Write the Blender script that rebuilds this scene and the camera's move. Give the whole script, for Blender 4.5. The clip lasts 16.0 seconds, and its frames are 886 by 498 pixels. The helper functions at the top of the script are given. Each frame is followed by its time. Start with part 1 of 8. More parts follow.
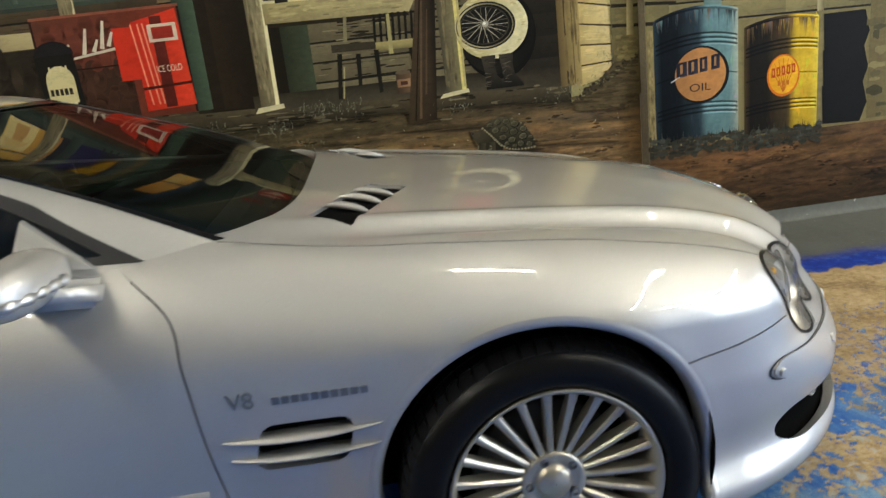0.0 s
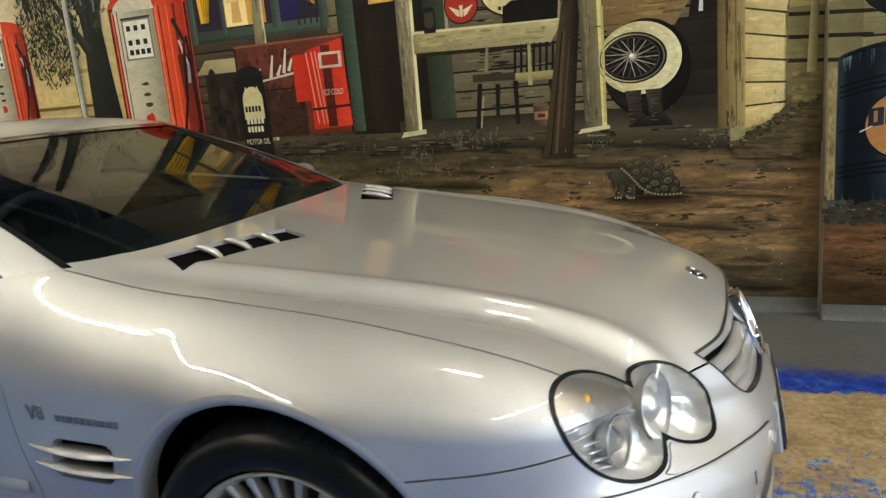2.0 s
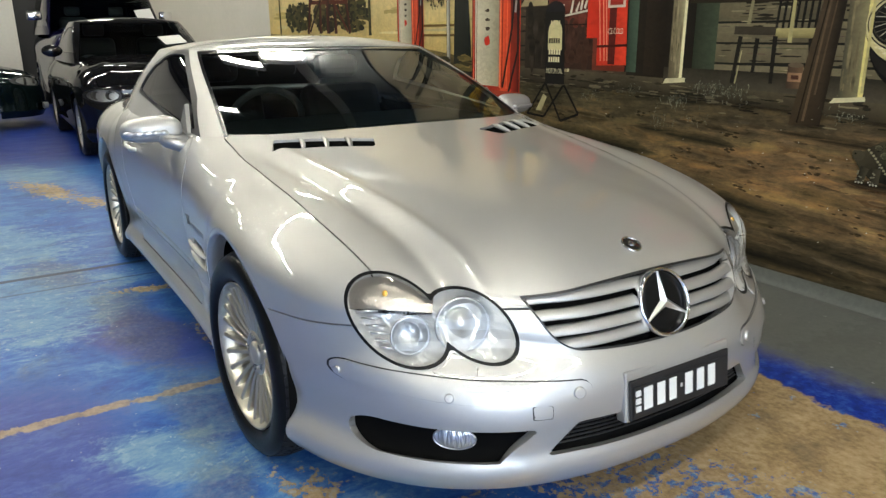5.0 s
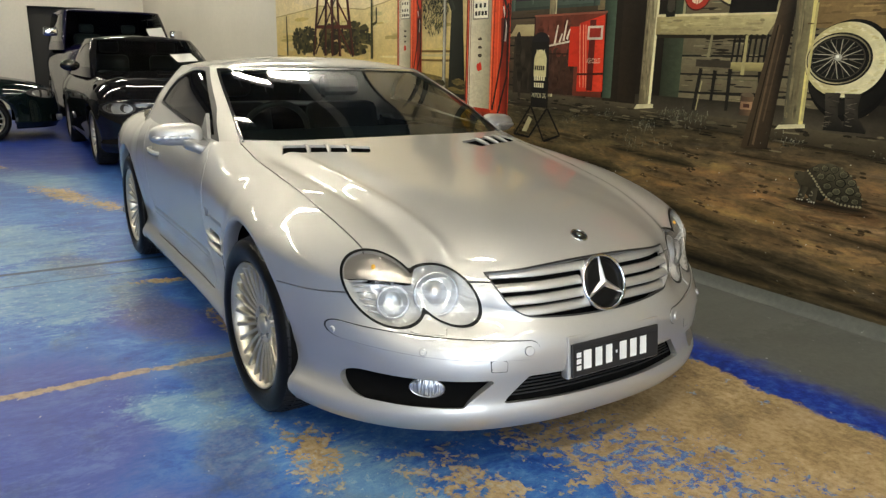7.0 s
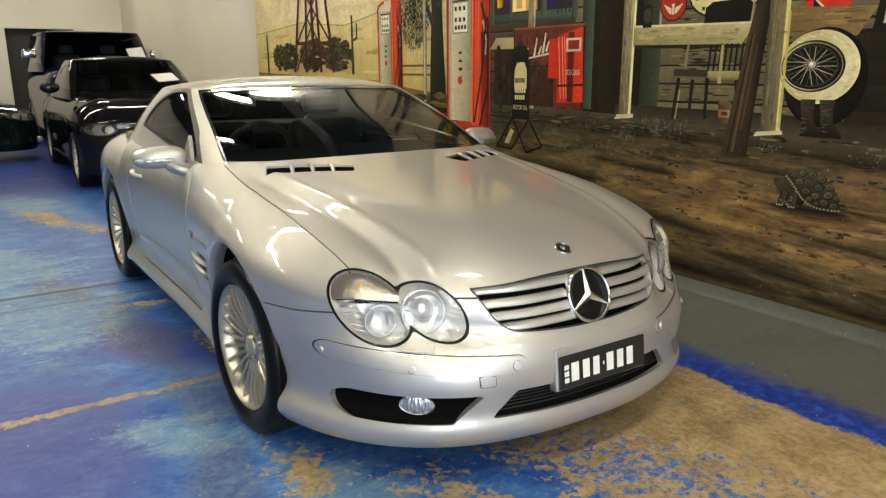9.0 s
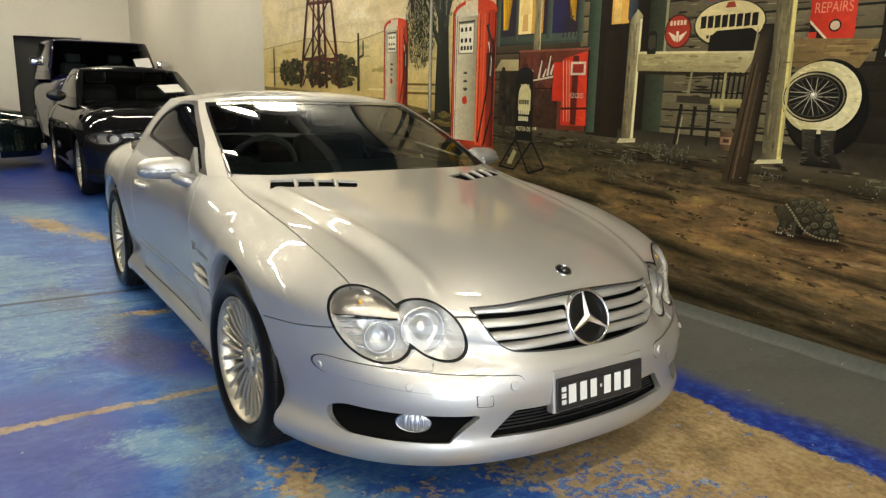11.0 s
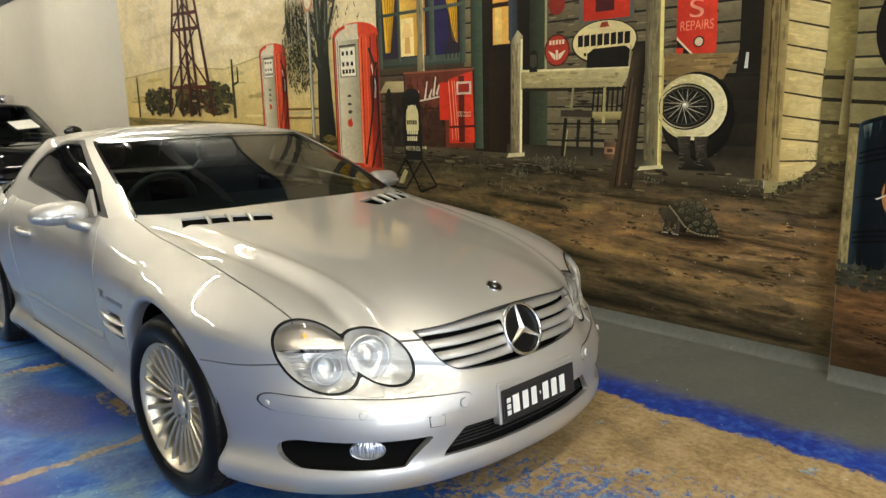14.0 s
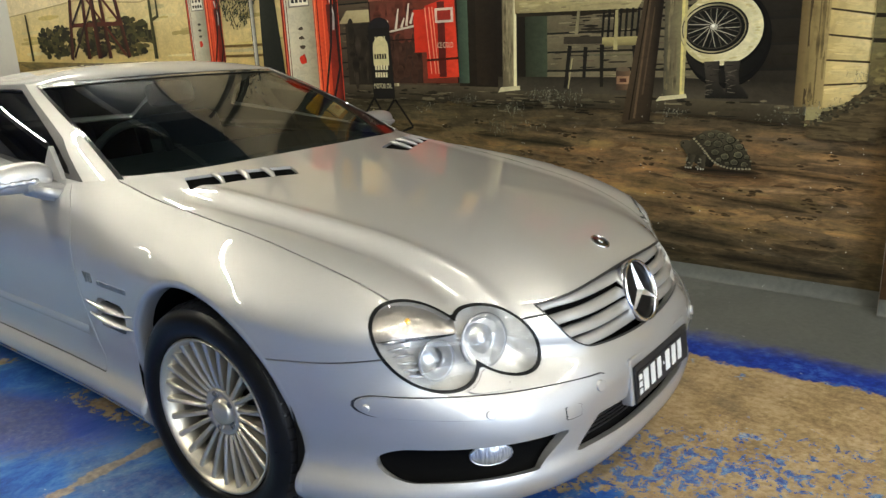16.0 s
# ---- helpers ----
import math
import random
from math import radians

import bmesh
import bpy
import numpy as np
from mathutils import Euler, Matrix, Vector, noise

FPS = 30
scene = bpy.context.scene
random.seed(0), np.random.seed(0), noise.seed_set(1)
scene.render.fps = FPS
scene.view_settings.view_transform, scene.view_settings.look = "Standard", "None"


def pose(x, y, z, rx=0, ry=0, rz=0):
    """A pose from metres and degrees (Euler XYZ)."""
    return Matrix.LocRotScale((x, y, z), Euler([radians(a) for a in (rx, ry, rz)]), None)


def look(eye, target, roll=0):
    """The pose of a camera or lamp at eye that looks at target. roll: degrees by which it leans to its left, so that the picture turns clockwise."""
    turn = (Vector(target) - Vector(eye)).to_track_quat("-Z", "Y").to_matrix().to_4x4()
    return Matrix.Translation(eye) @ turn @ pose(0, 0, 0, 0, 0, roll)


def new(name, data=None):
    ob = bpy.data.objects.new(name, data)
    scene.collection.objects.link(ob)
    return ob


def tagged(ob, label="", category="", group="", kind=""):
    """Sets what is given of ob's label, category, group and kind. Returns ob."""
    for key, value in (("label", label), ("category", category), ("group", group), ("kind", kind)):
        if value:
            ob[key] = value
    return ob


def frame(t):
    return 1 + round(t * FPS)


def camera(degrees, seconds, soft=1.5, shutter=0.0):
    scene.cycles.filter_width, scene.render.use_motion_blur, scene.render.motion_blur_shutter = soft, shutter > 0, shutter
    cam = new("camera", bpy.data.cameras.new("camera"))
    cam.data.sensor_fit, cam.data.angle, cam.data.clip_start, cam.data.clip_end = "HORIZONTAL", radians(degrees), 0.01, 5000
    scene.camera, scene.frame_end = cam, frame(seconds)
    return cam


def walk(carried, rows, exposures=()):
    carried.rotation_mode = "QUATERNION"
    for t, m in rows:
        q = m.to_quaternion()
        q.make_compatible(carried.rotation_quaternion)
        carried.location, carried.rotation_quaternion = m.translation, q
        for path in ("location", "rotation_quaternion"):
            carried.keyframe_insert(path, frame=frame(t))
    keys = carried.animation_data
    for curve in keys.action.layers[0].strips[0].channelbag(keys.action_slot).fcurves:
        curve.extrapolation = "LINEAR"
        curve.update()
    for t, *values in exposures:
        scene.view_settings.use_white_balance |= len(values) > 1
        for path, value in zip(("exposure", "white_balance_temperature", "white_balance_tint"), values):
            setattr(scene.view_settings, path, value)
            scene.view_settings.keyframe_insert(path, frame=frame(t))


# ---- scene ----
cam = camera(62.4, 16.0, soft=1.35, shutter=0.3)
PATH = [
    (0, (-0.291, -2.208, 1.278), (-0.14, -0.29, 0.733), -6.7),
    (0.5, (-0.001, -2.095, 1.293), (0.05, -0.162, 0.784), -5.8),
    (1, (0.271, -2.128, 1.27), (-0.039, -0.237, 0.699), -6.8),
    (1.5, (0.546, -2.14, 1.274), (0.034, -0.292, 0.706), -6.7),
    (2, (0.833, -1.962, 1.28), (0.119, -0.145, 0.845), -5.2),
    (2.5, (1.062, -1.863, 1.276), (0.279, -0.077, 0.832), -5.8),
    (3, (1.342, -1.813, 1.3), (0.258, -0.208, 0.801), -3.3),
    (3.5, (1.505, -1.667, 1.283), (0.279, -0.154, 0.829), -2.1),
    (4, (1.631, -1.522, 1.297), (0.228, -0.174, 0.834), -0.3),
    (4.5, (1.87, -1.487, 1.279), (0.308, -0.335, 0.797), -1.4),
    (4.7, (1.987, -1.45, 1.306), (0.363, -0.435, 0.729), -0.8),
    (6.8, (2.506, -1.639, 1.306), (0.869, -0.605, 0.805), 1.0),
    (7, (2.533, -1.639, 1.304), (0.893, -0.611, 0.798), 1.0),
    (7.5, (2.56, -1.642, 1.318), (0.916, -0.606, 0.843), 0.3),
    (8, (2.553, -1.652, 1.31), (0.92, -0.602, 0.828), 0.8),
    (8.5, (2.543, -1.641, 1.327), (0.916, -0.581, 0.851), -0.5),
    (10.8, (2.553, -1.654, 1.331), (0.932, -0.574, 0.88), 1.4),
    (11, (2.551, -1.655, 1.333), (0.917, -0.585, 0.903), 1.3),
    (11.5, (2.558, -1.658, 1.316), (0.942, -0.564, 0.878), -0.3),
    (12, (2.575, -1.664, 1.324), (0.962, -0.566, 0.881), 1.2),
    (12.5, (2.623, -1.671, 1.335), (1.041, -0.535, 0.881), 0.6),
    (13, (2.623, -1.688, 1.358), (0.99, -0.6, 0.975), 0.4),
    (13.5, (2.574, -1.725, 1.362), (1.004, -0.541, 0.998), 0.6),
    (14, (2.465, -1.844, 1.371), (1.038, -0.498, 0.984), -1.3),
    (14.5, (2.368, -1.907, 1.351), (1.007, -0.524, 0.865), -0.2),
    (15, (2.161, -1.895, 1.339), (0.82, -0.481, 0.89), -1.1),
    (15.5, (1.959, -1.85, 1.342), (0.687, -0.394, 0.828), -3.3),
    (16, (1.708, -1.913, 1.335), (0.503, -0.414, 0.785), -2.6),
]
# the camera's own white balance drifts: seconds, stops, kelvin, tint
BALANCE = [
    (0, 0.02, 6380, 10), (2, 0.0, 6400, 10), (2.8, 0.0, 6280, 10), (3.5, 0.01, 6080, 10), (4.2, 0.04, 6020, 10), (4.7, 0.06, 6080, 10),
    (6.8, 0.0, 6600, 10), (8, 0.02, 6900, 10), (11, 0.04, 7050, 10), (12.5, 0.05, 6950, 10), (14.5, 0.09, 6700, 10), (15.5, 0.10, 6350, 10), (16, 0.10, 6350, 10),
]
walk(cam, [(t, look(eye, target, roll)) for t, eye, target, roll in PATH], BALANCE)

# ---------------------------------------------------------------- world and light
scene.view_settings.exposure = 0.0
world = bpy.data.worlds.new("world")
scene.world = world
world.use_nodes = True
world.node_tree.nodes["Background"].inputs[0].default_value = (0.75, 0.85, 1.0, 1)
world.node_tree.nodes["Background"].inputs[1].default_value = 1.6

TUBE_STRENGTH = 133.0
# daylight in the vehicle doorway
day = bpy.data.lights.new("daylight", "AREA")
day.shape, day.size, day.size_y, day.energy, day.color = "RECTANGLE", 4.0, 10.2, 660, (0.80, 0.90, 1.0)
new("daylight", day).matrix_world = look((7.45, -3.45, 2.1), (0.0, -3.45, 2.1))
WALL_Y = 1.968
PANEL_Y = 1.857
FAR_X = -17.0
FRONT_X = 7.5
BACK_Y = -9.0
CEIL_Z = 4.6


# ---------------------------------------------------------------- materials
def material(name, colour, rough=0.5, metal=0.0, coat=0.0, spec=0.5):
    m = bpy.data.materials.new(name)
    m.use_nodes = True
    b = m.node_tree.nodes["Principled BSDF"]
    b.inputs["Base Color"].default_value = (*colour, 1)
    b.inputs["Roughness"].default_value = rough
    b.inputs["Metallic"].default_value = metal
    b.inputs["Coat Weight"].default_value = coat
    b.inputs["Coat Roughness"].default_value = 0.03
    b.inputs["Specular IOR Level"].default_value = spec
    return m


class Nodes:
    """Short calls to wire a material's nodes."""

    def __init__(self, m):
        self.t = m.node_tree
        self.b = self.t.nodes["Principled BSDF"]
        self.out = self.t.nodes["Material Output"]

    def n(self, kind, **values):
        node = self.t.nodes.new(kind)
        for k, v in values.items():
            setattr(node, k, v)
        return node

    def link(self, a, b):
        self.t.links.new(a, b)

    def coords(self, scale=(1, 1, 1), which="Object"):
        tc = self.n("ShaderNodeTexCoord")
        mp = self.n("ShaderNodeMapping")
        mp.inputs["Scale"].default_value = scale
        self.link(tc.outputs[which], mp.inputs["Vector"])
        return mp.outputs["Vector"]

    def position(self, scale=(1, 1, 1)):
        g = self.n("ShaderNodeNewGeometry")
        mp = self.n("ShaderNodeMapping")
        mp.inputs["Scale"].default_value = scale
        self.link(g.outputs["Position"], mp.inputs["Vector"])
        return mp.outputs["Vector"]

    def noise(self, vec, scale, detail=6, rough=0.6, distortion=0.0):
        n = self.n("ShaderNodeTexNoise")
        n.inputs["Scale"].default_value = scale
        n.inputs["Detail"].default_value = detail
        n.inputs["Roughness"].default_value = rough
        n.inputs["Distortion"].default_value = distortion
        self.link(vec, n.inputs["Vector"])
        return n.outputs["Fac"]

    def ramp(self, fac, stops):
        r = self.n("ShaderNodeValToRGB")
        e = r.color_ramp.elements
        while len(e) < len(stops):
            e.new(0.5)
        for el, (p, c) in zip(e, stops):
            el.position = p
            el.color = (*c, 1) if len(c) == 3 else c
        self.link(fac, r.inputs["Fac"])
        return r.outputs["Color"]

    def math(self, op, a, b=None, clamp=False):
        m = self.n("ShaderNodeMath", operation=op, use_clamp=clamp)
        for i, v in enumerate((a, b)):
            if v is None:
                continue
            if isinstance(v, (int, float)):
                m.inputs[i].default_value = v
            else:
                self.link(v, m.inputs[i])
        return m.outputs[0]

    def smooth(self, fac, lo, hi):
        m = self.n("ShaderNodeMapRange", interpolation_type="SMOOTHSTEP")
        m.inputs["From Min"].default_value = lo
        m.inputs["From Max"].default_value = hi
        self.link(fac, m.inputs["Value"])
        return m.outputs[0]

    def mix(self, fac, a, b, blend="MIX"):
        m = self.n("ShaderNodeMix", data_type="RGBA", blend_type=blend)
        for sock, v in ((m.inputs["Factor"], fac), (m.inputs[6], a), (m.inputs[7], b)):
            if isinstance(v, (int, float)):
                sock.default_value = v
            elif isinstance(v, tuple):
                sock.default_value = (*v, 1)
            else:
                self.link(v, sock)
        return m.outputs[2]

    def bump(self, height, strength=0.2, distance=0.01):
        b = self.n("ShaderNodeBump")
        b.inputs["Strength"].default_value = strength
        b.inputs["Distance"].default_value = distance
        self.link(height, b.inputs["Height"])
        self.link(b.outputs["Normal"], self.b.inputs["Normal"])

    def set(self, name, value):
        self.link(value, self.b.inputs[name])


def grained(name, colour, rough=0.5, metal=0.0, vary=0.12, scale=8.0, bump=0.1, coat=0.0):
    """A plain surface with stains at two scales and fine relief."""
    m = material(name, colour, rough, metal, coat)
    k = Nodes(m)
    v = k.position()
    big, fine = k.noise(v, scale * 0.15, 3), k.noise(v, scale * 6, 5)
    lo = tuple(c * (1 - vary) for c in colour)
    hi = tuple(min(1, c * (1 + vary)) for c in colour)
    both = k.math("ADD", k.math("MULTIPLY", big, 0.6), k.math("MULTIPLY", fine, 0.4))
    k.set("Base Color", k.ramp(both, [(0.35, lo), (0.65, hi)]))
    k.set("Roughness", k.math("ADD", k.math("MULTIPLY", fine, 0.15), rough - 0.07))
    k.bump(fine, bump, 0.004)
    return m


def paint(name, colour, rough=0.3, metal=0.0, flake=0.0, spec=0.5, coat=1.0):
    """Car paint: base with fine flake under a clear coat."""
    m = material(name, colour, rough, metal, coat, spec)
    k = Nodes(m)
    if flake:
        f = k.noise(k.coords(), 900, 2)
        lo = tuple(c * (1 - flake) for c in colour)
        hi = tuple(min(1, c * (1 + flake)) for c in colour)
        k.set("Base Color", k.ramp(f, [(0.3, lo), (0.7, hi)]))
    d = k.noise(k.coords(), 2.5, 3)
    k.set("Coat Roughness", k.math("ADD", k.math("MULTIPLY", d, 0.02), 0.004))
    return m


def glazing(name, tint, ior=1.52):
    """A dark pane that lets tinted light through and mirrors by its angle."""
    m = bpy.data.materials.new(name)
    m.use_nodes = True
    t = m.node_tree
    t.nodes.remove(t.nodes["Principled BSDF"])
    tr, gl, fr, mx = (t.nodes.new("ShaderNode" + x) for x in ("BsdfTransparent", "BsdfGlossy", "Fresnel", "MixShader"))
    tr.inputs["Color"].default_value = (*tint, 1)
    gl.inputs["Roughness"].default_value = 0.02
    fr.inputs["IOR"].default_value = ior
    t.links.new(fr.outputs[0], mx.inputs[0])
    t.links.new(tr.outputs[0], mx.inputs[1])
    t.links.new(gl.outputs[0], mx.inputs[2])
    t.links.new(mx.outputs[0], t.nodes["Material Output"].inputs["Surface"])
    return m


SILVER = paint("silver_metallic_paint", (0.500, 0.492, 0.472), 0.55, 0.76, 0.10)
SILVER.node_tree.nodes["Principled BSDF"].inputs["Coat IOR"].default_value = 1.73
BLACK_PAINT = paint("black_car_paint", (0.006, 0.006, 0.007), 0.5, spec=0.0, coat=0.7)
BLACK_PAINT.node_tree.nodes["Principled BSDF"].inputs["Coat IOR"].default_value = 1.7
NAVY_PAINT = paint("dark_blue_car_paint", (0.006, 0.006, 0.028), 0.5, spec=0.0, coat=0.7)
NAVY_PAINT.node_tree.nodes["Principled BSDF"].inputs["Coat IOR"].default_value = 1.7
GREEN_BLACK = paint("dark_green_car_paint", (0.004, 0.008, 0.008), 0.5, spec=0.0, coat=0.7)
GREEN_BLACK.node_tree.nodes["Principled BSDF"].inputs["Coat IOR"].default_value = 1.7
CHROME = material("chrome", (0.85, 0.85, 0.86), 0.07, 1.0)
TREAD = grained("worn_tread_rubber", (0.011, 0.011, 0.012), 0.5, 0, 0.2, 12, 0.05)
TREAD.node_tree.nodes["Principled BSDF"].inputs["Specular IOR Level"].default_value = 0.2
ALLOY = grained("silver_alloy", (0.54, 0.495, 0.405), 0.34, 0.8, 0.08, 20, 0.02)
RUBBER = grained("black_rubber", (0.006, 0.006, 0.006), 0.30, 0, 0.2, 12, 0.03)
RUBBER.node_tree.nodes["Principled BSDF"].inputs["Specular IOR Level"].default_value = 0.15
BLACK_PLASTIC = grained("black_plastic", (0.014, 0.014, 0.015), 0.45, 0, 0.2, 40, 0.1)
GLOSS_BLACK = material("gloss_black", (0.01, 0.01, 0.011), 0.12, 0, 0.5)
# near-black without sheen: the shade of gaps, vents and hollows as colour
SHADOW_BLACK = material("shadow_matt_black", (0.005, 0.005, 0.005), 0.9, spec=0.0)
LEATHER = grained("dark_leather", (0.045, 0.045, 0.046), 0.5, 0, 0.2, 30, 0.15)
DISC = grained("worn_brake_disc", (0.075, 0.072, 0.068), 0.45, 0.7, 0.25, 30, 0.05)
STEEL = grained("brake_steel", (0.25, 0.25, 0.25), 0.4, 0.9, 0.2, 30, 0.05)
GLASS = glazing("tinted_car_glass", (0.44, 0.54, 0.54), 1.44)
DARK_GLASS = glazing("dark_side_glass", (0.10, 0.10, 0.09), 3.1)
LENS = glazing("clear_lens", (0.96, 0.97, 0.98))
REFLECTOR = material("bright_reflector", (0.56, 0.56, 0.56), 0.34, 0.80)
BADGE_BLACK = material("matt_badge_black", (0.006, 0.006, 0.006), 0.35, 0, 0.0, 0.12)
BRUSHED = material("brushed_bright_metal", (0.86, 0.86, 0.85), 0.30, 1.0)
BOWL = material("silvered_bowl", (0.80, 0.79, 0.77), 0.30, 0.62)
_k = Nodes(BOWL)
_k.bump(_k.noise(_k.position((16.0, 16.0, 10.0)), 2.0, 2), 0.45, 0.010)
VISOR = material("grey_visor_chrome", (0.33, 0.30, 0.27), 0.30, 0.75)
_k = Nodes(VISOR)
_k.bump(_k.noise(_k.position((22.0, 22.0, 16.0)), 2.0, 2), 0.35, 0.010)
FLUTED = material("fluted_lens", (0.55, 0.56, 0.57), 0.12, 0.7)
_k = Nodes(FLUTED)
_k.bump(_k.noise(_k.position((40.0, 40.0, 6.0)), 2.0, 2), 0.8, 0.01)
AMBER = material("amber_plastic", (0.8, 0.45, 0.08), 0.2)
WHITE_PLATE = grained("white_plate", (0.72, 0.72, 0.70), 0.4, 0, 0.05, 30, 0.02)
PAPER = grained("white_paper", (0.75, 0.75, 0.74), 0.7, 0, 0.05, 20, 0.02)
BROWN_WALL = grained("smeared_brown_wall_paint", (0.20, 0.17, 0.125), 0.6, 0, 0.55, 9, 0.12)
CREAM_WALL = grained("cream_wall_paint", (0.66, 0.63, 0.56), 0.6, 0, 0.06, 3, 0.06)
CEILING = grained("grey_ceiling_sheet", (0.10, 0.10, 0.092), 0.6, 0, 0.08, 3, 0.06)
DIM_WALL = grained("brown_grey_wall_paint", (0.165, 0.150, 0.122), 0.6, 0, 0.1, 3, 0.06)
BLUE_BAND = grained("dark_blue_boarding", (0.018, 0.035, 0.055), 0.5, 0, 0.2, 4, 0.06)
BEIGE_WALL = grained("beige_wall_paint", (0.115, 0.10, 0.08), 0.6, 0, 0.1, 3, 0.06)
BEAM = grained("dark_steel_beam", (0.07, 0.07, 0.075), 0.5, 0.3, 0.2, 8, 0.1)
DOORWAY_SHADE = grained("doorway_shade_black", (0.02, 0.02, 0.02), 0.7, 0, 0.2, 6, 0.05)
WHITE_TRIM = grained("white_steel", (0.7, 0.7, 0.68), 0.4, 0, 0.05, 10, 0.03)

GLOW = bpy.data.materials.new("fluorescent_diffuser")
GLOW.use_nodes = True
_t = GLOW.node_tree
_e = _t.nodes.new("ShaderNodeEmission")
_e.inputs["Color"].default_value = (1.0, 0.94, 0.755, 1)
_e.inputs["Strength"].default_value = TUBE_STRENGTH
_t.links.new(_e.outputs[0], _t.nodes["Material Output"].inputs["Surface"])


def floor_material():
    """Worn epoxy: blue coats over tan concrete, with a grey walkway along the painted wall."""
    m = material("worn_blue_epoxy", (0.05, 0.12, 0.4), 0.25, spec=0.14)
    k = Nodes(m)
    g = k.n("ShaderNodeNewGeometry")
    sep = k.n("ShaderNodeSeparateXYZ")
    k.link(g.outputs["Position"], sep.inputs[0])
    X, Y = sep.outputs[0], sep.outputs[1]
    p = k.position()
    big = k.noise(p, 0.8, 4, 0.55, 0.5)
    brush = k.noise(k.position((1.5, 0.8, 1.0)), 3.6, 10, 0.76, 0.7)
    hair = k.noise(k.position((3.4, 1.9, 1.0)), 11.0, 7, 0.75, 0.9)
    crumb = k.noise(p, 19, 9, 0.72, 0.3)
    chip = k.noise(p, 4.2, 11, 0.74, 0.35)
    fine = k.noise(p, 38, 5, 0.7)

    def blob(cx, cy, rx, ry, turn=0.0):
        c, s = math.cos(math.radians(turn)), math.sin(math.radians(turn))
        dx, dy = k.math("SUBTRACT", X, cx), k.math("SUBTRACT", Y, cy)
        u = k.math("DIVIDE", k.math("ADD", k.math("MULTIPLY", dx, c), k.math("MULTIPLY", dy, s)), rx)
        v = k.math("DIVIDE", k.math("SUBTRACT", k.math("MULTIPLY", dy, c), k.math("MULTIPLY", dx, s)), ry)
        d = k.math("SQRT", k.math("ADD", k.math("MULTIPLY", u, u), k.math("MULTIPLY", v, v)))
        return k.math("SUBTRACT", 1.0, d, True)

    def most(spots, gain=1.0):
        out = None
        for b in spots:
            f = blob(*b)
            out = f if out is None else k.math("MAXIMUM", out, f)
        return k.math("MULTIPLY", out, gain)

    # blue coat: violet where it is thick, clear blue, pale where tyres scuffed it
    tone = k.math("ADD", k.math("MULTIPLY", brush, 0.6), k.math("ADD", k.math("MULTIPLY", big, 0.15), k.math("MULTIPLY", hair, 0.25)))
    clear = k.ramp(tone, [(0.38, (0.012, 0.045, 0.22)), (0.47, (0.024, 0.095, 0.34)), (0.54, (0.060, 0.165, 0.40)), (0.62, (0.15, 0.29, 0.45))])
    violet = k.ramp(tone, [(0.38, (0.024, 0.040, 0.20)), (0.50, (0.042, 0.070, 0.28)), (0.62, (0.085, 0.14, 0.36))])
    pale = k.ramp(tone, [(0.38, (0.038, 0.115, 0.30)), (0.50, (0.10, 0.21, 0.37)), (0.62, (0.21, 0.32, 0.40))])
    tan = k.ramp(k.math("ADD", k.math("MULTIPLY", chip, 0.55), k.math("MULTIPLY", fine, 0.45)),
                 [(0.36, (0.165, 0.112, 0.054)), (0.50, (0.345, 0.245, 0.126)), (0.62, (0.48, 0.365, 0.22))])
    thick = most([(-0.25, -1.65, 1.0, 0.65), (-1.25, -1.02, 0.75, 0.30, 25), (1.2, -1.4, 1.2, 0.6), (-3.6, -2.6, 1.5, 0.9)])
    scuff = most([(-2.0, -1.35, 1.1, 0.65), (-0.12, -1.10, 0.42, 0.22, 40), (-6.3, -1.3, 1.6, 0.5, 20), (-3.2, -1.5, 1.0, 0.7), (0.75, -0.75, 0.5, 0.25)])
    wob = k.math("SUBTRACT", tone, 0.5)
    col = k.mix(k.smooth(k.math("ADD", thick, k.math("MULTIPLY", wob, 2.0)), 0.12, 0.45), clear, violet)
    col = k.mix(k.smooth(k.math("ADD", scuff, k.math("MULTIPLY", wob, 2.6)), 0.22, 0.62), col, pale)
    col = k.mix(k.smooth(k.math("ADD", X, k.math("MULTIPLY", wob, 3.0)), -5.9, -7.2), col, (0.008, 0.028, 0.20))
    # bare concrete: broad ahead of the bay, in ragged chips elsewhere
    bare = k.math("MULTIPLY", k.math("MINIMUM", k.smooth(X, 0.15, 0.95), k.smooth(k.math("ADD", Y, k.math("MULTIPLY", k.smooth(X, 1.0, 2.6), 0.35)), -0.62, 0.66)), 1.05)
    flecks = most([(-5.05, -1.05, 1.35, 0.30, 20), (-4.4, -0.80, 0.7, 0.24, 20), (-1.85, -0.83, 0.42, 0.10, 75), (-1.0, -0.72, 0.5, 0.12, 0), (0.40, -0.82, 0.50, 0.22), (1.05, -0.50, 0.8, 0.36), (2.2, -0.5, 0.9, 0.5), (-7.4, -1.6, 0.8, 0.14, 20)], 0.56)
    edge = k.math("ADD", k.math("MULTIPLY", chip, 0.95), k.math("ADD", k.math("MULTIPLY", crumb, 1.35), k.math("MULTIPLY", fine, 0.25)))
    mask = k.smooth(k.math("ADD", k.math("MAXIMUM", bare, flecks), k.math("SUBTRACT", edge, 1.30)), 0.29, 0.37)
    # a tan stripe where a bay line has worn off
    line = k.math("SUBTRACT", 1.0, k.math("DIVIDE", k.math("ABSOLUTE", k.math("ADD", X, 0.555)), 0.056), True)
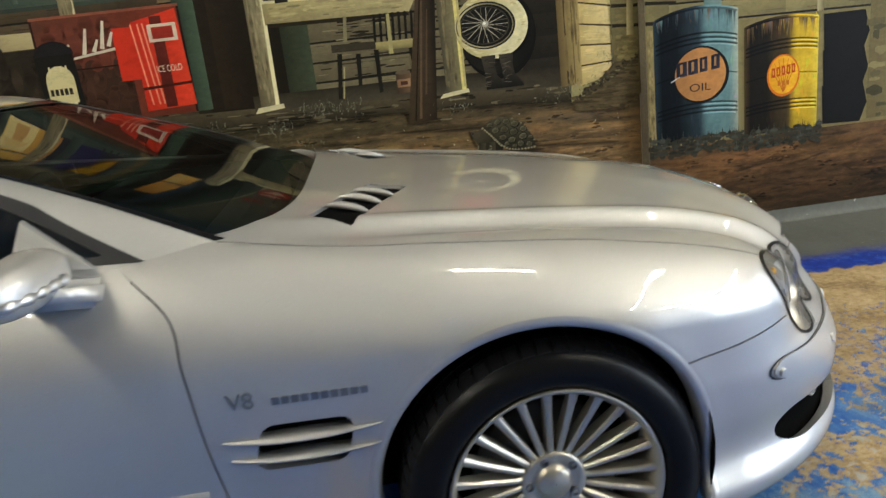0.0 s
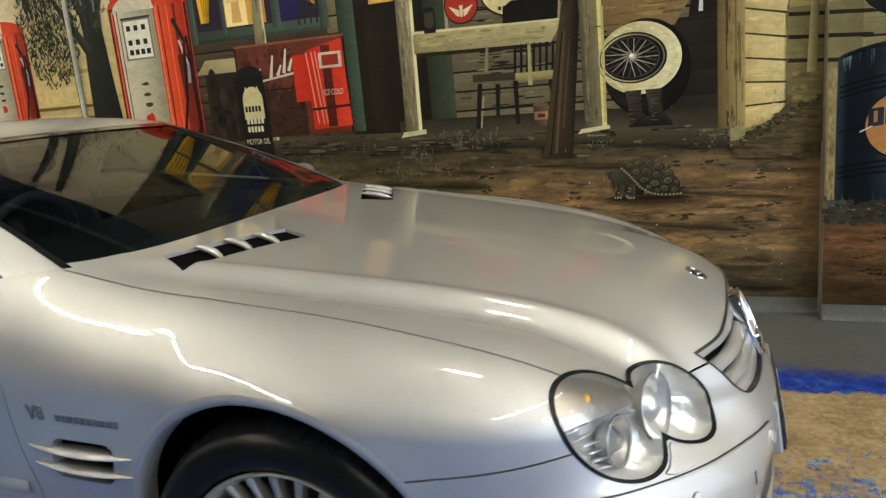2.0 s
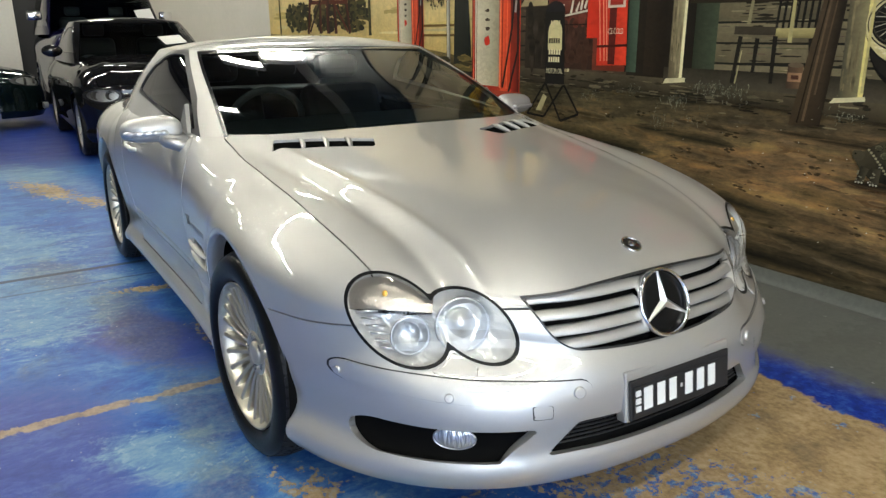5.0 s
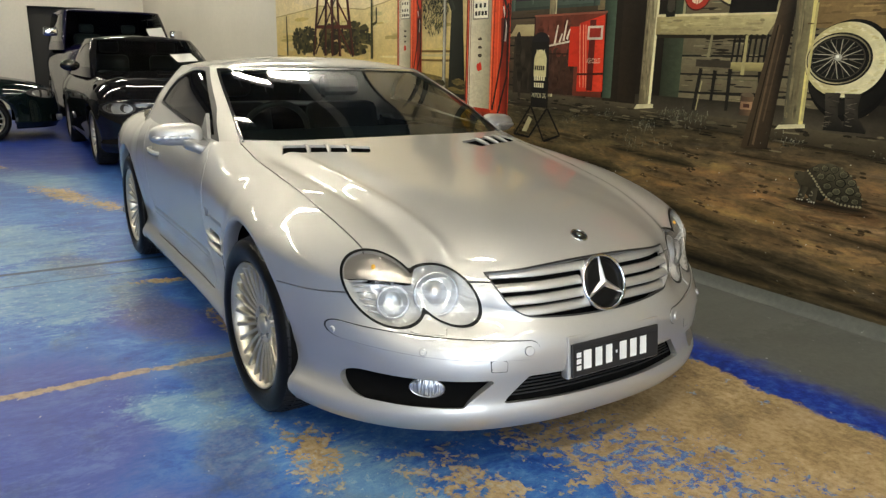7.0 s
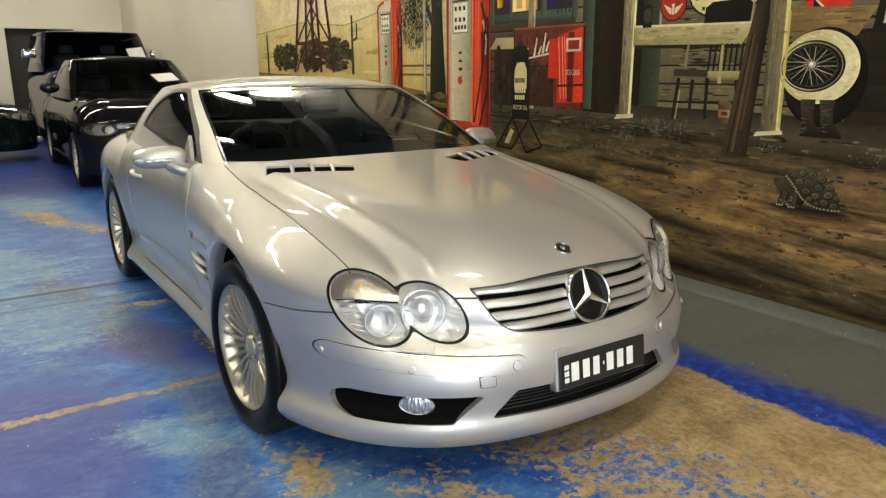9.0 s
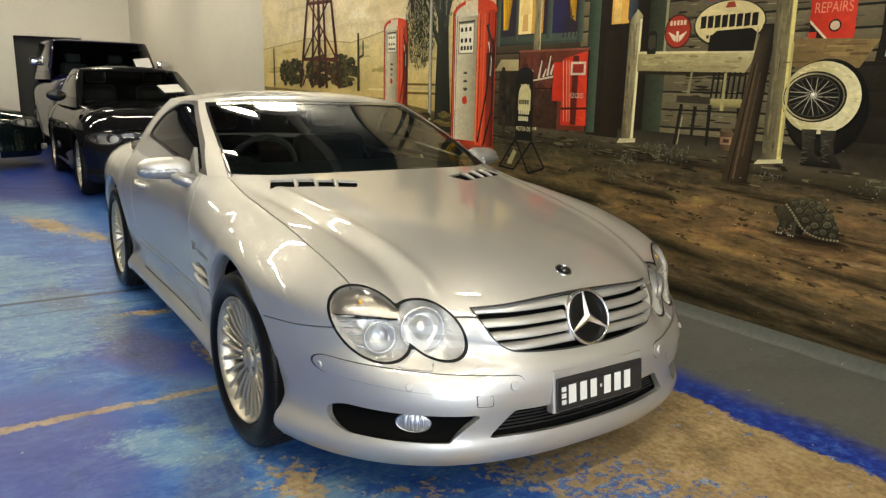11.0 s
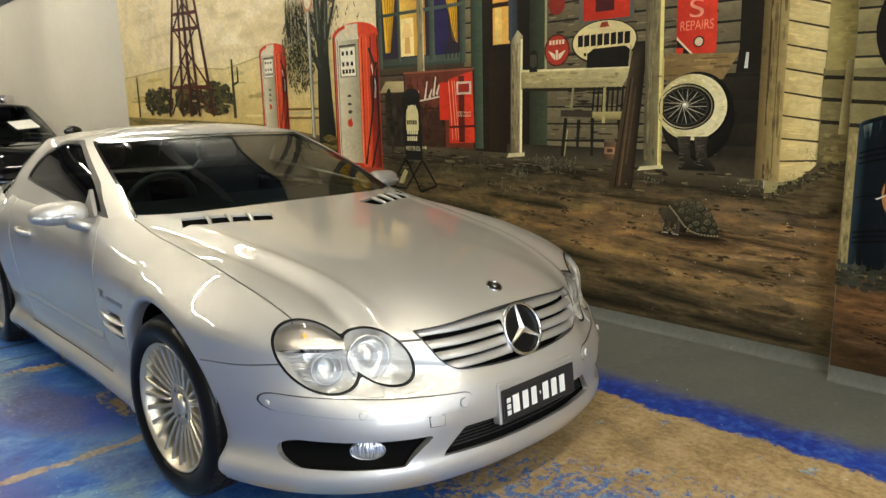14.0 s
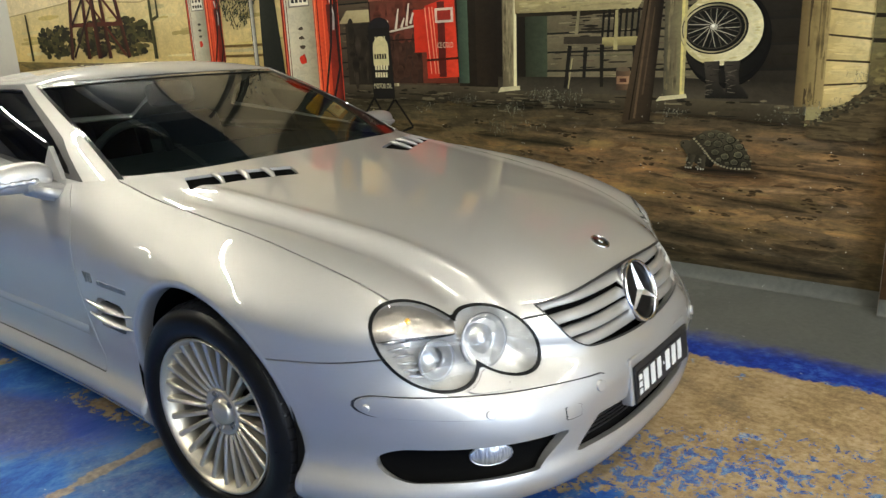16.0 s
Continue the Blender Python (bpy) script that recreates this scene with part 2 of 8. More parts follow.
    line = k.math("MULTIPLY", line, k.math("MULTIPLY", k.smooth(Y, -0.3, -0.7), k.smooth(k.noise(k.position((0.0, 2.4, 0.0)), 1.0, 4), 0.33, 0.54)))
    lmask = k.smooth(k.math("ADD", k.math("MULTIPLY", line, 0.66), k.math("MULTIPLY", k.math("SUBTRACT", chip, 0.5), 1.5)), 0.25, 0.36)
    col = k.mix(k.math("MAXIMUM", mask, k.math("MULTIPLY", lmask, 0.8)), col, tan)
    grit = k.math("MULTIPLY", k.smooth(crumb, 0.55, 0.62), k.smooth(k.math("ADD", scuff, flecks), 0.05, 0.5))
    col = k.mix(k.math("MULTIPLY", grit, 0.45), col, (0.30, 0.40, 0.46))
    # thin soil-coloured wear beside the parked car, broken up by what is left of the coat
    soil = most([(-1.35, -1.00, 1.15, 0.26, 4), (-0.35, -0.95, 0.55, 0.22), (0.30, -1.05, 0.60, 0.20, -8), (-2.45, -1.25, 0.7, 0.25, 12), (0.95, -0.85, 0.55, 0.25)])
    soil = k.smooth(k.math("ADD", k.math("MULTIPLY", soil, 0.55), k.math("SUBTRACT", k.math("ADD", k.math("MULTIPLY", chip, 0.7), k.math("MULTIPLY", brush, 0.5)), 0.62)), 0.12, 0.34)
    col = k.mix(k.math("MULTIPLY", soil, 0.42), col, k.ramp(fine, [(0.38, (0.045, 0.052, 0.055)), (0.52, (0.105, 0.100, 0.075)), (0.64, (0.20, 0.165, 0.10))]))
    # pale blue chips left on the bare patch
    left = k.smooth(k.noise(k.position((1.0, 1.0, 1.0)), 7.5, 8, 0.7), 0.62, 0.66)
    col = k.mix(k.math("MULTIPLY", k.math("MULTIPLY", left, mask), 0.75), col, k.ramp(fine, [(0.4, (0.03, 0.12, 0.42)), (0.6, (0.25, 0.42, 0.55))]))
    # scattered blue chips in a band across the bare patch
    band_ = most([(1.02, 0.14, 1.0, 0.38, 30), (1.65, 0.10, 1.0, 0.50, 25), (0.45, -0.42, 0.6, 0.3, 20)])
    chips = k.noise(k.position((1.25, 0.9, 1.0)), 19.0, 9, 0.74, 0.4)
    chips = k.smooth(k.math("ADD", chips, k.math("MULTIPLY", band_, 0.17)), 0.63, 0.665)
    chips = k.math("MULTIPLY", chips, k.math("MULTIPLY", mask, k.smooth(band_, 0.02, 0.12)))
    col = k.mix(k.math("MULTIPLY", chips, 0.88), col, k.ramp(k.math("ADD", k.math("MULTIPLY", hair, 0.6), k.math("MULTIPLY", fine, 0.4)), [(0.42, (0.014, 0.060, 0.32)), (0.52, (0.040, 0.15, 0.43)), (0.62, (0.20, 0.36, 0.50))]))
    # deep blue border and grey walkway beside the painted wall
    rag = k.math("ADD", k.math("MULTIPLY", k.math("SUBTRACT", chip, 0.5), 0.30), k.math("MULTIPLY", k.math("SUBTRACT", crumb, 0.5), 0.12))
    deep = k.ramp(k.math("ADD", k.math("MULTIPLY", tone, 0.5), k.math("MULTIPLY", crumb, 0.5)), [(0.38, (0.007, 0.014, 0.11)), (0.50, (0.012, 0.036, 0.28)), (0.60, (0.05, 0.13, 0.40))])
    col = k.mix(k.smooth(k.math("ADD", Y, rag), 0.955, 0.985), col, deep)
    grey = k.ramp(k.math("ADD", k.math("MULTIPLY", big, 0.65), k.math("MULTIPLY", fine, 0.35)), [(0.36, (0.082, 0.086, 0.078)), (0.64, (0.135, 0.138, 0.122))])
    gm = k.smooth(k.math("ADD", Y, k.math("MULTIPLY", rag, 1.0)), 1.09, 1.28)
    col = k.mix(gm, col, grey)
    # saw-cut joint across the bay, a finer one beside it
    for jx, w, f in ((2.406, 0.030, 0.9), (2.13, 0.014, 0.5)):
        joint = k.math("SUBTRACT", 1.0, k.math("DIVIDE", k.math("ABSOLUTE", k.math("ADD", X, k.math("ADD", k.math("MULTIPLY", wob, 0.03), jx))), w), True)
        joint = k.math("MULTIPLY", k.smooth(joint, 0.0, 0.4), k.smooth(Y, 1.2, 1.1))
        col = k.mix(k.math("MULTIPLY", joint, f), col, (0.012, 0.02, 0.05))
    # tyre dirt where the cars stand, grit everywhere
    dirt = k.math("MULTIPLY", k.smooth(k.noise(p, 2.3, 7, 0.7), 0.52, 0.72), 0.45)
    col = k.mix(k.math("MULTIPLY", dirt, k.math("SUBTRACT", 1.0, gm)), col, (0.02, 0.024, 0.04))
    specks = k.smooth(k.noise(p, 30, 2, 0.5), 0.735, 0.765)
    col = k.mix(k.math("MULTIPLY", specks, 0.55), col, (0.55, 0.56, 0.54))
    k.set("Base Color", col)
    k.set("Roughness", k.math("ADD", k.math("MULTIPLY", brush, 0.30), k.math("ADD", k.math("MULTIPLY", mask, 0.12), 0.24)))
    k.bump(k.math("ADD", chip, k.math("MULTIPLY", fine, 0.3)), 0.12, 0.01)
    return m


FLOOR = floor_material()


def mural_material(name, earth=False):
    """Brushed wall paint whose pigments are laid per shape, under a thin satin varnish."""
    m = material(name, (0.5, 0.5, 0.5), 0.5, spec=0.10)
    k = Nodes(m)
    a = k.n("ShaderNodeAttribute", attribute_name="pigment")
    p = k.position()
    dab, big = k.noise(k.position((1.0, 1.0, 1.7)), 11, 9, 0.68, 1.4), k.noise(p, 1.7, 5, 0.6, 0.8)
    fine = k.noise(p, 70, 4, 0.7)
    col = a.outputs["Color"]
    if earth:
        # dragged earth tones: broad soft bands, clods and thin dark furrows
        band_ = k.noise(k.position((1.0, 1.0, 6.5)), 1.9, 8, 0.66, 0.7)
        clod = k.noise(k.position((1.0, 1.0, 3.4)), 12, 8, 0.70, 0.5)
        furrow = k.noise(k.position((1.0, 1.0, 6.0)), 4.6, 8, 0.70, 0.4)
        tone = k.math("ADD", k.math("MULTIPLY", band_, 0.62), k.math("MULTIPLY", clod, 0.38))
        col = k.mix(1.0, col, k.ramp(tone, [(0.37, (0.40, 0.42, 0.44)), (0.46, (0.72, 0.72, 0.72)), (0.54, (1.12, 1.06, 0.97)), (0.64, (1.65, 1.42, 1.10))]), "MULTIPLY")
        col = k.mix(k.math("MULTIPLY", k.smooth(furrow, 0.57, 0.66), 0.65), col, (0.012, 0.010, 0.007))
        col = k.mix(k.math("MULTIPLY", k.smooth(clod, 0.66, 0.72), 0.4), col, (0.20, 0.16, 0.10))
    f = k.math("ADD", k.math("ADD", k.math("MULTIPLY", dab, 0.8), k.math("MULTIPLY", big, 0.7)), k.math("MULTIPLY", fine, 0.3))
    k.set("Base Color", k.mix(1.0, col, k.ramp(f, [(0.62, (0.68, 0.67, 0.65)), (0.90, (0.92, 0.92, 0.90)), (1.02, (1.06, 1.05, 1.0))]), "MULTIPLY"))
    k.set("Roughness", k.math("ADD", k.math("MULTIPLY", dab, 0.2), 0.36))
    k.bump(k.math("ADD", dab, fine), 0.06, 0.004)
    return m


MURAL = mural_material("mural_paint")
MURAL_EARTH = mural_material("mural_earth_paint", True)


# ---------------------------------------------------------------- mesh helpers
def part(name, bm, mat, parent=None, label="", smooth=False):
    me = bpy.data.meshes.new(name)
    bm.to_mesh(me)
    bm.free()
    if smooth:
        me.polygons.foreach_set("use_smooth", [True] * len(me.polygons))
    me.materials.append(mat)
    ob = new(name, me)
    ob.parent = parent
    return tagged(ob, label)


def thing(name, label, category, group="", at=(0, 0, 0)):
    ob = new(name)
    ob.empty_display_size = 0.1
    ob.location = at
    return tagged(ob, label, category, group)


def box(bm, lo, hi, bevel=0.0):
    """A box from corner to corner, with its edges rounded by bevel."""
    r = bmesh.ops.create_cube(bm, size=1.0)
    vs = r["verts"]
    for v in vs:
        v.co = Vector([(a + b) / 2 + c * (b - a) for a, b, c in zip(lo, hi, v.co)])
    if bevel > 0:
        es = list({e for v in vs for e in v.link_edges})
        bmesh.ops.bevel(bm, geom=es, offset=bevel, segments=2, profile=0.5, affect="EDGES")
    return vs


def boxed(name, lo, hi, mat, parent=None, bevel=0.0, label=""):
    bm = bmesh.new()
    box(bm, lo, hi, bevel)
    return part(name, bm, mat, parent, label)


def lathe(bm, profile, axis_m, segs=48):
    """Turns (radius, height) pairs round the z axis of axis_m."""
    rings = []
    for r, h in profile:
        rings.append([bm.verts.new(axis_m @ Vector((r * math.cos(2 * math.pi * i / segs), r * math.sin(2 * math.pi * i / segs), h))) for i in range(segs)])
    for a, b in zip(rings, rings[1:]):
        for i in range(segs):
            j = (i + 1) % segs
            bm.faces.new((a[i], a[j], b[j], b[i]))


def tube(bm, pts, radius, segs=8, closed=False):
    """A round bar along points."""
    pts = [Vector(p) for p in pts]
    rings = []
    n = len(pts)
    for i, p in enumerate(pts):
        a = pts[i - 1] if (i > 0 or closed) else p
        b = pts[(i + 1) % n] if (i < n - 1 or closed) else p
        d = (b - a).normalized()
        u = d.orthogonal().normalized() if i == 0 else (rings_u - d * rings_u.dot(d)).normalized()
        rings_u = u
        w = d.cross(u)
        r = radius[i] if isinstance(radius, (list, tuple)) else radius
        rings.append([bm.verts.new(p + r * (u * math.cos(2 * math.pi * k / segs) + w * math.sin(2 * math.pi * k / segs))) for k in range(segs)])
    pairs = list(zip(rings, rings[1:])) + ([(rings[-1], rings[0])] if closed else [])
    for a, b in pairs:
        for k in range(segs):
            j = (k + 1) % segs
            bm.faces.new((a[k], a[j], b[j], b[k]))
    if not closed:
        bm.faces.new(rings[0][::-1])
        bm.faces.new(rings[-1])


def quad_prism(bm, bottom, top):
    """A solid from two loops of points of equal count."""
    a = [bm.verts.new(p) for p in bottom]
    b = [bm.verts.new(p) for p in top]
    n = len(a)
    bm.faces.new(a[::-1])
    bm.faces.new(b)
    for i in range(n):
        j = (i + 1) % n
        bm.faces.new((a[i], a[j], b[j], b[i]))


# ---------------------------------------------------------------- room
def structure(name, lo, hi, mat, label, category):
    return tagged(boxed(name, lo, hi, mat), label, category, kind="structure")


structure("floor", (FAR_X - 0.3, BACK_Y - 0.3, -0.2), (FRONT_X + 0.3, WALL_Y + 0.3, 0.0), FLOOR,
          "worn blue epoxy floor with tan bare patches and a grey walkway", "floor")
structure("wall_mural", (FAR_X, WALL_Y, 0.0), (1.28, WALL_Y + 0.25, CEIL_Z), CREAM_WALL, "white plastered wall that carries the mural", "wall")
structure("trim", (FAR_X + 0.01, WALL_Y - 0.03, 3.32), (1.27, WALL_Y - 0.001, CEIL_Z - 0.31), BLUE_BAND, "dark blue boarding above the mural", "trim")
structure("wall_pier", (1.28, PANEL_Y, 0.0), (FRONT_X, WALL_Y + 0.25, CEIL_Z), BROWN_WALL, "thicker wall section with painted oil drums", "wall")
# front wall with a wide open vehicle doorway that lets the day in
GATE_Y0, GATE_Y1, GATE_H = -8.6, 1.7, 4.2
bm = bmesh.new()
box(bm, (FRONT_X, BACK_Y, 0), (FRONT_X + 0.25, GATE_Y0, CEIL_Z))
box(bm, (FRONT_X, GATE_Y1, 0), (FRONT_X + 0.25, WALL_Y + 0.25, CEIL_Z))
box(bm, (FRONT_X, GATE_Y0, GATE_H), (FRONT_X + 0.25, GATE_Y1, CEIL_Z))
tagged(part("wall_front", bm, DIM_WALL), "brown-grey front wall with an open vehicle doorway", "wall", kind="structure")
structure("wall_side", (FAR_X, BACK_Y - 0.25, 0.0), (FRONT_X + 0.25, BACK_Y, CEIL_Z), BEIGE_WALL, "plain beige wall across the hall", "wall")
structure("ceiling", (FAR_X - 0.25, BACK_Y - 0.25, CEIL_Z), (FRONT_X + 0.25, WALL_Y + 0.25, CEIL_Z + 0.15), CEILING, "grey sheeted hall ceiling", "ceiling")

# far wall with a dark doorway in it
DOOR_Y0, DOOR_Y1, DOOR_H = -0.5, 0.9, 2.28
bm = bmesh.new()
box(bm, (FAR_X - 0.25, BACK_Y, 0), (FAR_X, DOOR_Y0, CEIL_Z))
box(bm, (FAR_X - 0.25, DOOR_Y1, 0), (FAR_X, WALL_Y + 0.25, CEIL_Z))
box(bm, (FAR_X - 0.25, DOOR_Y0, DOOR_H), (FAR_X, DOOR_Y1, CEIL_Z))
tagged(part("wall_far", bm, CREAM_WALL), "cream far wall with a dark doorway", "wall", kind="structure")
# solid near-black block: the opening's unlit depth is put into its colour
structure("door_1", (FAR_X - 1.2, DOOR_Y0 - 0.1, 0), (FAR_X - 0.26, DOOR_Y1 + 0.1, DOOR_H + 0.1), DOORWAY_SHADE, "near-black block for the shade inside an open doorway", "doorway")

# grey cove at the foot of the painted wall
bm = bmesh.new()
for x0, x1, y in ((FAR_X + 0.01, 1.277, WALL_Y), (1.283, FRONT_X - 0.01, PANEL_Y)):
    prof = [(y - 0.003 - 0.028 * (1 - math.cos(a)), 0.079 - 0.077 * math.sin(a)) for a in np.linspace(0.0, math.pi / 2, 9)]
    prev = None
    for x in (x0, x1):
        cur = [bm.verts.new((x, py, pz)) for py, pz in prof]
        if prev:
            for i in range(len(prof) - 1):
                bm.faces.new((prev[i], cur[i], cur[i + 1], prev[i + 1]))
        prev = cur
tagged(part("baseboard", bm, FLOOR, smooth=True), "grey painted cove at the wall's foot", "baseboard", kind="structure")

# ceiling beams
for x in (-14, -10.5, -7.0, -3.5, 0.0, 3.5, 6.6):
    bm = bmesh.new()
    box(bm, (x - 0.08, BACK_Y + 0.02, CEIL_Z - 0.06), (x + 0.08, WALL_Y - 0.02, CEIL_Z - 0.003))
    box(bm, (x - 0.012, BACK_Y + 0.02, CEIL_Z - 0.26), (x + 0.012, WALL_Y - 0.02, CEIL_Z - 0.06))
    box(bm, (x - 0.08, BACK_Y + 0.02, CEIL_Z - 0.30), (x + 0.08, WALL_Y - 0.02, CEIL_Z - 0.26))
    tagged(part("ceiling_beam", bm, BEAM), "dark steel I-beam under the ceiling", "beam", "ceiling beams", "structure")


def ceiling_light(x, y, length, width, along_x=True, z=None):
    z = CEIL_Z - 0.32 if z is None else z
    ob = thing("ceiling_light", "white fluorescent ceiling light hung under the beams", "ceiling light", "ceiling lights", (x, y, z))
    lx, ly = (length / 2, width / 2) if along_x else (width / 2, length / 2)
    bm = bmesh.new()
    box(bm, (-lx, -ly, 0.0), (lx, ly, 0.06), 0.008)
    part("housing", bm, WHITE_TRIM, ob)
    bm = bmesh.new()
    box(bm, (-lx + 0.03, -ly + 0.02, -0.025), (lx - 0.03, ly - 0.02, 0.0), 0.008)
    part("diffuser", bm, GLOW, ob, "glowing white diffuser")
    for s in (-1, 1):
        bm = bmesh.new()
        px, py = (s * lx * 0.7, 0) if along_x else (0, s * ly * 0.7)
        tube(bm, [(px, py, 0.06), (px, py, CEIL_Z - z)], 0.006, 6)
        part("hanger", bm, WHITE_TRIM, ob)
    return ob


# rows across the hall: (x, y, length, along x)
LIGHTS = [(-3.3, y, 1.45, False) for y in (-0.80, -2.45, -4.1, -5.75)]
LIGHTS += [(3.2, y, 1.45, False) for y in (-0.6, -2.25, -3.9)]
LIGHTS += [(5.8, y, 1.45, False) for y in (0.2, -1.8, -3.8)]
LIGHTS += [(0.8, -0.42, 0.6, True)]
LIGHTS += [(-9.5, y, 1.45, False) for y in (0.4, -1.8, -4.0)] + [(-14.0, y, 1.45, False) for y in (0.4, -2.0)]
for lx, ly, ll, ax in LIGHTS:
    ceiling_light(lx, ly, ll, 0.15, ax)
for px, ly, ll in ((-5.22, 1.03, 0.60), (-5.44, 1.66, 0.58)):
    ceiling_light(px, ly, ll, 0.15, False)

# ---------------------------------------------------------------- the mural
LAYER = [0.0]


def pig(r, g, b):
    """Pigment from an everyday 0-255 colour."""
    lin = lambda c: ((c / 255 + 0.055) / 1.055) ** 2.4 if c > 10 else c / 255 / 12.92
    return tuple(min(0.9, 1.03 * lin(c)) for c in (r, g, b))


def shade(c, f):
    """A pigment made lighter or darker."""
    return tuple(min(0.9, v * f) for v in c)


class Painted:
    """Flat painted shapes on one wall plane, laid one over another like coats of paint."""

    def __init__(self, name, plane, label=""):
        self.name, self.plane, self.label = name, plane, label
        self.V, self.F, self.C = [], [], []

    def poly(self, pts, c):
        LAYER[0] += 0.000003
        y = self.plane - 0.0015 - LAYER[0]
        k = len(self.V)
        cs = c if isinstance(c, list) else [c] * len(pts)
        for p, q in zip(pts, cs):
            self.V.append((p[0], y, p[1]))
            self.C.append((*q, 1.0))
        area = sum(a[0] * b[1] - b[0] * a[1] for a, b in zip(pts, pts[1:] + pts[:1]))
        f = list(range(k, k + len(pts)))
        self.F.append(f if area > 0 else f[::-1])

    def rect(self, x0, z0, x1, z1, c, right=None, low=None):
        """A rectangle, shaded to the colour right or low where given."""
        cs = [c, c, c, c]
        if right:
            cs = [c, right, right, c]
        if low:
            cs = [low, low, c, c]
        self.poly([(x0, z0), (x1, z0), (x1, z1), (x0, z1)], cs)

    def bar(self, p, q, w0, w1, c, right=None):
        """A tapering bar from p (width w0) to q (width w1), with upright-ish shading."""
        dx, dz = q[0] - p[0], q[1] - p[1]
        L = math.hypot(dx, dz)
        nx, nz = dz / L, -dx / L
        r = right or c
        self.poly([(p[0] - nx * w0 / 2, p[1] - nz * w0 / 2), (p[0] + nx * w0 / 2, p[1] + nz * w0 / 2),
                   (q[0] + nx * w1 / 2, q[1] + nz * w1 / 2), (q[0] - nx * w1 / 2, q[1] - nz * w1 / 2)], [c, r, r, c])

    def oval(self, cx, cz, rx, rz, c, n=36, a0=0.0, a1=2 * math.pi, rim=None, wob=0.0):
        pts, cs = [], []
        for i in range(n):
            a = a0 + (a1 - a0) * i / (n if abs(a1 - a0 - 2 * math.pi) < 1e-6 else n - 1)
            k = 1 + wob * (random.random() - 0.5)
            pts.append((cx + rx * k * math.cos(a), cz + rz * k * math.sin(a)))
            cs.append(c if rim is None or math.cos(a) < 0 else rim)
        self.poly(pts, cs)

    def strokes(self, n, x0, z0, x1, z1, colours, lx, lz, slope=0.0, seed=0, sag=0.0):
        """Loose brush strokes scattered over an area."""
        rg = random.Random(seed)
        for _ in range(n):
            x, z = rg.uniform(x0, x1), rg.uniform(z0, z1)
            z += slope * (x - x0)
            w, h = lx * rg.uniform(0.3, 1.3), lz * rg.uniform(0.35, 1.3)
            c = rg.choice(colours)
            k = rg.uniform(0.75, 1.2)
            c = tuple(min(0.9, v * k) for v in c)
            m = 7
            up = [(x - w / 2 + w * i / m, z + slope * (w * i / m - w / 2) + h / 2 * math.sin(math.pi * i / m) ** 0.7 * rg.uniform(0.6, 1.2)) for i in range(m + 1)]
            dn = [(x - w / 2 + w * i / m, z + slope * (w * i / m - w / 2) - h / 2 * math.sin(math.pi * i / m) ** 0.7 * rg.uniform(0.6, 1.2) - 0.0005) for i in range(m, -1, -1)]
            self.poly(up[1:-1] + dn[1:-1], c)

    def soft(self, x, z, w, h, slope, c, edge):
        """A brush stroke whose rim fades into the pigment edge."""
        LAYER[0] += 0.000003
        y = self.plane - 0.0015 - LAYER[0]
        k, n = len(self.V), 6
        for i in range(n + 1):
            u = 2 * i / n - 1
            px = x + w / 2 * u
            pz = z + slope * w / 2 * u
            t = math.sqrt(max(0.0, 1 - u * u))
            for v in (-1, 0, 1):
                self.V.append((px, y, pz + v * h / 2 * t))
                q = edge if v or i in (0, n) else c
                self.C.append((*q, 1.0))
        for i in range(n):
            for j in (0, 1):
                a = k + 3 * i + j
                self.F.append([a, a + 3, a + 4, a + 1])

    def boards(self, x0, x1, z0, z1, h, c, seed=0, dark=(0.012, 0.011, 0.009), slope=0.0):
        """Weatherboards with a dark line under each and uneven tone."""
        rg = random.Random(seed)
        z = z0
        while z < z1 - 1e-6:
            zt = min(z + h, z1)
            x = x0
            while x < x1 - 1e-6:
                xe = min(x1, x + rg.uniform(0.25, 0.6))
                k, k2 = rg.uniform(0.72, 1.15), rg.uniform(0.72, 1.15)
                a = tuple(v * k for v in c)
                b = tuple(v * k2 for v in c)
                s0, s1 = slope * (x - x0), slope * (xe - x0)
                self.poly([(x, z + s0), (xe, z + s1), (xe, zt + s1), (x, zt + s0)], [tuple(v * 0.7 for v in a), tuple(v * 0.7 for v in b), b, a])
                x = xe
            s1 = slope * (x1 - x0)
            self.poly([(x0, z), (x1, z + s1), (x1, z + s1 + h * 0.12), (x0, z + h * 0.10)], dark)
            for _ in range(int((x1 - x0) * 7)):
                gx = rg.uniform(x0, x1 - 0.02)
                gz = z + rg.uniform(0.25, 0.9) * (zt - z) + slope * (gx - x0)
                L = min(rg.uniform(0.03, 0.16), x1 - gx)
                self.poly([(gx, gz), (gx + L, gz + slope * L - 0.002), (gx + L, gz + slope * L + 0.002), (gx, gz + 0.003)], tuple(v * rg.uniform(0.35, 0.7) for v in c))
            z = zt

    def grid(self, x0, x1, z0, z1, nx, nz, colour):
        """A patch of wall whose pigment changes from place to place."""
        LAYER[0] += 0.000003
        y = self.plane - 0.0015 - LAYER[0]
        k = len(self.V)
        for i in range(nz + 1):
            for j in range(nx + 1):
                x, z = x0 + (x1 - x0) * j / nx, z0 + (z1(x0 + (x1 - x0) * j / nx) - z0) * i / nz
                self.V.append((x, y, z))
                self.C.append((*colour(x, z), 1.0))
        for i in range(nz):
            for j in range(nx):
                a = k + i * (nx + 1) + j
                self.F.append([a, a + 1, a + nx + 2, a + nx + 1])

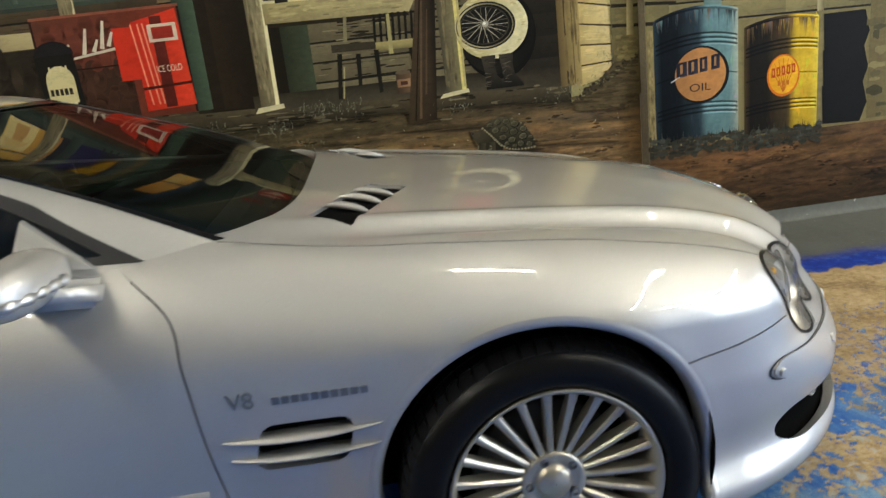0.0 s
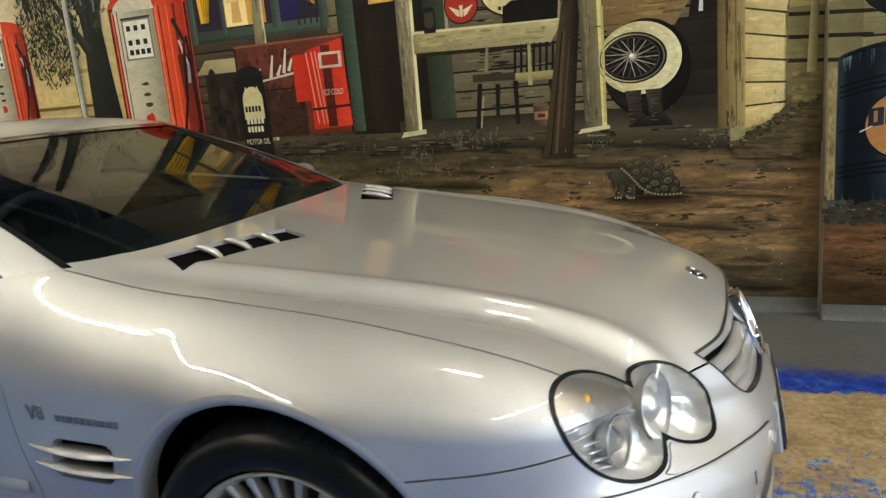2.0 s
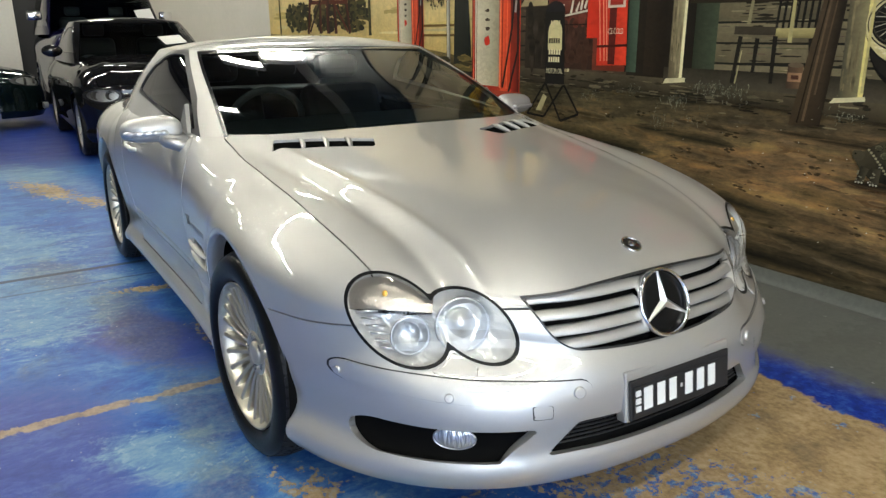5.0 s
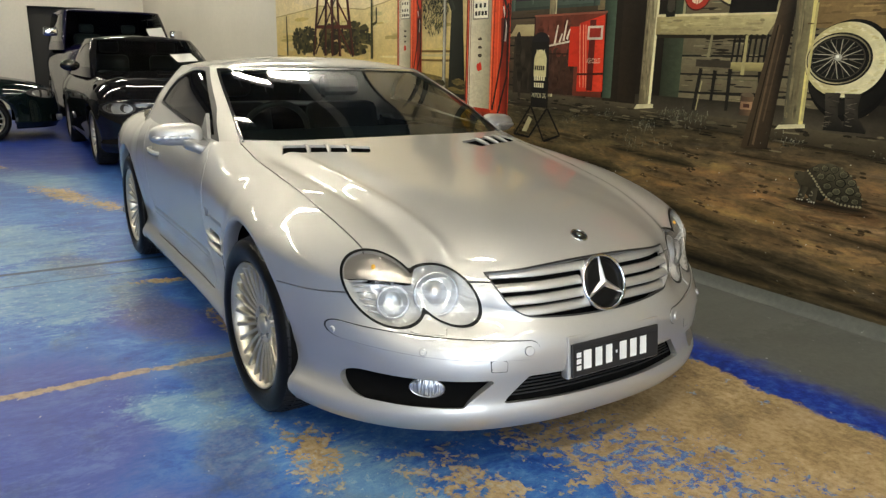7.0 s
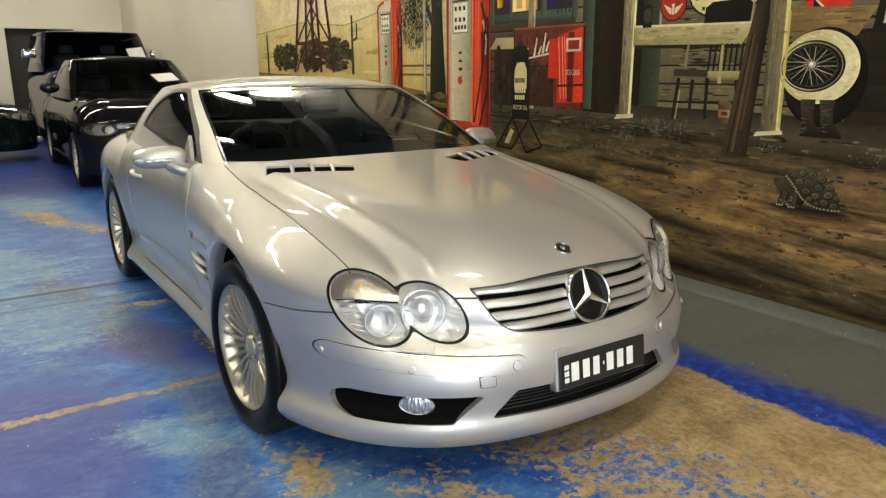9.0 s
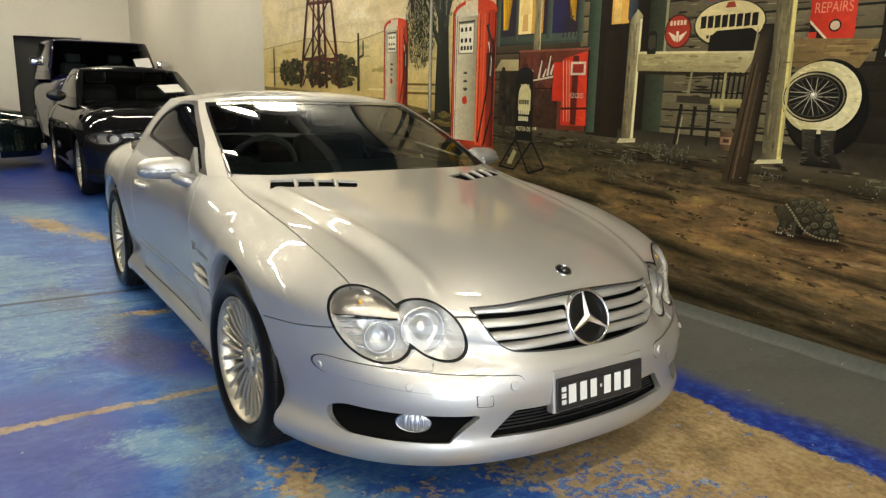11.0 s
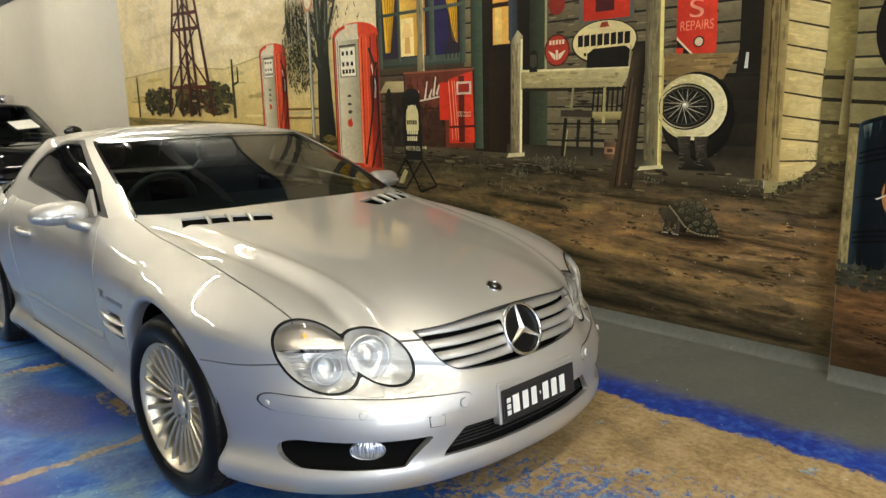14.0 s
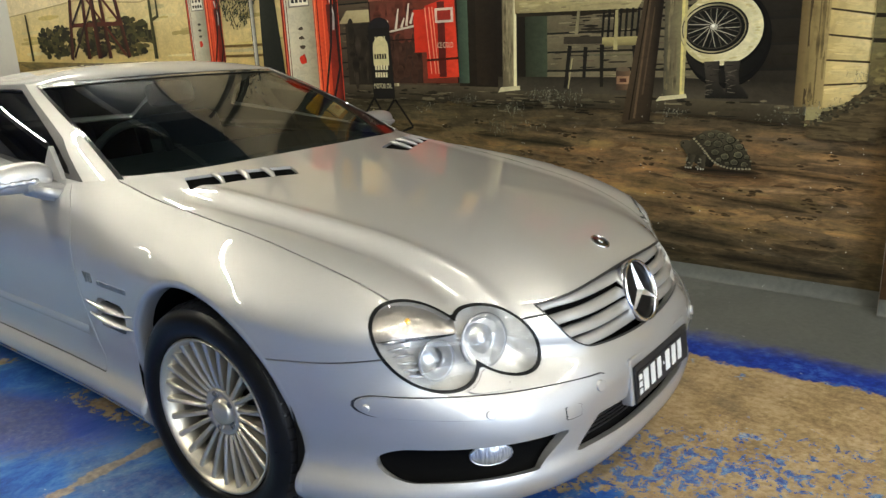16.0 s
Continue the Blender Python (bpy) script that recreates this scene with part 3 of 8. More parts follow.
    def text(self, word, x, z, height, c, width=None):
        """Lettering in the built-in font, centred on x, standing on z."""
        cu = bpy.data.curves.new("lettering", "FONT")
        cu.body, cu.size, cu.align_x = word, 1.0, "CENTER"
        ob = bpy.data.objects.new("lettering", cu)
        scene.collection.objects.link(ob)
        dg = bpy.context.evaluated_depsgraph_get()
        me = bpy.data.meshes.new_from_object(ob.evaluated_get(dg))
        xs = [v.co.x for v in me.vertices]
        sx = (width / (max(xs) - min(xs))) if width else height / 0.72
        LAYER[0] += 0.000003
        y = self.plane - 0.0015 - LAYER[0]
        k = len(self.V)
        for v in me.vertices:
            self.V.append((x + v.co.x * sx, y, z + v.co.y * height / 0.72))
            self.C.append((*c, 1.0))
        for p in me.polygons:
            self.F.append([k + i for i in p.vertices])
        bpy.data.objects.remove(ob)
        bpy.data.curves.remove(cu)

    def done(self, parent, mat=None):
        me = bpy.data.meshes.new(self.name)
        me.from_pydata(self.V, [], self.F)
        a = me.color_attributes.new("pigment", "FLOAT_COLOR", "POINT")
        a.data.foreach_set("color", np.array(self.C, dtype=np.float32).ravel())
        me.materials.append(mat or MURAL)
        ob = new(self.name, me)
        ob.parent = parent
        return tagged(ob, self.label)


mural = thing("mural", "painted desert service station mural on the hall wall", "mural")
MX0, MX1, MZ0, MZ1 = -7.65, 1.278, 0.076, 3.3

# --- ground and sky
p = Painted("painted_sky", WALL_Y, "cream painted desert sky with pale hills")
p.rect(MX0, 1.2, -1.2, MZ1, pig(232, 214, 178), low=pig(230, 212, 164))
p.rect(-1.2, 1.2, MX1, MZ1, pig(120, 108, 78))
rs = random.Random(3)
for k in range(70):
    p.soft(rs.uniform(MX0 + 0.7, -3.2), rs.uniform(1.95, 3.1), rs.uniform(0.5, 1.3), rs.uniform(0.10, 0.30), rs.uniform(-0.03, 0.05), rs.choice((pig(222, 202, 160), pig(240, 226, 196), pig(214, 194, 150), pig(236, 218, 184))), pig(231, 213, 174))
hill = [(MX0, 1.80), (-7.0, 1.83), (-6.4, 1.86), (-6.08, 1.88), (-5.5, 1.83), (-4.88, 1.79), (-4.4, 1.84), (-4.1, 1.88), (-3.5, 1.93), (-2.9, 1.96)]
p.poly([(MX0, 1.1), (-2.2, 1.1)] + hill[::-1], [pig(204, 176, 106)] * 2 + [pig(222, 202, 146)] * len(hill))
for a, b in zip(hill, hill[1:]):
    p.bar((a[0], a[1]), (b[0], b[1]), 0.012, 0.012, pig(176, 156, 108))
p.strokes(30, MX0 + 0.3, 1.25, -2.9, 1.75, [pig(206, 184, 118), pig(190, 168, 102), pig(214, 198, 142)], 0.7, 0.04, 0.01, 5)
p.done(mural)

def blend(stops, v):
    """A value between listed (place, value) pairs."""
    if v <= stops[0][0]:
        return stops[0][1]
    for (a, p_), (b, q_) in zip(stops, stops[1:]):
        if v <= b:
            t = (v - a) / (b - a)
            return tuple(u + (w - u) * t for u, w in zip(p_, q_))
    return stops[-1][1]


def earth(x, z):
    """Pigment of the dirt yard: dark by the porch and the floor, ochre between."""
    near = [(0.06, pig(60, 54, 41)), (0.20, pig(80, 70, 53)), (0.32, pig(116, 98, 70)), (0.58, pig(126, 102, 72)), (0.76, pig(98, 83, 61)), (0.90, pig(68, 61, 47))]
    far = [(0.06, pig(54, 49, 37)), (0.30, pig(76, 68, 48)), (0.60, pig(98, 86, 60)), (0.80, pig(84, 75, 54)), (1.0, pig(72, 66, 49)), (1.15, pig(130, 114, 70))]
    a, b = blend(near, z), blend(far, z)
    t = min(1.0, max(0.0, (x + 1.4) / 1.5))
    return tuple(u + (w - u) * t for u, w in zip(b, a))


p = Painted("painted_ground", WALL_Y, "brown painted dirt yard")
yard_top = lambda x: blend([(MX0, (1.3,)), (-4.2, (1.22,)), (-2.3, (1.04,)), (-0.9, (1.0,)), (0.2, (0.96,)), (0.86, (0.90,)), (MX1, (0.98,))], x)[0]
p.grid(MX0, MX1, MZ0, yard_top, 60, 14, earth)


def dragged_earth(p, n, x0, x1, z0, z1, tone, seed):
    """Long dragged brush strokes, dark hollows and lit ridges, over a dirt yard."""
    rg = random.Random(seed)
    tints = ((1.0, 0.97, 0.98), (1.05, 0.96, 0.90), (0.95, 1.0, 0.90), (0.95, 0.98, 1.12))
    for _ in range(n):
        x, z = rg.uniform(x0, x1), rg.uniform(z0, z1)
        b = tone(x, z)
        k = rg.choice((0.48, 0.6, 0.72, 0.82, 1.2, 1.35, 1.5))
        tint = rg.choice(tints)
        w = rg.uniform(0.05, 0.20) if rg.random() < 0.6 else rg.uniform(0.2, 0.55)
        w = min(w, 2 * (x - x0), 2 * (x1 - x))
        if w < 0.02:
            continue
        h = w * rg.uniform(0.07, 0.24) + 0.006
        if z - h < z0 or z + h > z1:
            continue
        p.soft(x, z, w, h, rg.uniform(-0.10, 0.03), tuple(min(0.9, v * k * q) for v, q in zip(b, tint)), b)
    # broken clods with a lit rim above a dark underside
    for _ in range(n // 10):
        cx, cz = rg.uniform(x0 + 0.1, x1 - 0.1), rg.uniform(z0 + 0.04, z1 - 0.04)
        b = tone(cx, cz)
        for _ in range(rg.randint(3, 8)):
            x, z = cx + rg.gauss(0, 0.035), cz + rg.gauss(0, 0.010)
            r = rg.uniform(0.004, 0.013)
            if not (x0 + 0.02 < x < x1 - 0.02):
                continue
            p.soft(x, z, r * 3.2, r * 1.1, -0.05, tuple(v * 0.16 for v in b), tuple(v * 0.55 for v in b))
            if rg.random() < 0.3:
                p.soft(x - r, z + r * 0.8, r * 2.0, r * 0.5, 0.0, tuple(min(0.9, v * 2.2) for v in b), b)


dragged_earth(p, 1000, -2.7, 1.23, 0.085, 0.86, earth, 12)
p.done(mural, MURAL_EARTH)
p = Painted("painted_shadow", WALL_Y, "dark painted shadow across the dirt yard")
for x, z, w, h, sl, c in ((-0.55, 0.42, 1.3, 0.16, -0.10, pig(40, 38, 29)), (0.25, 0.245, 0.9, 0.10, -0.09, pig(46, 42, 32)), (0.62, 0.46, 0.7, 0.05, -0.08, pig(60, 51, 36)),
                          (-0.75, 0.72, 0.8, 0.08, -0.05, pig(34, 33, 24)), (-1.5, 0.62, 1.2, 0.14, -0.06, pig(32, 30, 23)), (0.2, 0.79, 0.8, 0.05, -0.04, pig(44, 37, 27)), (0.85, 0.62, 0.6, 0.05, -0.06, pig(50, 42, 30)),
                          (0.80, 0.14, 0.8, 0.09, -0.02, pig(34, 30, 24)), (-0.3, 0.15, 1.6, 0.12, -0.02, pig(32, 29, 23))):
    p.soft(x, z, w, h, sl, c, earth(x, z))
    p.soft(x + 0.1, z - 0.012, w * 0.7, h * 0.5, sl, c, tuple(0.5 * (u + v) for u, v in zip(c, earth(x, z))))
p.done(mural, MURAL_EARTH)

# --- windmill, bushes and cacti
p = Painted("painted_bushes", WALL_Y, "dark green painted bushes and cacti")
greens = [pig(56, 54, 30), pig(72, 68, 38), pig(40, 38, 24), pig(88, 80, 46), pig(34, 32, 22)]
for cx, rx in ((-6.62, 0.42), (-5.10, 0.36), (-5.75, 0.42)):
    for k in range(170):
        a, r = random.uniform(0, 6.28), random.random() ** 0.6
        p.oval(cx + rx * r * math.cos(a), 1.46 + 0.17 * r * math.sin(a) + 0.03, random.uniform(0.03, 0.07), random.uniform(0.015, 0.035), random.choice(greens), 9, wob=0.5)
for x, z0, z1, w in ((-7.23, 1.3, 1.80, 0.05), (-4.70, 1.28, 1.88, 0.055)):
    p.bar((x, z0), (x, z1), w * 1.1, w * 0.7, pig(82, 76, 44), pig(46, 46, 28))
for sx, z0, z1 in ((0.11, 1.62, 1.80), (-0.09, 1.42, 1.56)):
    p.bar((-4.70, z0), (-4.70 + sx, z0 + 0.03), 0.03, 0.03, pig(76, 70, 40))
    p.bar((-4.70 + sx, z0 + 0.02), (-4.70 + sx, z1), 0.035, 0.025, pig(84, 78, 46), pig(46, 46, 28))
p.done(mural)

p = Painted("painted_windmill", WALL_Y, "rust-red painted windmill tower")
red, dk = pig(82, 38, 26), pig(40, 24, 19)
for x0, x1 in ((-6.31, -5.86), (-5.17, -5.56), (-5.95, -5.80), (-5.52, -5.66)):
    p.bar((x0, 1.30), (x1, 3.1), 0.07, 0.045, dk, red)
for z, xa, xb in ((2.44, -6.03, -5.44), (2.27, -6.07, -5.40), (1.63, -6.25, -5.20), (2.75, -5.95, -5.50)):
    p.bar((xa, z + 0.012), (xb, z - 0.012), 0.04, 0.04, red)
for za, zb, xa, xb, xc, xd in ((1.32, 1.95, -6.25, -5.62, -5.22, -5.90), (1.64, 2.27, -6.2, -5.46, -5.26, -6.0), (2.27, 2.75, -6.05, -5.52, -5.42, -5.93)):
    p.bar((xa, za), (xb, zb), 0.035, 0.028, dk)
    p.bar((xc, za), (xd, zb), 0.035, 0.028, red)
p.bar((-5.72, 1.30), (-5.74, 3.0), 0.09, 0.06, red, dk)
p.done(mural)

# --- far pump, tree, pole
def painted_pump(name, x0, x1, xm, z0, z1, label):
    p = Painted(name, WALL_Y, label)
    w = x1 - x0
    r, rd, wh, wd = pig(206, 66, 38), pig(120, 34, 22), pig(208, 200, 176), pig(150, 142, 118)
    t = z1 - 0.10 * w / 0.6
    p.rect(x0, z0, x1, t, rd, right=r)
    p.oval((x0 + x1) / 2, t, w / 2, z1 - t, r, 24, 0, math.pi)
    p.rect(xm, z0 + 0.02, x1 - 0.05 * w, t, pig(222, 84, 48), right=pig(160, 44, 28))
    p.rect(x0 + 0.07 * w, z0 + 0.06, xm - 0.03 * w, t - 0.03, wh, right=wd)
    p.oval((x0 + xm) / 2 + 0.02 * w, t - 0.03, (xm - x0) * 0.44, 0.09 * w / 0.6, wh, 20, 0, math.pi)
    p.rect(x0 + 0.30 * w, t, x0 + 0.58 * w, z1 - 0.01, pig(214, 200, 172))
    a, b = x0 + 0.15 * w, x0 + 0.52 * w
    H = t - z0
    p.rect(a, t - 0.30 * H, b, t - 0.07 * H, pig(120, 116, 104))
    p.rect(a + 0.02 * w, t - 0.29 * H, b - 0.02 * w, t - 0.08 * H, pig(226, 222, 204))
    for zz, n in ((0.12, 3), (0.20, 3), (0.255, 4)):
        for i in range(n):
            xx = a + (b - a) * (0.14 + 0.8 * i / n)
            p.rect(xx, t - zz * H - 0.016 * H, xx + (b - a) * 0.14, t - zz * H + 0.014 * H, pig(40, 38, 34))
    for zz in (0.44, 0.50, 0.56):
        p.oval((a + b) / 2, t - zz * H, 0.05 * w, 0.012 * H, pig(70, 60, 48), 10, wob=0.5)
    p.oval((a + b) / 2, t - 0.64 * H, 0.055 * w, 0.030 * H, pig(190, 52, 34), 10, wob=0.6)
    # lit ridges and dark creases of the sheet metal
    for u, c, wd in ((0.035, pig(232, 110, 74), 0.018), (0.10, pig(90, 26, 18), 0.012), (0.60, pig(236, 124, 84), 0.022), (0.645, pig(96, 26, 18), 0.016), (0.74, pig(226, 98, 60), 0.020), (0.83, pig(110, 34, 24), 0.030), (0.97, pig(70, 24, 18), 0.030)):
        p.bar((x0 + u * w, z0 + 0.05), (x0 + (u + 0.01) * w, t - 0.02), wd * w, wd * w, c)
    p.poly([(x0 + 0.84 * w, z0 + 0.02), (x0 + 0.99 * w, z0 + 0.02), (x0 + 0.99 * w, t - 0.30 * (t - z0)), (x0 + 0.80 * w, t - 0.30 * (t - z0))], [pig(150, 48, 32), pig(74, 26, 20), pig(64, 26, 22), pig(84, 32, 26)])
    p.bar((x0 + 0.14 * w, t - 0.065 * (t - z0)), (x0 + 0.53 * w, t - 0.065 * (t - z0)), 0.02 * w, 0.02 * w, pig(60, 56, 50))
    p.bar((x0 + 0.84 * w, t - 0.22 * (t - z0)), (x0 + 0.92 * w, t - 0.36 * (t - z0)), 0.028 * w, 0.02 * w, pig(196, 192, 184))
    p.bar((x0 + 0.92 * w, t - 0.36 * (t - z0)), (x0 + 0.90 * w, t - 0.46 * (t - z0)), 0.035 * w, 0.035 * w, pig(150, 146, 140))
    # nozzle and hose down the side
    p.bar((x1 - 0.20 * w, t - 0.10 * H), (x1 - 0.08 * w, t - 0.24 * H), 0.05 * w, 0.04 * w, pig(40, 38, 36))
    for q0, q1 in (((x1 - 0.10 * w, t - 0.24 * H), (x1 - 0.16 * w, t - 0.55 * H)), ((x1 - 0.16 * w, t - 0.55 * H), (x1 - 0.34 * w, t - 0.95 * H)),
                   ((x1 - 0.06 * w, t - 0.2 * H), (x1 - 0.04 * w, t - 0.7 * H)), ((x1 - 0.04 * w, t - 0.7 * H), (x1 - 0.22 * w, z0 + 0.02))):
        p.bar(q0, q1, 0.035 * w, 0.035 * w, pig(34, 26, 24))
    p.rect(x0 - 0.03 * w, z0 - 0.02, x1 + 0.03 * w, z0 + 0.03, pig(150, 60, 40))
    p.done(mural)


painted_pump("painted_fuel_pump", -4.13, -3.65, -3.85, 1.10, 1.98, "red and white painted fuel pump, far one")

p = Painted("painted_tree", WALL_Y, "dark painted tree, fence and white pole")
for z in (1.36, 1.28):
    p.bar((-3.65, z), (-2.95, z), 0.02, 0.02, pig(120, 96, 50))
bark, lit = pig(34, 35, 30), pig(112, 116, 104)
p.poly([(-3.17, 0.95), (-2.89, 0.95), (-2.94, 1.5), (-2.97, 1.95), (-3.12, 1.95), (-3.15, 1.5)], [bark, pig(24, 25, 22), bark, bark, pig(46, 48, 40), pig(44, 45, 38)])
for a, b, w0, w1 in (((-3.08, 1.85), (-3.18, 3.2), 0.10, 0.05), ((-3.02, 1.85), (-2.92, 3.2), 0.12, 0.07), ((-3.10, 1.70), (-3.40, 2.15), 0.07, 0.025), ((-3.0, 1.9), (-2.80, 2.35), 0.05, 0.02), ((-3.12, 1.95), (-3.32, 2.45), 0.05, 0.02)):
    p.bar(a, b, w0, w1, bark, pig(60, 63, 54))
p.bar((-3.00, 1.95), (-2.94, 3.1), 0.016, 0.012, lit)
p.bar((-3.10, 2.0), (-3.15, 3.1), 0.014, 0.010, lit)
rt = random.Random(17)
leaf = (pig(44, 46, 32), pig(30, 32, 24), pig(66, 68, 46), pig(86, 86, 62))
for k in range(1100):
    a, r = rt.uniform(0, 6.28), rt.random() ** 0.7
    x, z = -3.43 + 0.27 * r * math.cos(a), 1.88 + 0.40 * r * math.sin(a)
    if rt.random() < 0.25:
        x, z = -3.0 + rt.gauss(0, 0.16), 2.25 + rt.gauss(0, 0.18)
    L, th = rt.uniform(0.02, 0.055), rt.uniform(0.6, 2.4)
    p.bar((x, z), (x + L * math.cos(th), z + L * math.sin(th)), 0.013, 0.003, rt.choice(leaf))
for k in range(26):
    x = -3.45 + rt.uniform(-0.16, 0.2)
    p.bar((x, 2.0 + rt.uniform(-0.05, 0.1)), (x + rt.uniform(-0.03, 0.03), 2.25 + rt.uniform(0, 0.18)), 0.014, 0.004, leaf[0])
p.bar((-3.24, 0.95), (-3.24, 2.26), 0.06, 0.05, pig(226, 222, 204), pig(96, 92, 80))
p.bar((-3.265, 0.95), (-3.262, 2.26), 0.008, 0.006, pig(50, 46, 38))
p.oval(-3.24, 2.30, 0.075, 0.10, pig(190, 130, 96), 24)
p.oval(-3.24, 2.30, 0.055, 0.075, pig(220, 208, 180), 24)
p.strokes(40, -3.9, 0.98, -2.9, 1.12, [pig(90, 80, 44), pig(60, 54, 34), pig(120, 104, 60)], 0.2, 0.03, 0, 21)
p.done(mural)

# --- the shop front
p = Painted("painted_shop_front", WALL_Y, "painted weatherboard shop front with window and dark doorway")
wood = pig(112, 103, 80)
p.rect(-2.28, 0.95, 0.96, MZ1, pig(40, 36, 28))
p.boards(-2.28, -1.20, 2.1, MZ1, 0.11, pig(122, 112, 86), 31)
p.boards(-2.28, -1.20, 1.0, 1.66, 0.10, pig(78, 66, 51), 32)
p.boards(-1.30, -1.18, 1.62, 2.2, 0.10, pig(124, 110, 80), 33)
p.boards(-0.58, 0.95, 1.02, MZ1, 0.105, wood, 34)
# weathering of the boards
p.strokes(150, -0.52, 1.06, 0.60, 2.25, [pig(44, 39, 30), pig(34, 30, 24), pig(60, 54, 42)], 0.16, 0.012, 0, 36)
p.strokes(110, -0.52, 1.06, 0.60, 2.25, [pig(140, 130, 102), pig(128, 118, 92)], 0.12, 0.007, 0, 37)
p.strokes(90, -2.2, 1.02, -1.25, 1.62, [pig(40, 33, 26), pig(104, 90, 68)], 0.12, 0.009, 0, 38)
# lit window with curtains
p.rect(-2.26, 1.66, -1.28, 2.35, pig(40, 48, 42), right=pig(64, 76, 68))
p.rect(-2.20, 1.72, -1.34, 2.30, pig(44, 36, 50))
p.rect(-1.60, 1.72, -1.46, 2.28, pig(40, 36, 74))
p.rect(-2.0, 1.74, -1.70, 2.28, pig(226, 190, 90), right=pig(190, 130, 50))
p.rect(-1.98, 1.74, -1.83, 2.02, pig(236, 214, 150))
p.poly([(-1.94, 1.76), (-1.87, 1.76), (-1.88, 1.90), (-1.93, 1.90)], pig(206, 160, 96))
p.poly([(-1.97, 1.88), (-1.84, 1.88), (-1.87, 1.98), (-1.94, 1.98)], pig(228, 196, 130))
for x0, x1, x2 in ((-2.20, -2.02, -2.13), (-1.52, -1.36, -1.36)):
    p.poly([(x0, 2.28), (x1, 2.28), (x2 + 0.02, 1.78), (x2 - 0.04, 1.78)] if x0 < -2 else [(x0, 2.28), (x1, 2.28), (x1, 1.80), (x1 - 0.03, 1.82)], [pig(232, 186, 50), pig(190, 140, 30), pig(150, 108, 24), pig(220, 170, 44)])
    for i in range(4):
        xx = x0 + (x1 - x0) * (0.2 + 0.2 * i)
        p.bar((xx, 2.28), (x2 + (xx - x2) * 0.35, 1.82), 0.010, 0.006, pig(130, 92, 22))
for a in ((-2.24, 1.68, -1.28, 1.73), (-2.02, 1.70, -1.985, 2.34), (-1.66, 1.70, -1.60, 2.34), (-1.34, 1.66, -1.28, 2.34), (-2.26, 1.66, -2.21, 2.34), (-2.24, 2.05, -1.3, 2.075)):
    p.rect(*a, pig(50, 60, 54), right=pig(80, 92, 82))
for i in range(4):
    p.bar((-1.48 + 0.04 * i, 1.70), (-1.47 + 0.04 * i, 1.84), 0.012, 0.006, pig(40, 40, 36))
# dark doorway, lit pane, green posts
p.rect(-1.13, 1.03, -0.60, MZ1, pig(36, 30, 23), right=pig(24, 21, 17))
p.rect(-1.06, 1.05, -0.90, 1.72, pig(42, 34, 26), right=pig(30, 25, 20))
p.rect(-1.02, 1.76, -0.87, 2.5, pig(220, 150, 56), low=pig(236, 182, 92))
p.rect(-1.02, 2.0, -0.87, 2.03, pig(60, 36, 22))
p.rect(-1.00, 1.77, -0.94, 2.0, pig(244, 204, 120))
p.rect(-1.23, 1.06, -1.12, MZ1, pig(44, 56, 46), right=pig(72, 88, 72))
p.rect(-0.88, 1.78, -0.80, MZ1, pig(70, 78, 88), right=pig(40, 44, 50))
p.rect(-0.70, 1.08, -0.55, MZ1, pig(40, 44, 34), right=pig(62, 70, 54))
p.rect(-0.575, 1.5, -0.555, MZ1, pig(150, 146, 110))
# dark gable side behind the tyre
p.poly([(0.62, 1.0), (0.83, 0.98), (0.80, MZ1), (0.68, MZ1), (0.70, 1.62)], pig(30, 26, 22))
p.boards(0.60, 0.82, 1.0, 1.5, 0.12, pig(40, 36, 30), 35)
p.done(mural)

p = Painted("painted_porch", WALL_Y, "grey painted porch edge with wooden posts and rail")
top = [(-2.6, 1.07), (-0.86, 1.035), (0.26, 1.0), (0.86, 0.955)]
p.poly([(-2.6, 0.96), (-0.86, 0.94), (0.26, 0.90), (0.87, 0.86)] + top[::-1], [pig(48, 42, 32)] * 4 + [pig(78, 70, 54)] * 4)
p.poly([(-0.9, 1.02), (0.26, 0.985), (0.87, 0.95), (0.84, 1.06), (0.2, 1.09), (-0.9, 1.10)], [pig(66, 60, 48), pig(72, 66, 54), pig(58, 52, 42), pig(40, 36, 30), pig(44, 40, 34), pig(46, 42, 34)])
p.strokes(70, -2.5, 0.95, 0.8, 1.03, [pig(96, 88, 68), pig(40, 36, 28), pig(66, 60, 46)], 0.16, 0.018, -0.02, 41)
p.poly([(0.87, 0.855), (1.15, 1.02), (1.13, 1.08), (0.87, 0.955)], [pig(150, 142, 100), pig(120, 112, 80), pig(110, 100, 72), pig(140, 130, 92)])
p.strokes(90, -2.5, 0.90, 0.84, 1.06, [pig(34, 30, 24), pig(50, 45, 35), pig(104, 96, 74)], 0.12, 0.010, -0.02, 42)
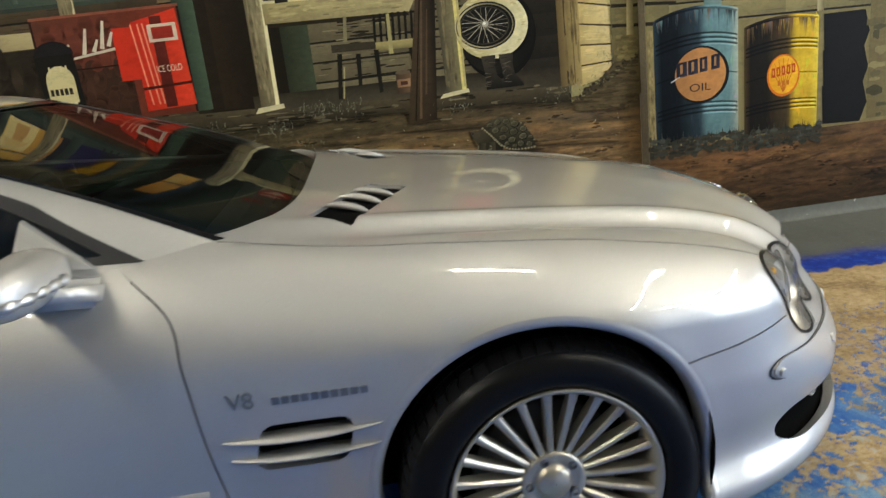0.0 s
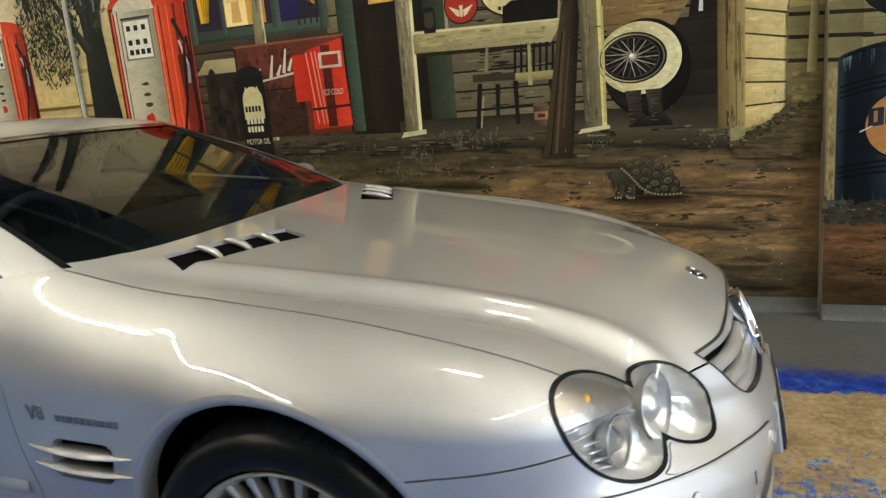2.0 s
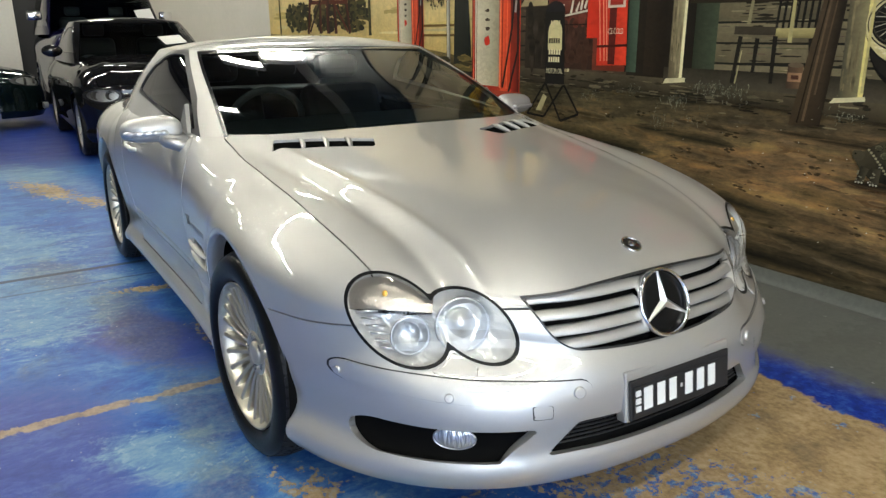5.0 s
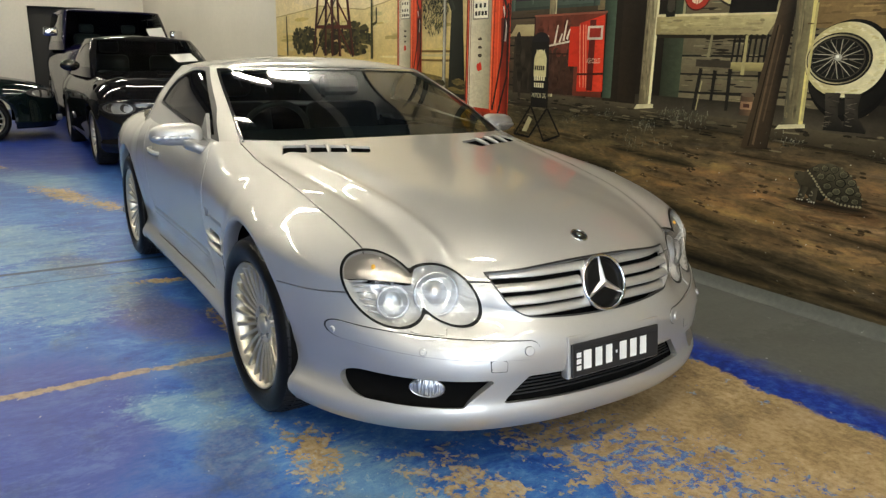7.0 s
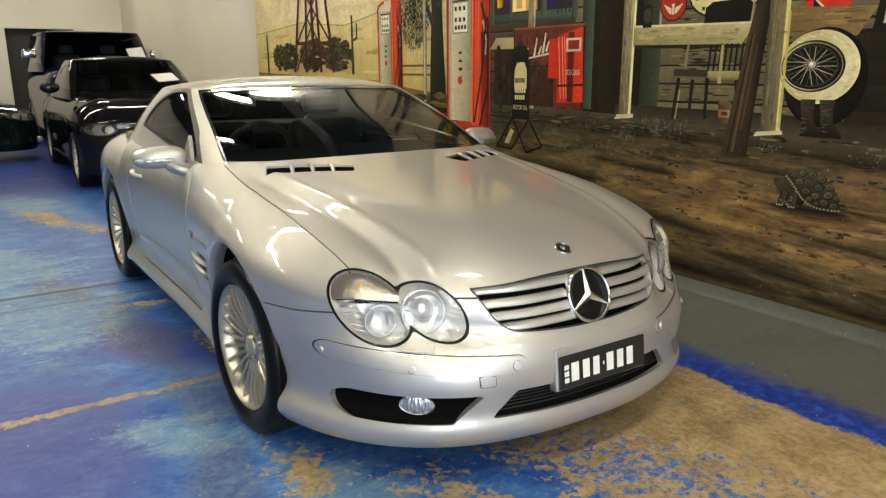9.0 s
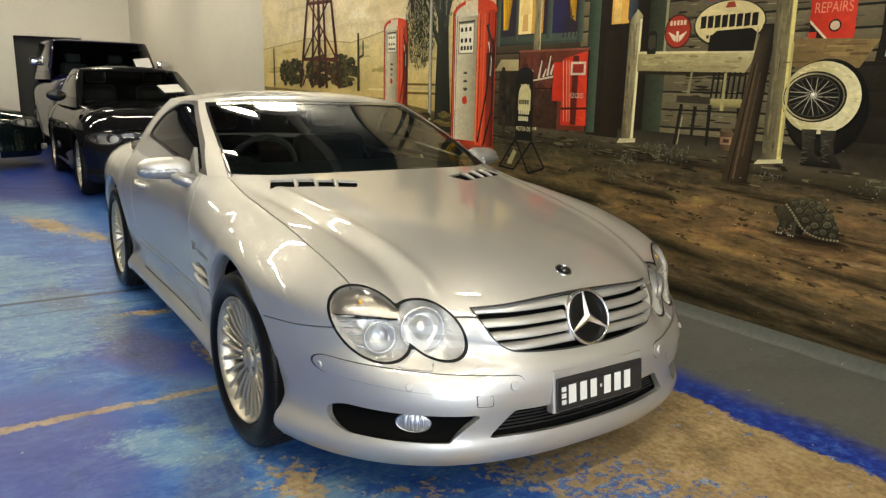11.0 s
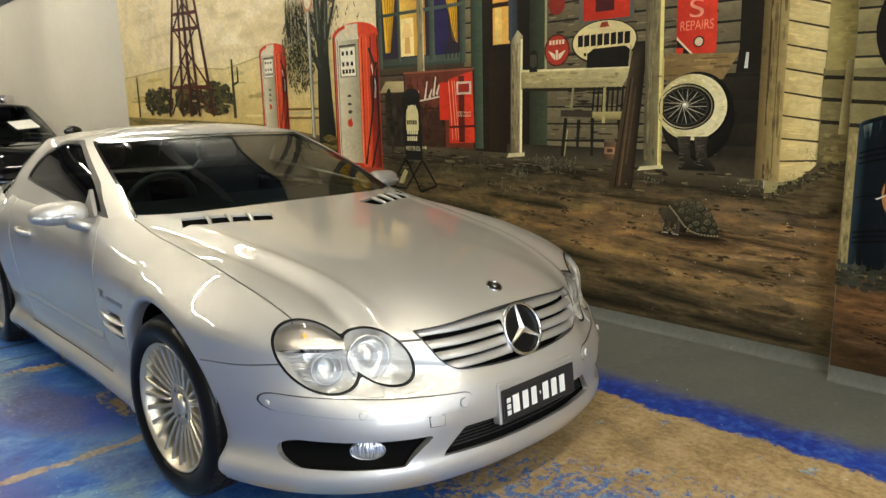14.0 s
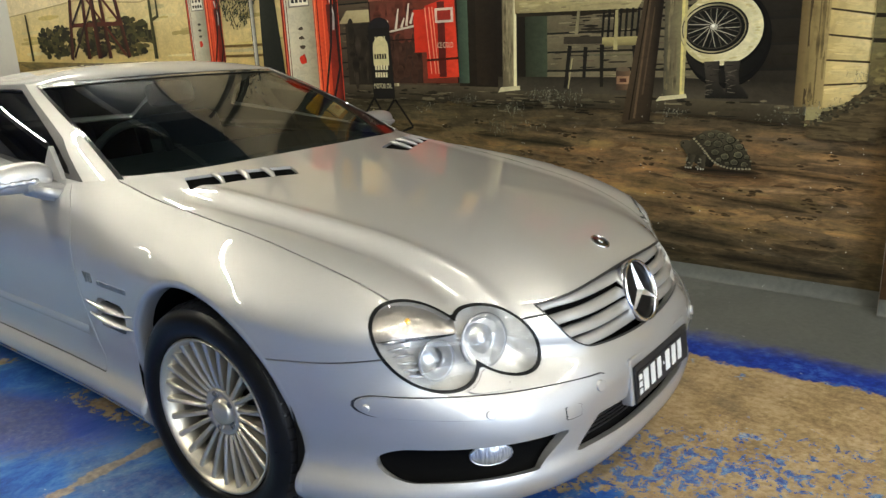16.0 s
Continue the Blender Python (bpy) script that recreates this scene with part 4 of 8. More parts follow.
# clapboard end wall, lit
slants = [0.048, 0.010, -0.012, -0.026, -0.035]
rb = random.Random(301)
for i in range(16):
    sa, sb = (slants[j] if j < 5 else -0.035 - 0.006 * (j - 4) for j in (i, i + 1))
    za, zb = 0.94 + 0.115 * i, 0.94 + 0.115 * (i + 1)
    xe = 1.115 + 0.002 * i
    f = rb.uniform(0.92, 1.04)
    p.poly([(0.93, za), (xe, za + sa), (xe, zb + sb - 0.006), (0.93, zb - 0.006)], [tuple(f * v for v in pig(*c)) for c in ((172, 150, 98), (204, 186, 132), (214, 198, 146), (186, 164, 108))])
    p.poly([(0.93, zb - 0.008), (xe, zb + sb - 0.010), (xe + 0.006, zb + sb), (0.93, zb + 0.001)], pig(58, 48, 30))
    for k in range(9):
        x = rb.uniform(0.97, xe - 0.04)
        w = min(rb.uniform(0.04, 0.12), 2 * (xe - 0.005 - x))
        base = pig(200, 180, 126)
        p.soft(x, za + 0.055 + 0.5 * sa + rb.uniform(-0.03, 0.03), w, rb.uniform(0.006, 0.02), (sa + sb) * 2.5, shade(base, rb.choice((0.82, 0.9, 1.1))), base)
# corner post
p.rect(0.815, 0.95, 0.94, MZ1, pig(86, 72, 46), right=pig(150, 132, 88))
p.bar((0.86, 0.96), (0.85, MZ1), 0.012, 0.008, pig(66, 54, 34))
p.bar((0.90, 0.96), (0.89, MZ1), 0.006, 0.006, pig(96, 82, 52))
# thin post, door post and gable post
p.bar((-1.76, 1.04), (-1.75, 2.5), 0.085, 0.07, pig(118, 108, 82), pig(150, 140, 106))
p.bar((-1.73, 1.04), (-1.72, 2.5), 0.012, 0.012, pig(200, 190, 150))
p.poly([(-0.865, 1.03), (-0.765, 1.03), (-0.755, 1.80), (-0.80, 1.84), (-0.86, 1.77)], [pig(84, 76, 58), pig(130, 120, 92), pig(150, 140, 106), pig(176, 166, 130), pig(104, 96, 74)])
p.bar((-0.775, 1.03), (-0.765, 1.78), 0.022, 0.016, pig(218, 210, 168))
p.poly([(-0.90, 1.005), (-0.74, 1.02), (-0.74, 1.045), (-0.88, 1.035)], pig(190, 182, 146))
p.poly([(0.16, 0.99), (0.275, 0.99), (0.25, MZ1), (0.13, MZ1)], [pig(70, 66, 54), pig(128, 120, 88), pig(150, 138, 100), pig(104, 94, 70)])
p.bar((0.262, 1.0), (0.235, MZ1), 0.024, 0.018, pig(214, 200, 126))
p.poly([(0.12, 0.965), (0.29, 0.985), (0.285, 1.005), (0.14, 0.99)], pig(196, 188, 150))
# rail
p.poly([(-0.77, 1.46), (0.0, 1.445), (0.075, 1.565), (-0.77, 1.58)], [pig(128, 116, 80), pig(160, 148, 108), pig(188, 176, 130), pig(160, 148, 104)])
p.bar((-0.77, 1.575), (0.07, 1.56), 0.014, 0.012, pig(206, 196, 152))
p.bar((-0.76, 1.455), (0.0, 1.44), 0.02, 0.02, pig(40, 34, 24))
rp = random.Random(77)
for x0, x1, z0, z1, tone in ((-0.855, -0.785, 1.06, 1.75, pig(122, 112, 86)), (0.165, 0.235, 1.03, 2.3, pig(108, 99, 74)), (0.825, 0.93, 0.98, 2.3, pig(112, 97, 63)), (-0.74, -0.02, 1.475, 1.555, pig(158, 146, 106)), (-1.79, -1.72, 1.1, 2.4, pig(132, 122, 94))):
    for k in range(46):
        f = rp.choice((0.45, 0.6, 0.8, 1.25, 1.45))
        x, z = rp.uniform(x0, x1), rp.uniform(z0, z1)
        if x1 - x0 > 0.3:
            wd, ht = rp.uniform(0.04, 0.16), rp.uniform(0.008, 0.02)
        else:
            wd, ht = rp.uniform(0.008, 0.022), rp.uniform(0.06, 0.22)
        wd = min(wd, 2 * (x - x0) + 0.004, 2 * (x1 - x) + 0.004)
        p.soft(x, z, wd, min(ht, 2 * (z - z0) + 0.01, 2 * (z1 - z) + 0.01), 0.0, tuple(v * f for v in tone), tone)
p.done(mural)

# --- things on the porch
painted_pump("painted_fuel_pump", -2.88, -2.26, -2.50, 0.84, 2.05, "red and white painted fuel pump with rounded top")

p = Painted("painted_table", WALL_Y, "pale painted small table")
p.poly([(-2.26, 1.475), (-1.85, 1.475), (-1.85, 1.555), (-2.18, 1.56)], [pig(150, 136, 100), pig(170, 156, 116), pig(180, 168, 128), pig(160, 148, 110)])
p.rect(-2.20, 1.05, -1.86, 1.47, pig(46, 40, 32), right=pig(36, 31, 26))
rc = random.Random(42)
for k in range(50):
    b = pig(42, 36, 29)
    p.soft(rc.uniform(-2.16, -1.90), rc.uniform(1.10, 1.42), rc.uniform(0.02, 0.08), rc.uniform(0.04, 0.18), 0.0, shade(b, rc.choice((0.4, 0.6, 1.5, 2.0))), b)
p.done(mural)
p = Painted("painted_cooler", WALL_Y, "red painted drinks cooler")
p.rect(-1.96, 1.06, -1.20, 1.62, pig(86, 50, 38), right=pig(112, 50, 36))
p.rect(-1.90, 1.06, -1.50, 1.34, pig(52, 36, 29))
rc = random.Random(41)
for k in range(90):
    x, z = rc.uniform(-1.92, -1.52), rc.uniform(1.09, 1.56)
    b = pig(64, 42, 33) if z < 1.34 else pig(92, 48, 37)
    p.soft(x, z, rc.uniform(0.03, 0.09), rc.uniform(0.03, 0.14), 0.0, shade(b, rc.choice((0.35, 0.5, 0.7, 1.3))), b)
for x in (-1.955, -1.205):
    p.bar((x, 1.06), (x, 1.62), 0.012, 0.012, pig(40, 24, 20))
p.bar((-1.96, 1.615), (-1.20, 1.615), 0.014, 0.014, pig(130, 76, 58))
p.bar((-1.96, 1.345), (-1.46, 1.345), 0.008, 0.008, pig(36, 22, 18))
p.done(mural)
p = Painted("painted_ice_box", WALL_Y, "bright red painted ice box with pale lettering")
p.rect(-1.56, 1.26, -1.44, 1.53, pig(190, 48, 30))
p.poly([(-1.46, 1.09), (-1.20, 1.10), (-1.22, 1.60), (-1.46, 1.55)], [pig(200, 50, 32), pig(226, 70, 44), pig(206, 58, 36), pig(190, 44, 30)])
p.rect(-1.36, 1.10, -1.30, 1.57, pig(90, 34, 28))
for x in (-1.46, -1.425, -1.40):
    p.bar((x, 1.54), (x + 0.035, 1.12), 0.009, 0.009, pig(232, 140, 110))
p.rect(-1.38, 1.44, -1.23, 1.53, pig(206, 190, 170))
p.rect(-1.36, 1.455, -1.25, 1.515, pig(150, 46, 36))
p.text("ICE COLD", -1.305, 1.285, 0.035, pig(226, 206, 180), 0.13)
p.poly([(-1.46, 1.20), (-1.20, 1.21), (-1.20, 1.225), (-1.46, 1.215)], pig(70, 26, 20))
p.done(mural)
p = Painted("painted_lettering", WALL_Y, "white painted strokes on the cooler")
for i, (x, h) in enumerate(((-1.94, 0.10), (-1.87, 0.05), (-1.82, 0.07), (-1.72, 0.13), (-1.67, 0.06), (-1.625, 0.14), (-1.59, 0.07))):
    p.bar((x, 1.385 + 0.01 * i), (x + 0.03, 1.385 + 0.01 * i + h), 0.022, 0.012, pig(206, 196, 176))
p.bar((-1.95, 1.38), (-1.56, 1.43), 0.010, 0.014, pig(196, 186, 166))
p.done(mural)

p = Painted("painted_sign_board", WALL_Y, "black painted folding sign board with white lettering")
p.poly([(-1.965, 0.95), (-1.762, 0.955), (-1.78, 1.44), (-1.98, 1.44)], pig(26, 24, 22))
p.oval(-1.875, 1.43, 0.10, 0.07, pig(30, 28, 30), 20, 0, math.pi)
p.oval(-1.872, 1.30, 0.072, 0.075, pig(196, 186, 140), 20)
p.rect(-1.945, 1.18, -1.80, 1.30, pig(196, 186, 140))
for x in (-1.915, -1.885, -1.855, -1.83):
    p.bar((x, 1.345), (x, 1.375), 0.012, 0.008, pig(200, 190, 150))
for z, w in ((1.225, 0.12), (1.150, 0.13), (1.10, 0.12)):
    for i in range(5):
        x = -1.935 + i * w / 5
        p.rect(x, z, x + w / 5 * 0.7, z + 0.034, pig(40, 34, 28) if z > 1.2 else pig(206, 198, 160))
p.text("MOTOR OIL", -1.872, 1.025, 0.034, pig(206, 198, 160), 0.17)
for a, b in (((-1.96, 0.96), (-2.16, 0.725)), ((-1.955, 0.95), (-1.79, 0.705)), ((-1.77, 0.95), (-1.97, 0.72)), ((-1.765, 0.95), (-1.61, 0.765)), ((-2.16, 0.73), (-1.97, 0.72)), ((-1.79, 0.705), (-1.61, 0.765))):
    p.bar(a, b, 0.018, 0.016, pig(24, 22, 20))
p.poly([(-2.06, 0.76), (-1.98, 0.88), (-1.94, 0.86), (-2.0, 0.76)], pig(170, 160, 120))
p.done(mural)

p = Painted("painted_round_sign", WALL_Y, "small red painted round sign")
p.oval(-0.48, 1.965, 0.065, 0.062, pig(130, 44, 34), 28)
p.done(mural)
p = Painted("painted_round_sign", WALL_Y, "red painted round sign with pale wings")
p.oval(-0.475, 1.69, 0.098, 0.098, pig(70, 28, 22), 32)
p.oval(-0.475, 1.69, 0.090, 0.090, pig(158, 52, 38), 32)
for i in range(5):
    p.rect(-0.535 + i * 0.025, 1.725, -0.518 + i * 0.025, 1.752, pig(214, 190, 160))
for s in (-1, 1):
    for i in range(4):
        p.bar((-0.475 + s * 0.012, 1.66 - 0.008 * i), (-0.475 + s * (0.066 - 0.010 * i), 1.685 - 0.012 * i), 0.010, 0.007, pig(216, 200, 170))
p.bar((-0.475, 1.69), (-0.475, 1.63), 0.02, 0.012, pig(216, 200, 170))
p.done(mural)
p = Painted("painted_square_sign", WALL_Y, "red painted square sign in a grey frame")
p.rect(-0.31, 1.83, 0.075, 2.3, pig(90, 88, 80))
p.rect(-0.28, 1.845, 0.045, 2.3, pig(166, 44, 30), right=pig(190, 54, 36))
p.rect(-0.19, 1.89, -0.06, 2.0, pig(70, 30, 30))
p.rect(-0.27, 1.985, -0.18, 2.0, pig(210, 190, 170))
p.done(mural)
p = Painted("painted_oval_sign", WALL_Y, "cream painted oval sign with black lettering bars")
p.oval(-0.13, 1.715, 0.232, 0.128, pig(40, 36, 28), 40)
p.oval(-0.13, 1.718, 0.222, 0.119, pig(206, 190, 140), 40)
p.poly([(-0.20, 1.665), (-0.05, 1.665), (-0.07, 1.645), (-0.18, 1.645)], pig(176, 70, 44))
p.poly([(-0.16, 1.80), (-0.09, 1.80), (-0.105, 1.83), (-0.145, 1.83)], pig(150, 60, 40))
for i in range(8):
    x = -0.315 + i * 0.047
    p.poly([(x, 1.695), (x + 0.037, 1.698), (x + 0.037, 1.765), (x, 1.762)], pig(28, 24, 22))
for i in range(5):
    p.rect(-0.27 + i * 0.025, 1.64, -0.252 + i * 0.025, 1.658, pig(60, 44, 30))
p.done(mural)
p = Painted("painted_poster", WALL_Y, "red painted repairs poster")
p.poly([(0.345, 1.61), (0.575, 1.61), (0.565, 2.3), (0.335, 2.3)], [pig(176, 46, 32), pig(196, 58, 40), pig(204, 62, 42), pig(184, 50, 34)])
p.poly([(0.345, 1.61), (0.43, 1.61), (0.345, 1.69)], pig(30, 26, 24))
p.poly([(0.345, 1.69), (0.43, 1.61), (0.445, 1.61), (0.345, 1.705)], pig(206, 190, 160))
p.rect(0.345, 1.61, 0.385, 1.645, pig(184, 50, 34))
p.oval(0.475, 1.672, 0.032, 0.030, pig(36, 30, 28), 20)
p.oval(0.475, 1.672, 0.024, 0.022, pig(196, 176, 150), 20)
p.text("REPAIRS", 0.458, 1.735, 0.052, pig(214, 130, 104), 0.19)
p.text("S", 0.455, 1.80, 0.10, pig(214, 140, 116), 0.08)
p.rect(0.40, 1.93, 0.52, 1.99, pig(214, 140, 116))
p.done(mural)
p = Painted("painted_plank", WALL_Y, "brown painted plank over the tyre")
p.poly([(0.275, 1.48), (0.62, 1.47), (0.70, 1.60), (0.275, 1.62)], [pig(112, 92, 60), pig(126, 104, 68), pig(132, 110, 72), pig(118, 96, 62)])
p.strokes(14, 0.29, 1.50, 0.62, 1.60, [pig(96, 78, 50), pig(142, 118, 78)], 0.16, 0.012, 0, 51)
p.done(mural)

p = Painted("painted_chair", WALL_Y, "dark painted wooden chair on the porch")
dkc = pig(30, 28, 24)
p.poly([(-0.25, 1.57), (0.04, 1.565), (0.055, 1.66), (0.02, 1.685), (-0.20, 1.68), (-0.245, 1.65)], pig(24, 22, 20))
p.bar((0.05, 1.565), (0.058, 1.68), 0.012, 0.010, pig(150, 140, 104))
for i in range(7):
    p.bar((-0.20 + 0.034 * i, 1.30), (-0.19 + 0.034 * i, 1.455), 0.014, 0.014, dkc)
p.bar((0.035, 1.30), (0.045, 1.46), 0.014, 0.012, pig(150, 140, 100))
p.bar((-0.36, 1.33), (-0.345, 1.46), 0.020, 0.016, pig(130, 122, 92))
p.bar((-0.44, 1.30), (-0.20, 1.295), 0.040, 0.040, pig(58, 52, 42))
p.bar((-0.20, 1.285), (0.01, 1.285), 0.045, 0.045, pig(170, 158, 106), pig(120, 110, 72))
p.bar((-0.12, 1.24), (-0.115, 1.45), 0.024, 0.016, pig(160, 150, 104))
for a, b in (((-0.40, 1.27), (-0.43, 1.03)), ((-0.20, 1.27), (-0.20, 1.04)), ((-0.01, 1.26), (0.01, 1.09)), ((-0.30, 1.26), (-0.31, 1.09))):
    p.bar(a, b, 0.026, 0.020, dkc)
p.bar((-0.385, 1.20), (-0.41, 1.03), 0.008, 0.008, pig(160, 150, 110))
p.bar((-0.40, 1.13), (-0.02, 1.14), 0.014, 0.012, dkc)
p.done(mural)
p = Painted("painted_can", WALL_Y, "rusty painted can by the chair")
p.rect(-0.112, 1.022, -0.03, 1.135, pig(64, 50, 40), right=pig(100, 78, 58))
p.oval(-0.071, 1.135, 0.041, 0.012, pig(92, 80, 64), 18)
p.rect(-0.108, 1.055, -0.034, 1.098, pig(120, 92, 70), right=pig(150, 118, 90))
p.rect(-0.09, 1.066, -0.05, 1.086, pig(70, 44, 34))
p.done(mural)
p = Painted("painted_lantern", WALL_Y, "dark painted lantern on the rail")
p.rect(-0.70, 1.565, -0.63, 1.60, dkc)
p.oval(-0.665, 1.635, 0.030, 0.045, pig(60, 56, 46), 18)
p.rect(-0.69, 1.675, -0.64, 1.70, dkc)
p.bar((-0.70, 1.60), (-0.695, 1.69), 0.008, 0.008, dkc)
p.bar((-0.63, 1.60), (-0.635, 1.69), 0.008, 0.008, dkc)
p.done(mural)
p = Painted("painted_beam", WALL_Y, "dark painted beam leaning on the post")
p.poly([(-0.075, 0.845), (0.09, 0.855), (0.155, 1.55), (0.15, 1.70), (0.085, 1.70), (0.05, 1.55)], [pig(60, 49, 36), pig(38, 31, 24), pig(36, 30, 24), pig(26, 23, 20), pig(28, 25, 21), pig(70, 58, 44)])
p.bar((0.0, 0.87), (0.075, 1.50), 0.014, 0.010, pig(86, 70, 52))
p.bar((0.045, 1.0), (0.10, 1.45), 0.010, 0.006, pig(78, 64, 48))
p.bar((-0.03, 0.86), (0.065, 1.50), 0.008, 0.006, pig(28, 22, 16))
p.done(mural)

p = Painted("painted_tyre", WALL_Y, "painted whitewall tyre with wire wheel")
p.oval(0.478, 1.275, 0.214, 0.240, pig(16, 15, 14), 56)
p.oval(0.470, 1.290, 0.212, 0.226, pig(30, 28, 25), 56, rim=pig(20, 19, 17))
p.oval(0.455, 1.322, 0.212, 0.188, pig(14, 13, 12), 56)
p.oval(0.447, 1.326, 0.204, 0.178, pig(186, 174, 126), 56, rim=pig(216, 208, 168))
for i in range(60):
    a = math.radians(-150 + 300 * i / 60)
    rr = random.Random(i)
    k = rr.uniform(0.84, 0.90)
    p.soft(0.447 + 0.204 * k * math.cos(a), 1.326 + 0.178 * k * math.sin(a), 0.026, 0.012, 0.0, rr.choice((pig(206, 196, 150), pig(184, 170, 120), pig(220, 212, 176))), pig(204, 194, 150))
p.oval(0.415, 1.330, 0.166, 0.126, pig(24, 22, 20), 44)
p.oval(0.412, 1.330, 0.158, 0.118, pig(176, 166, 130), 44, rim=pig(120, 112, 88))
p.oval(0.414, 1.329, 0.150, 0.111, pig(18, 17, 16), 44)
p.oval(0.409, 1.331, 0.138, 0.101, pig(60, 56, 46), 40)
p.oval(0.408, 1.331, 0.132, 0.096, pig(22, 21, 19), 40)
for i in range(26):
    a = i * 2 * math.pi / 26
    b = a + (0.5 if i % 2 else -0.5)
    p.bar((0.408 + 0.02 * math.cos(b), 1.338 + 0.016 * math.sin(b)), (0.408 + 0.130 * math.cos(a), 1.331 + 0.094 * math.sin(a)), 0.0038, 0.0026, (pig(176, 170, 150), pig(96, 90, 76))[i % 2])
p.oval(0.412, 1.338, 0.020, 0.016, pig(176, 172, 158), 18)
p.oval(0.408, 1.342, 0.009, 0.008, pig(240, 238, 228), 12)
p.poly([(0.275, 1.02), (0.275, 1.60), (0.262, 1.60), (0.262, 1.02)], pig(180, 168, 112))
p.done(mural)
for x in (0.375, 0.475):
    p = Painted("painted_boot", WALL_Y, "worn dark painted boot")
    p.poly([(x - 0.004, 1.168), (x + 0.078, 1.170), (x + 0.072, 1.11), (x + 0.080, 1.055), (x + 0.128, 1.008), (x + 0.126, 0.984), (x + 0.012, 0.984), (x + 0.014, 1.06), (x + 0.004, 1.12)],
           [pig(64, 59, 50), pig(50, 46, 40), pig(40, 37, 32), pig(44, 40, 35), pig(60, 55, 47), pig(26, 24, 21), pig(24, 22, 20), pig(40, 37, 32), pig(56, 52, 45)])
    rb = random.Random(int(x * 1000))
    for i in range(14):
        z = rb.uniform(1.0, 1.15)
        a = x + rb.uniform(0.006, 0.04)
        p.bar((a, z), (a + rb.uniform(0.015, 0.04), z + rb.uniform(-0.014, 0.014)), 0.004, 0.002, rb.choice([pig(92, 86, 73), pig(30, 27, 24), pig(76, 70, 60)]))
    p.done(mural)
p = Painted("painted_lamp", WALL_Y, "small pale painted lamp glass")
p.bar((0.74, 1.52), (0.745, 1.60), 0.02, 0.014, pig(200, 200, 196))
p.done(mural)

p = Painted("painted_tortoise", WALL_Y, "grey-green painted tortoise with a scaled shell")
rg = random.Random(8)
p.soft(0.47, 0.612, 0.46, 0.05, 0.0, pig(24, 21, 17), pig(70, 55, 38))
p.poly([(0.285, 0.715), (0.300, 0.755), (0.345, 0.775), (0.42, 0.72), (0.46, 0.66), (0.44, 0.625), (0.36, 0.640), (0.315, 0.675)], [pig(60, 55, 42), pig(72, 66, 50), pig(60, 55, 43), pig(34, 31, 25), pig(24, 22, 18), pig(20, 18, 15), pig(34, 31, 25), pig(48, 44, 35)])
for a, b, w in (((0.335, 0.69), (0.318, 0.622), 0.040), ((0.385, 0.69), (0.385, 0.618), 0.046)):
    p.bar(a, b, w, w * 0.9, pig(66, 61, 48), pig(38, 35, 28))
    for i in range(7):
        p.oval(b[0] + rg.uniform(-0.018, 0.018), b[1] + rg.uniform(-0.004, 0.05), 0.005, 0.004, pig(112, 108, 90), 6)
    for i in range(3):
        p.oval(b[0] - 0.016 + 0.014 * i, b[1] - 0.004, 0.005, 0.005, pig(170, 166, 150), 6)
p.oval(0.296, 0.742, 0.030, 0.024, pig(64, 59, 46), 14, wob=0.2)
p.oval(0.283, 0.748, 0.005, 0.005, pig(14, 12, 10), 8)
# the shell: a dome whose rim slants from the neck down to the tail
rim_pts = [(0.335, 0.778), (0.372, 0.742), (0.405, 0.705), (0.435, 0.668), (0.480, 0.640), (0.530, 0.628), (0.590, 0.628), (0.642, 0.632)]
dome = [(0.636, 0.672), (0.610, 0.728), (0.566, 0.776), (0.515, 0.808), (0.455, 0.824), (0.395, 0.815)]
p.poly(rim_pts + dome, [pig(40, 37, 29)] * 8 + [pig(38, 36, 29), pig(52, 49, 38), pig(66, 62, 48), pig(76, 72, 56), pig(82, 77, 60), pig(66, 61, 48)])
for cx, cz, r in ((0.385, 0.785, 0.020), (0.430, 0.795, 0.022), (0.480, 0.795, 0.024), (0.530, 0.775, 0.026), (0.575, 0.742, 0.024), (0.415, 0.752, 0.024), (0.466, 0.752, 0.028), (0.520, 0.732, 0.029), (0.572, 0.700, 0.027),
                  (0.615, 0.690, 0.017), (0.455, 0.708, 0.024), (0.505, 0.688, 0.026), (0.555, 0.660, 0.024), (0.605, 0.652, 0.021), (0.475, 0.668, 0.018), (0.520, 0.650, 0.016)):
    k = rg.uniform(0.8, 1.2)
    p.oval(cx, cz, r, r * 0.80, pig(18, 17, 14), 7, wob=0.15)
    p.oval(cx - 0.001, cz + 0.001, r * 0.84, r * 0.66, tuple(v * k for v in pig(92, 88, 68)), 7, wob=0.15)
    p.oval(cx, cz - 0.001, r * 0.66, r * 0.50, tuple(v * k for v in pig(60, 58, 45)), 7, wob=0.2)
    p.soft(cx - r * 0.2, cz + r * 0.2, r * 0.8, r * 0.3, 0.0, tuple(v * k for v in pig(84, 81, 63)), tuple(v * k for v in pig(60, 58, 45)))
for (xa, za), (xb, zb) in zip(rim_pts, rim_pts[1:]):
    for i in range(3):
        t = (i + 0.5) / 3
        p.oval(xa + (xb - xa) * t, za + (zb - za) * t, 0.0068, 0.0060, pig(132, 126, 102), 8)
for xa, za in dome[:4]:
    p.oval(xa, za, 0.006, 0.005, pig(110, 105, 84), 8)
p.done(mural)

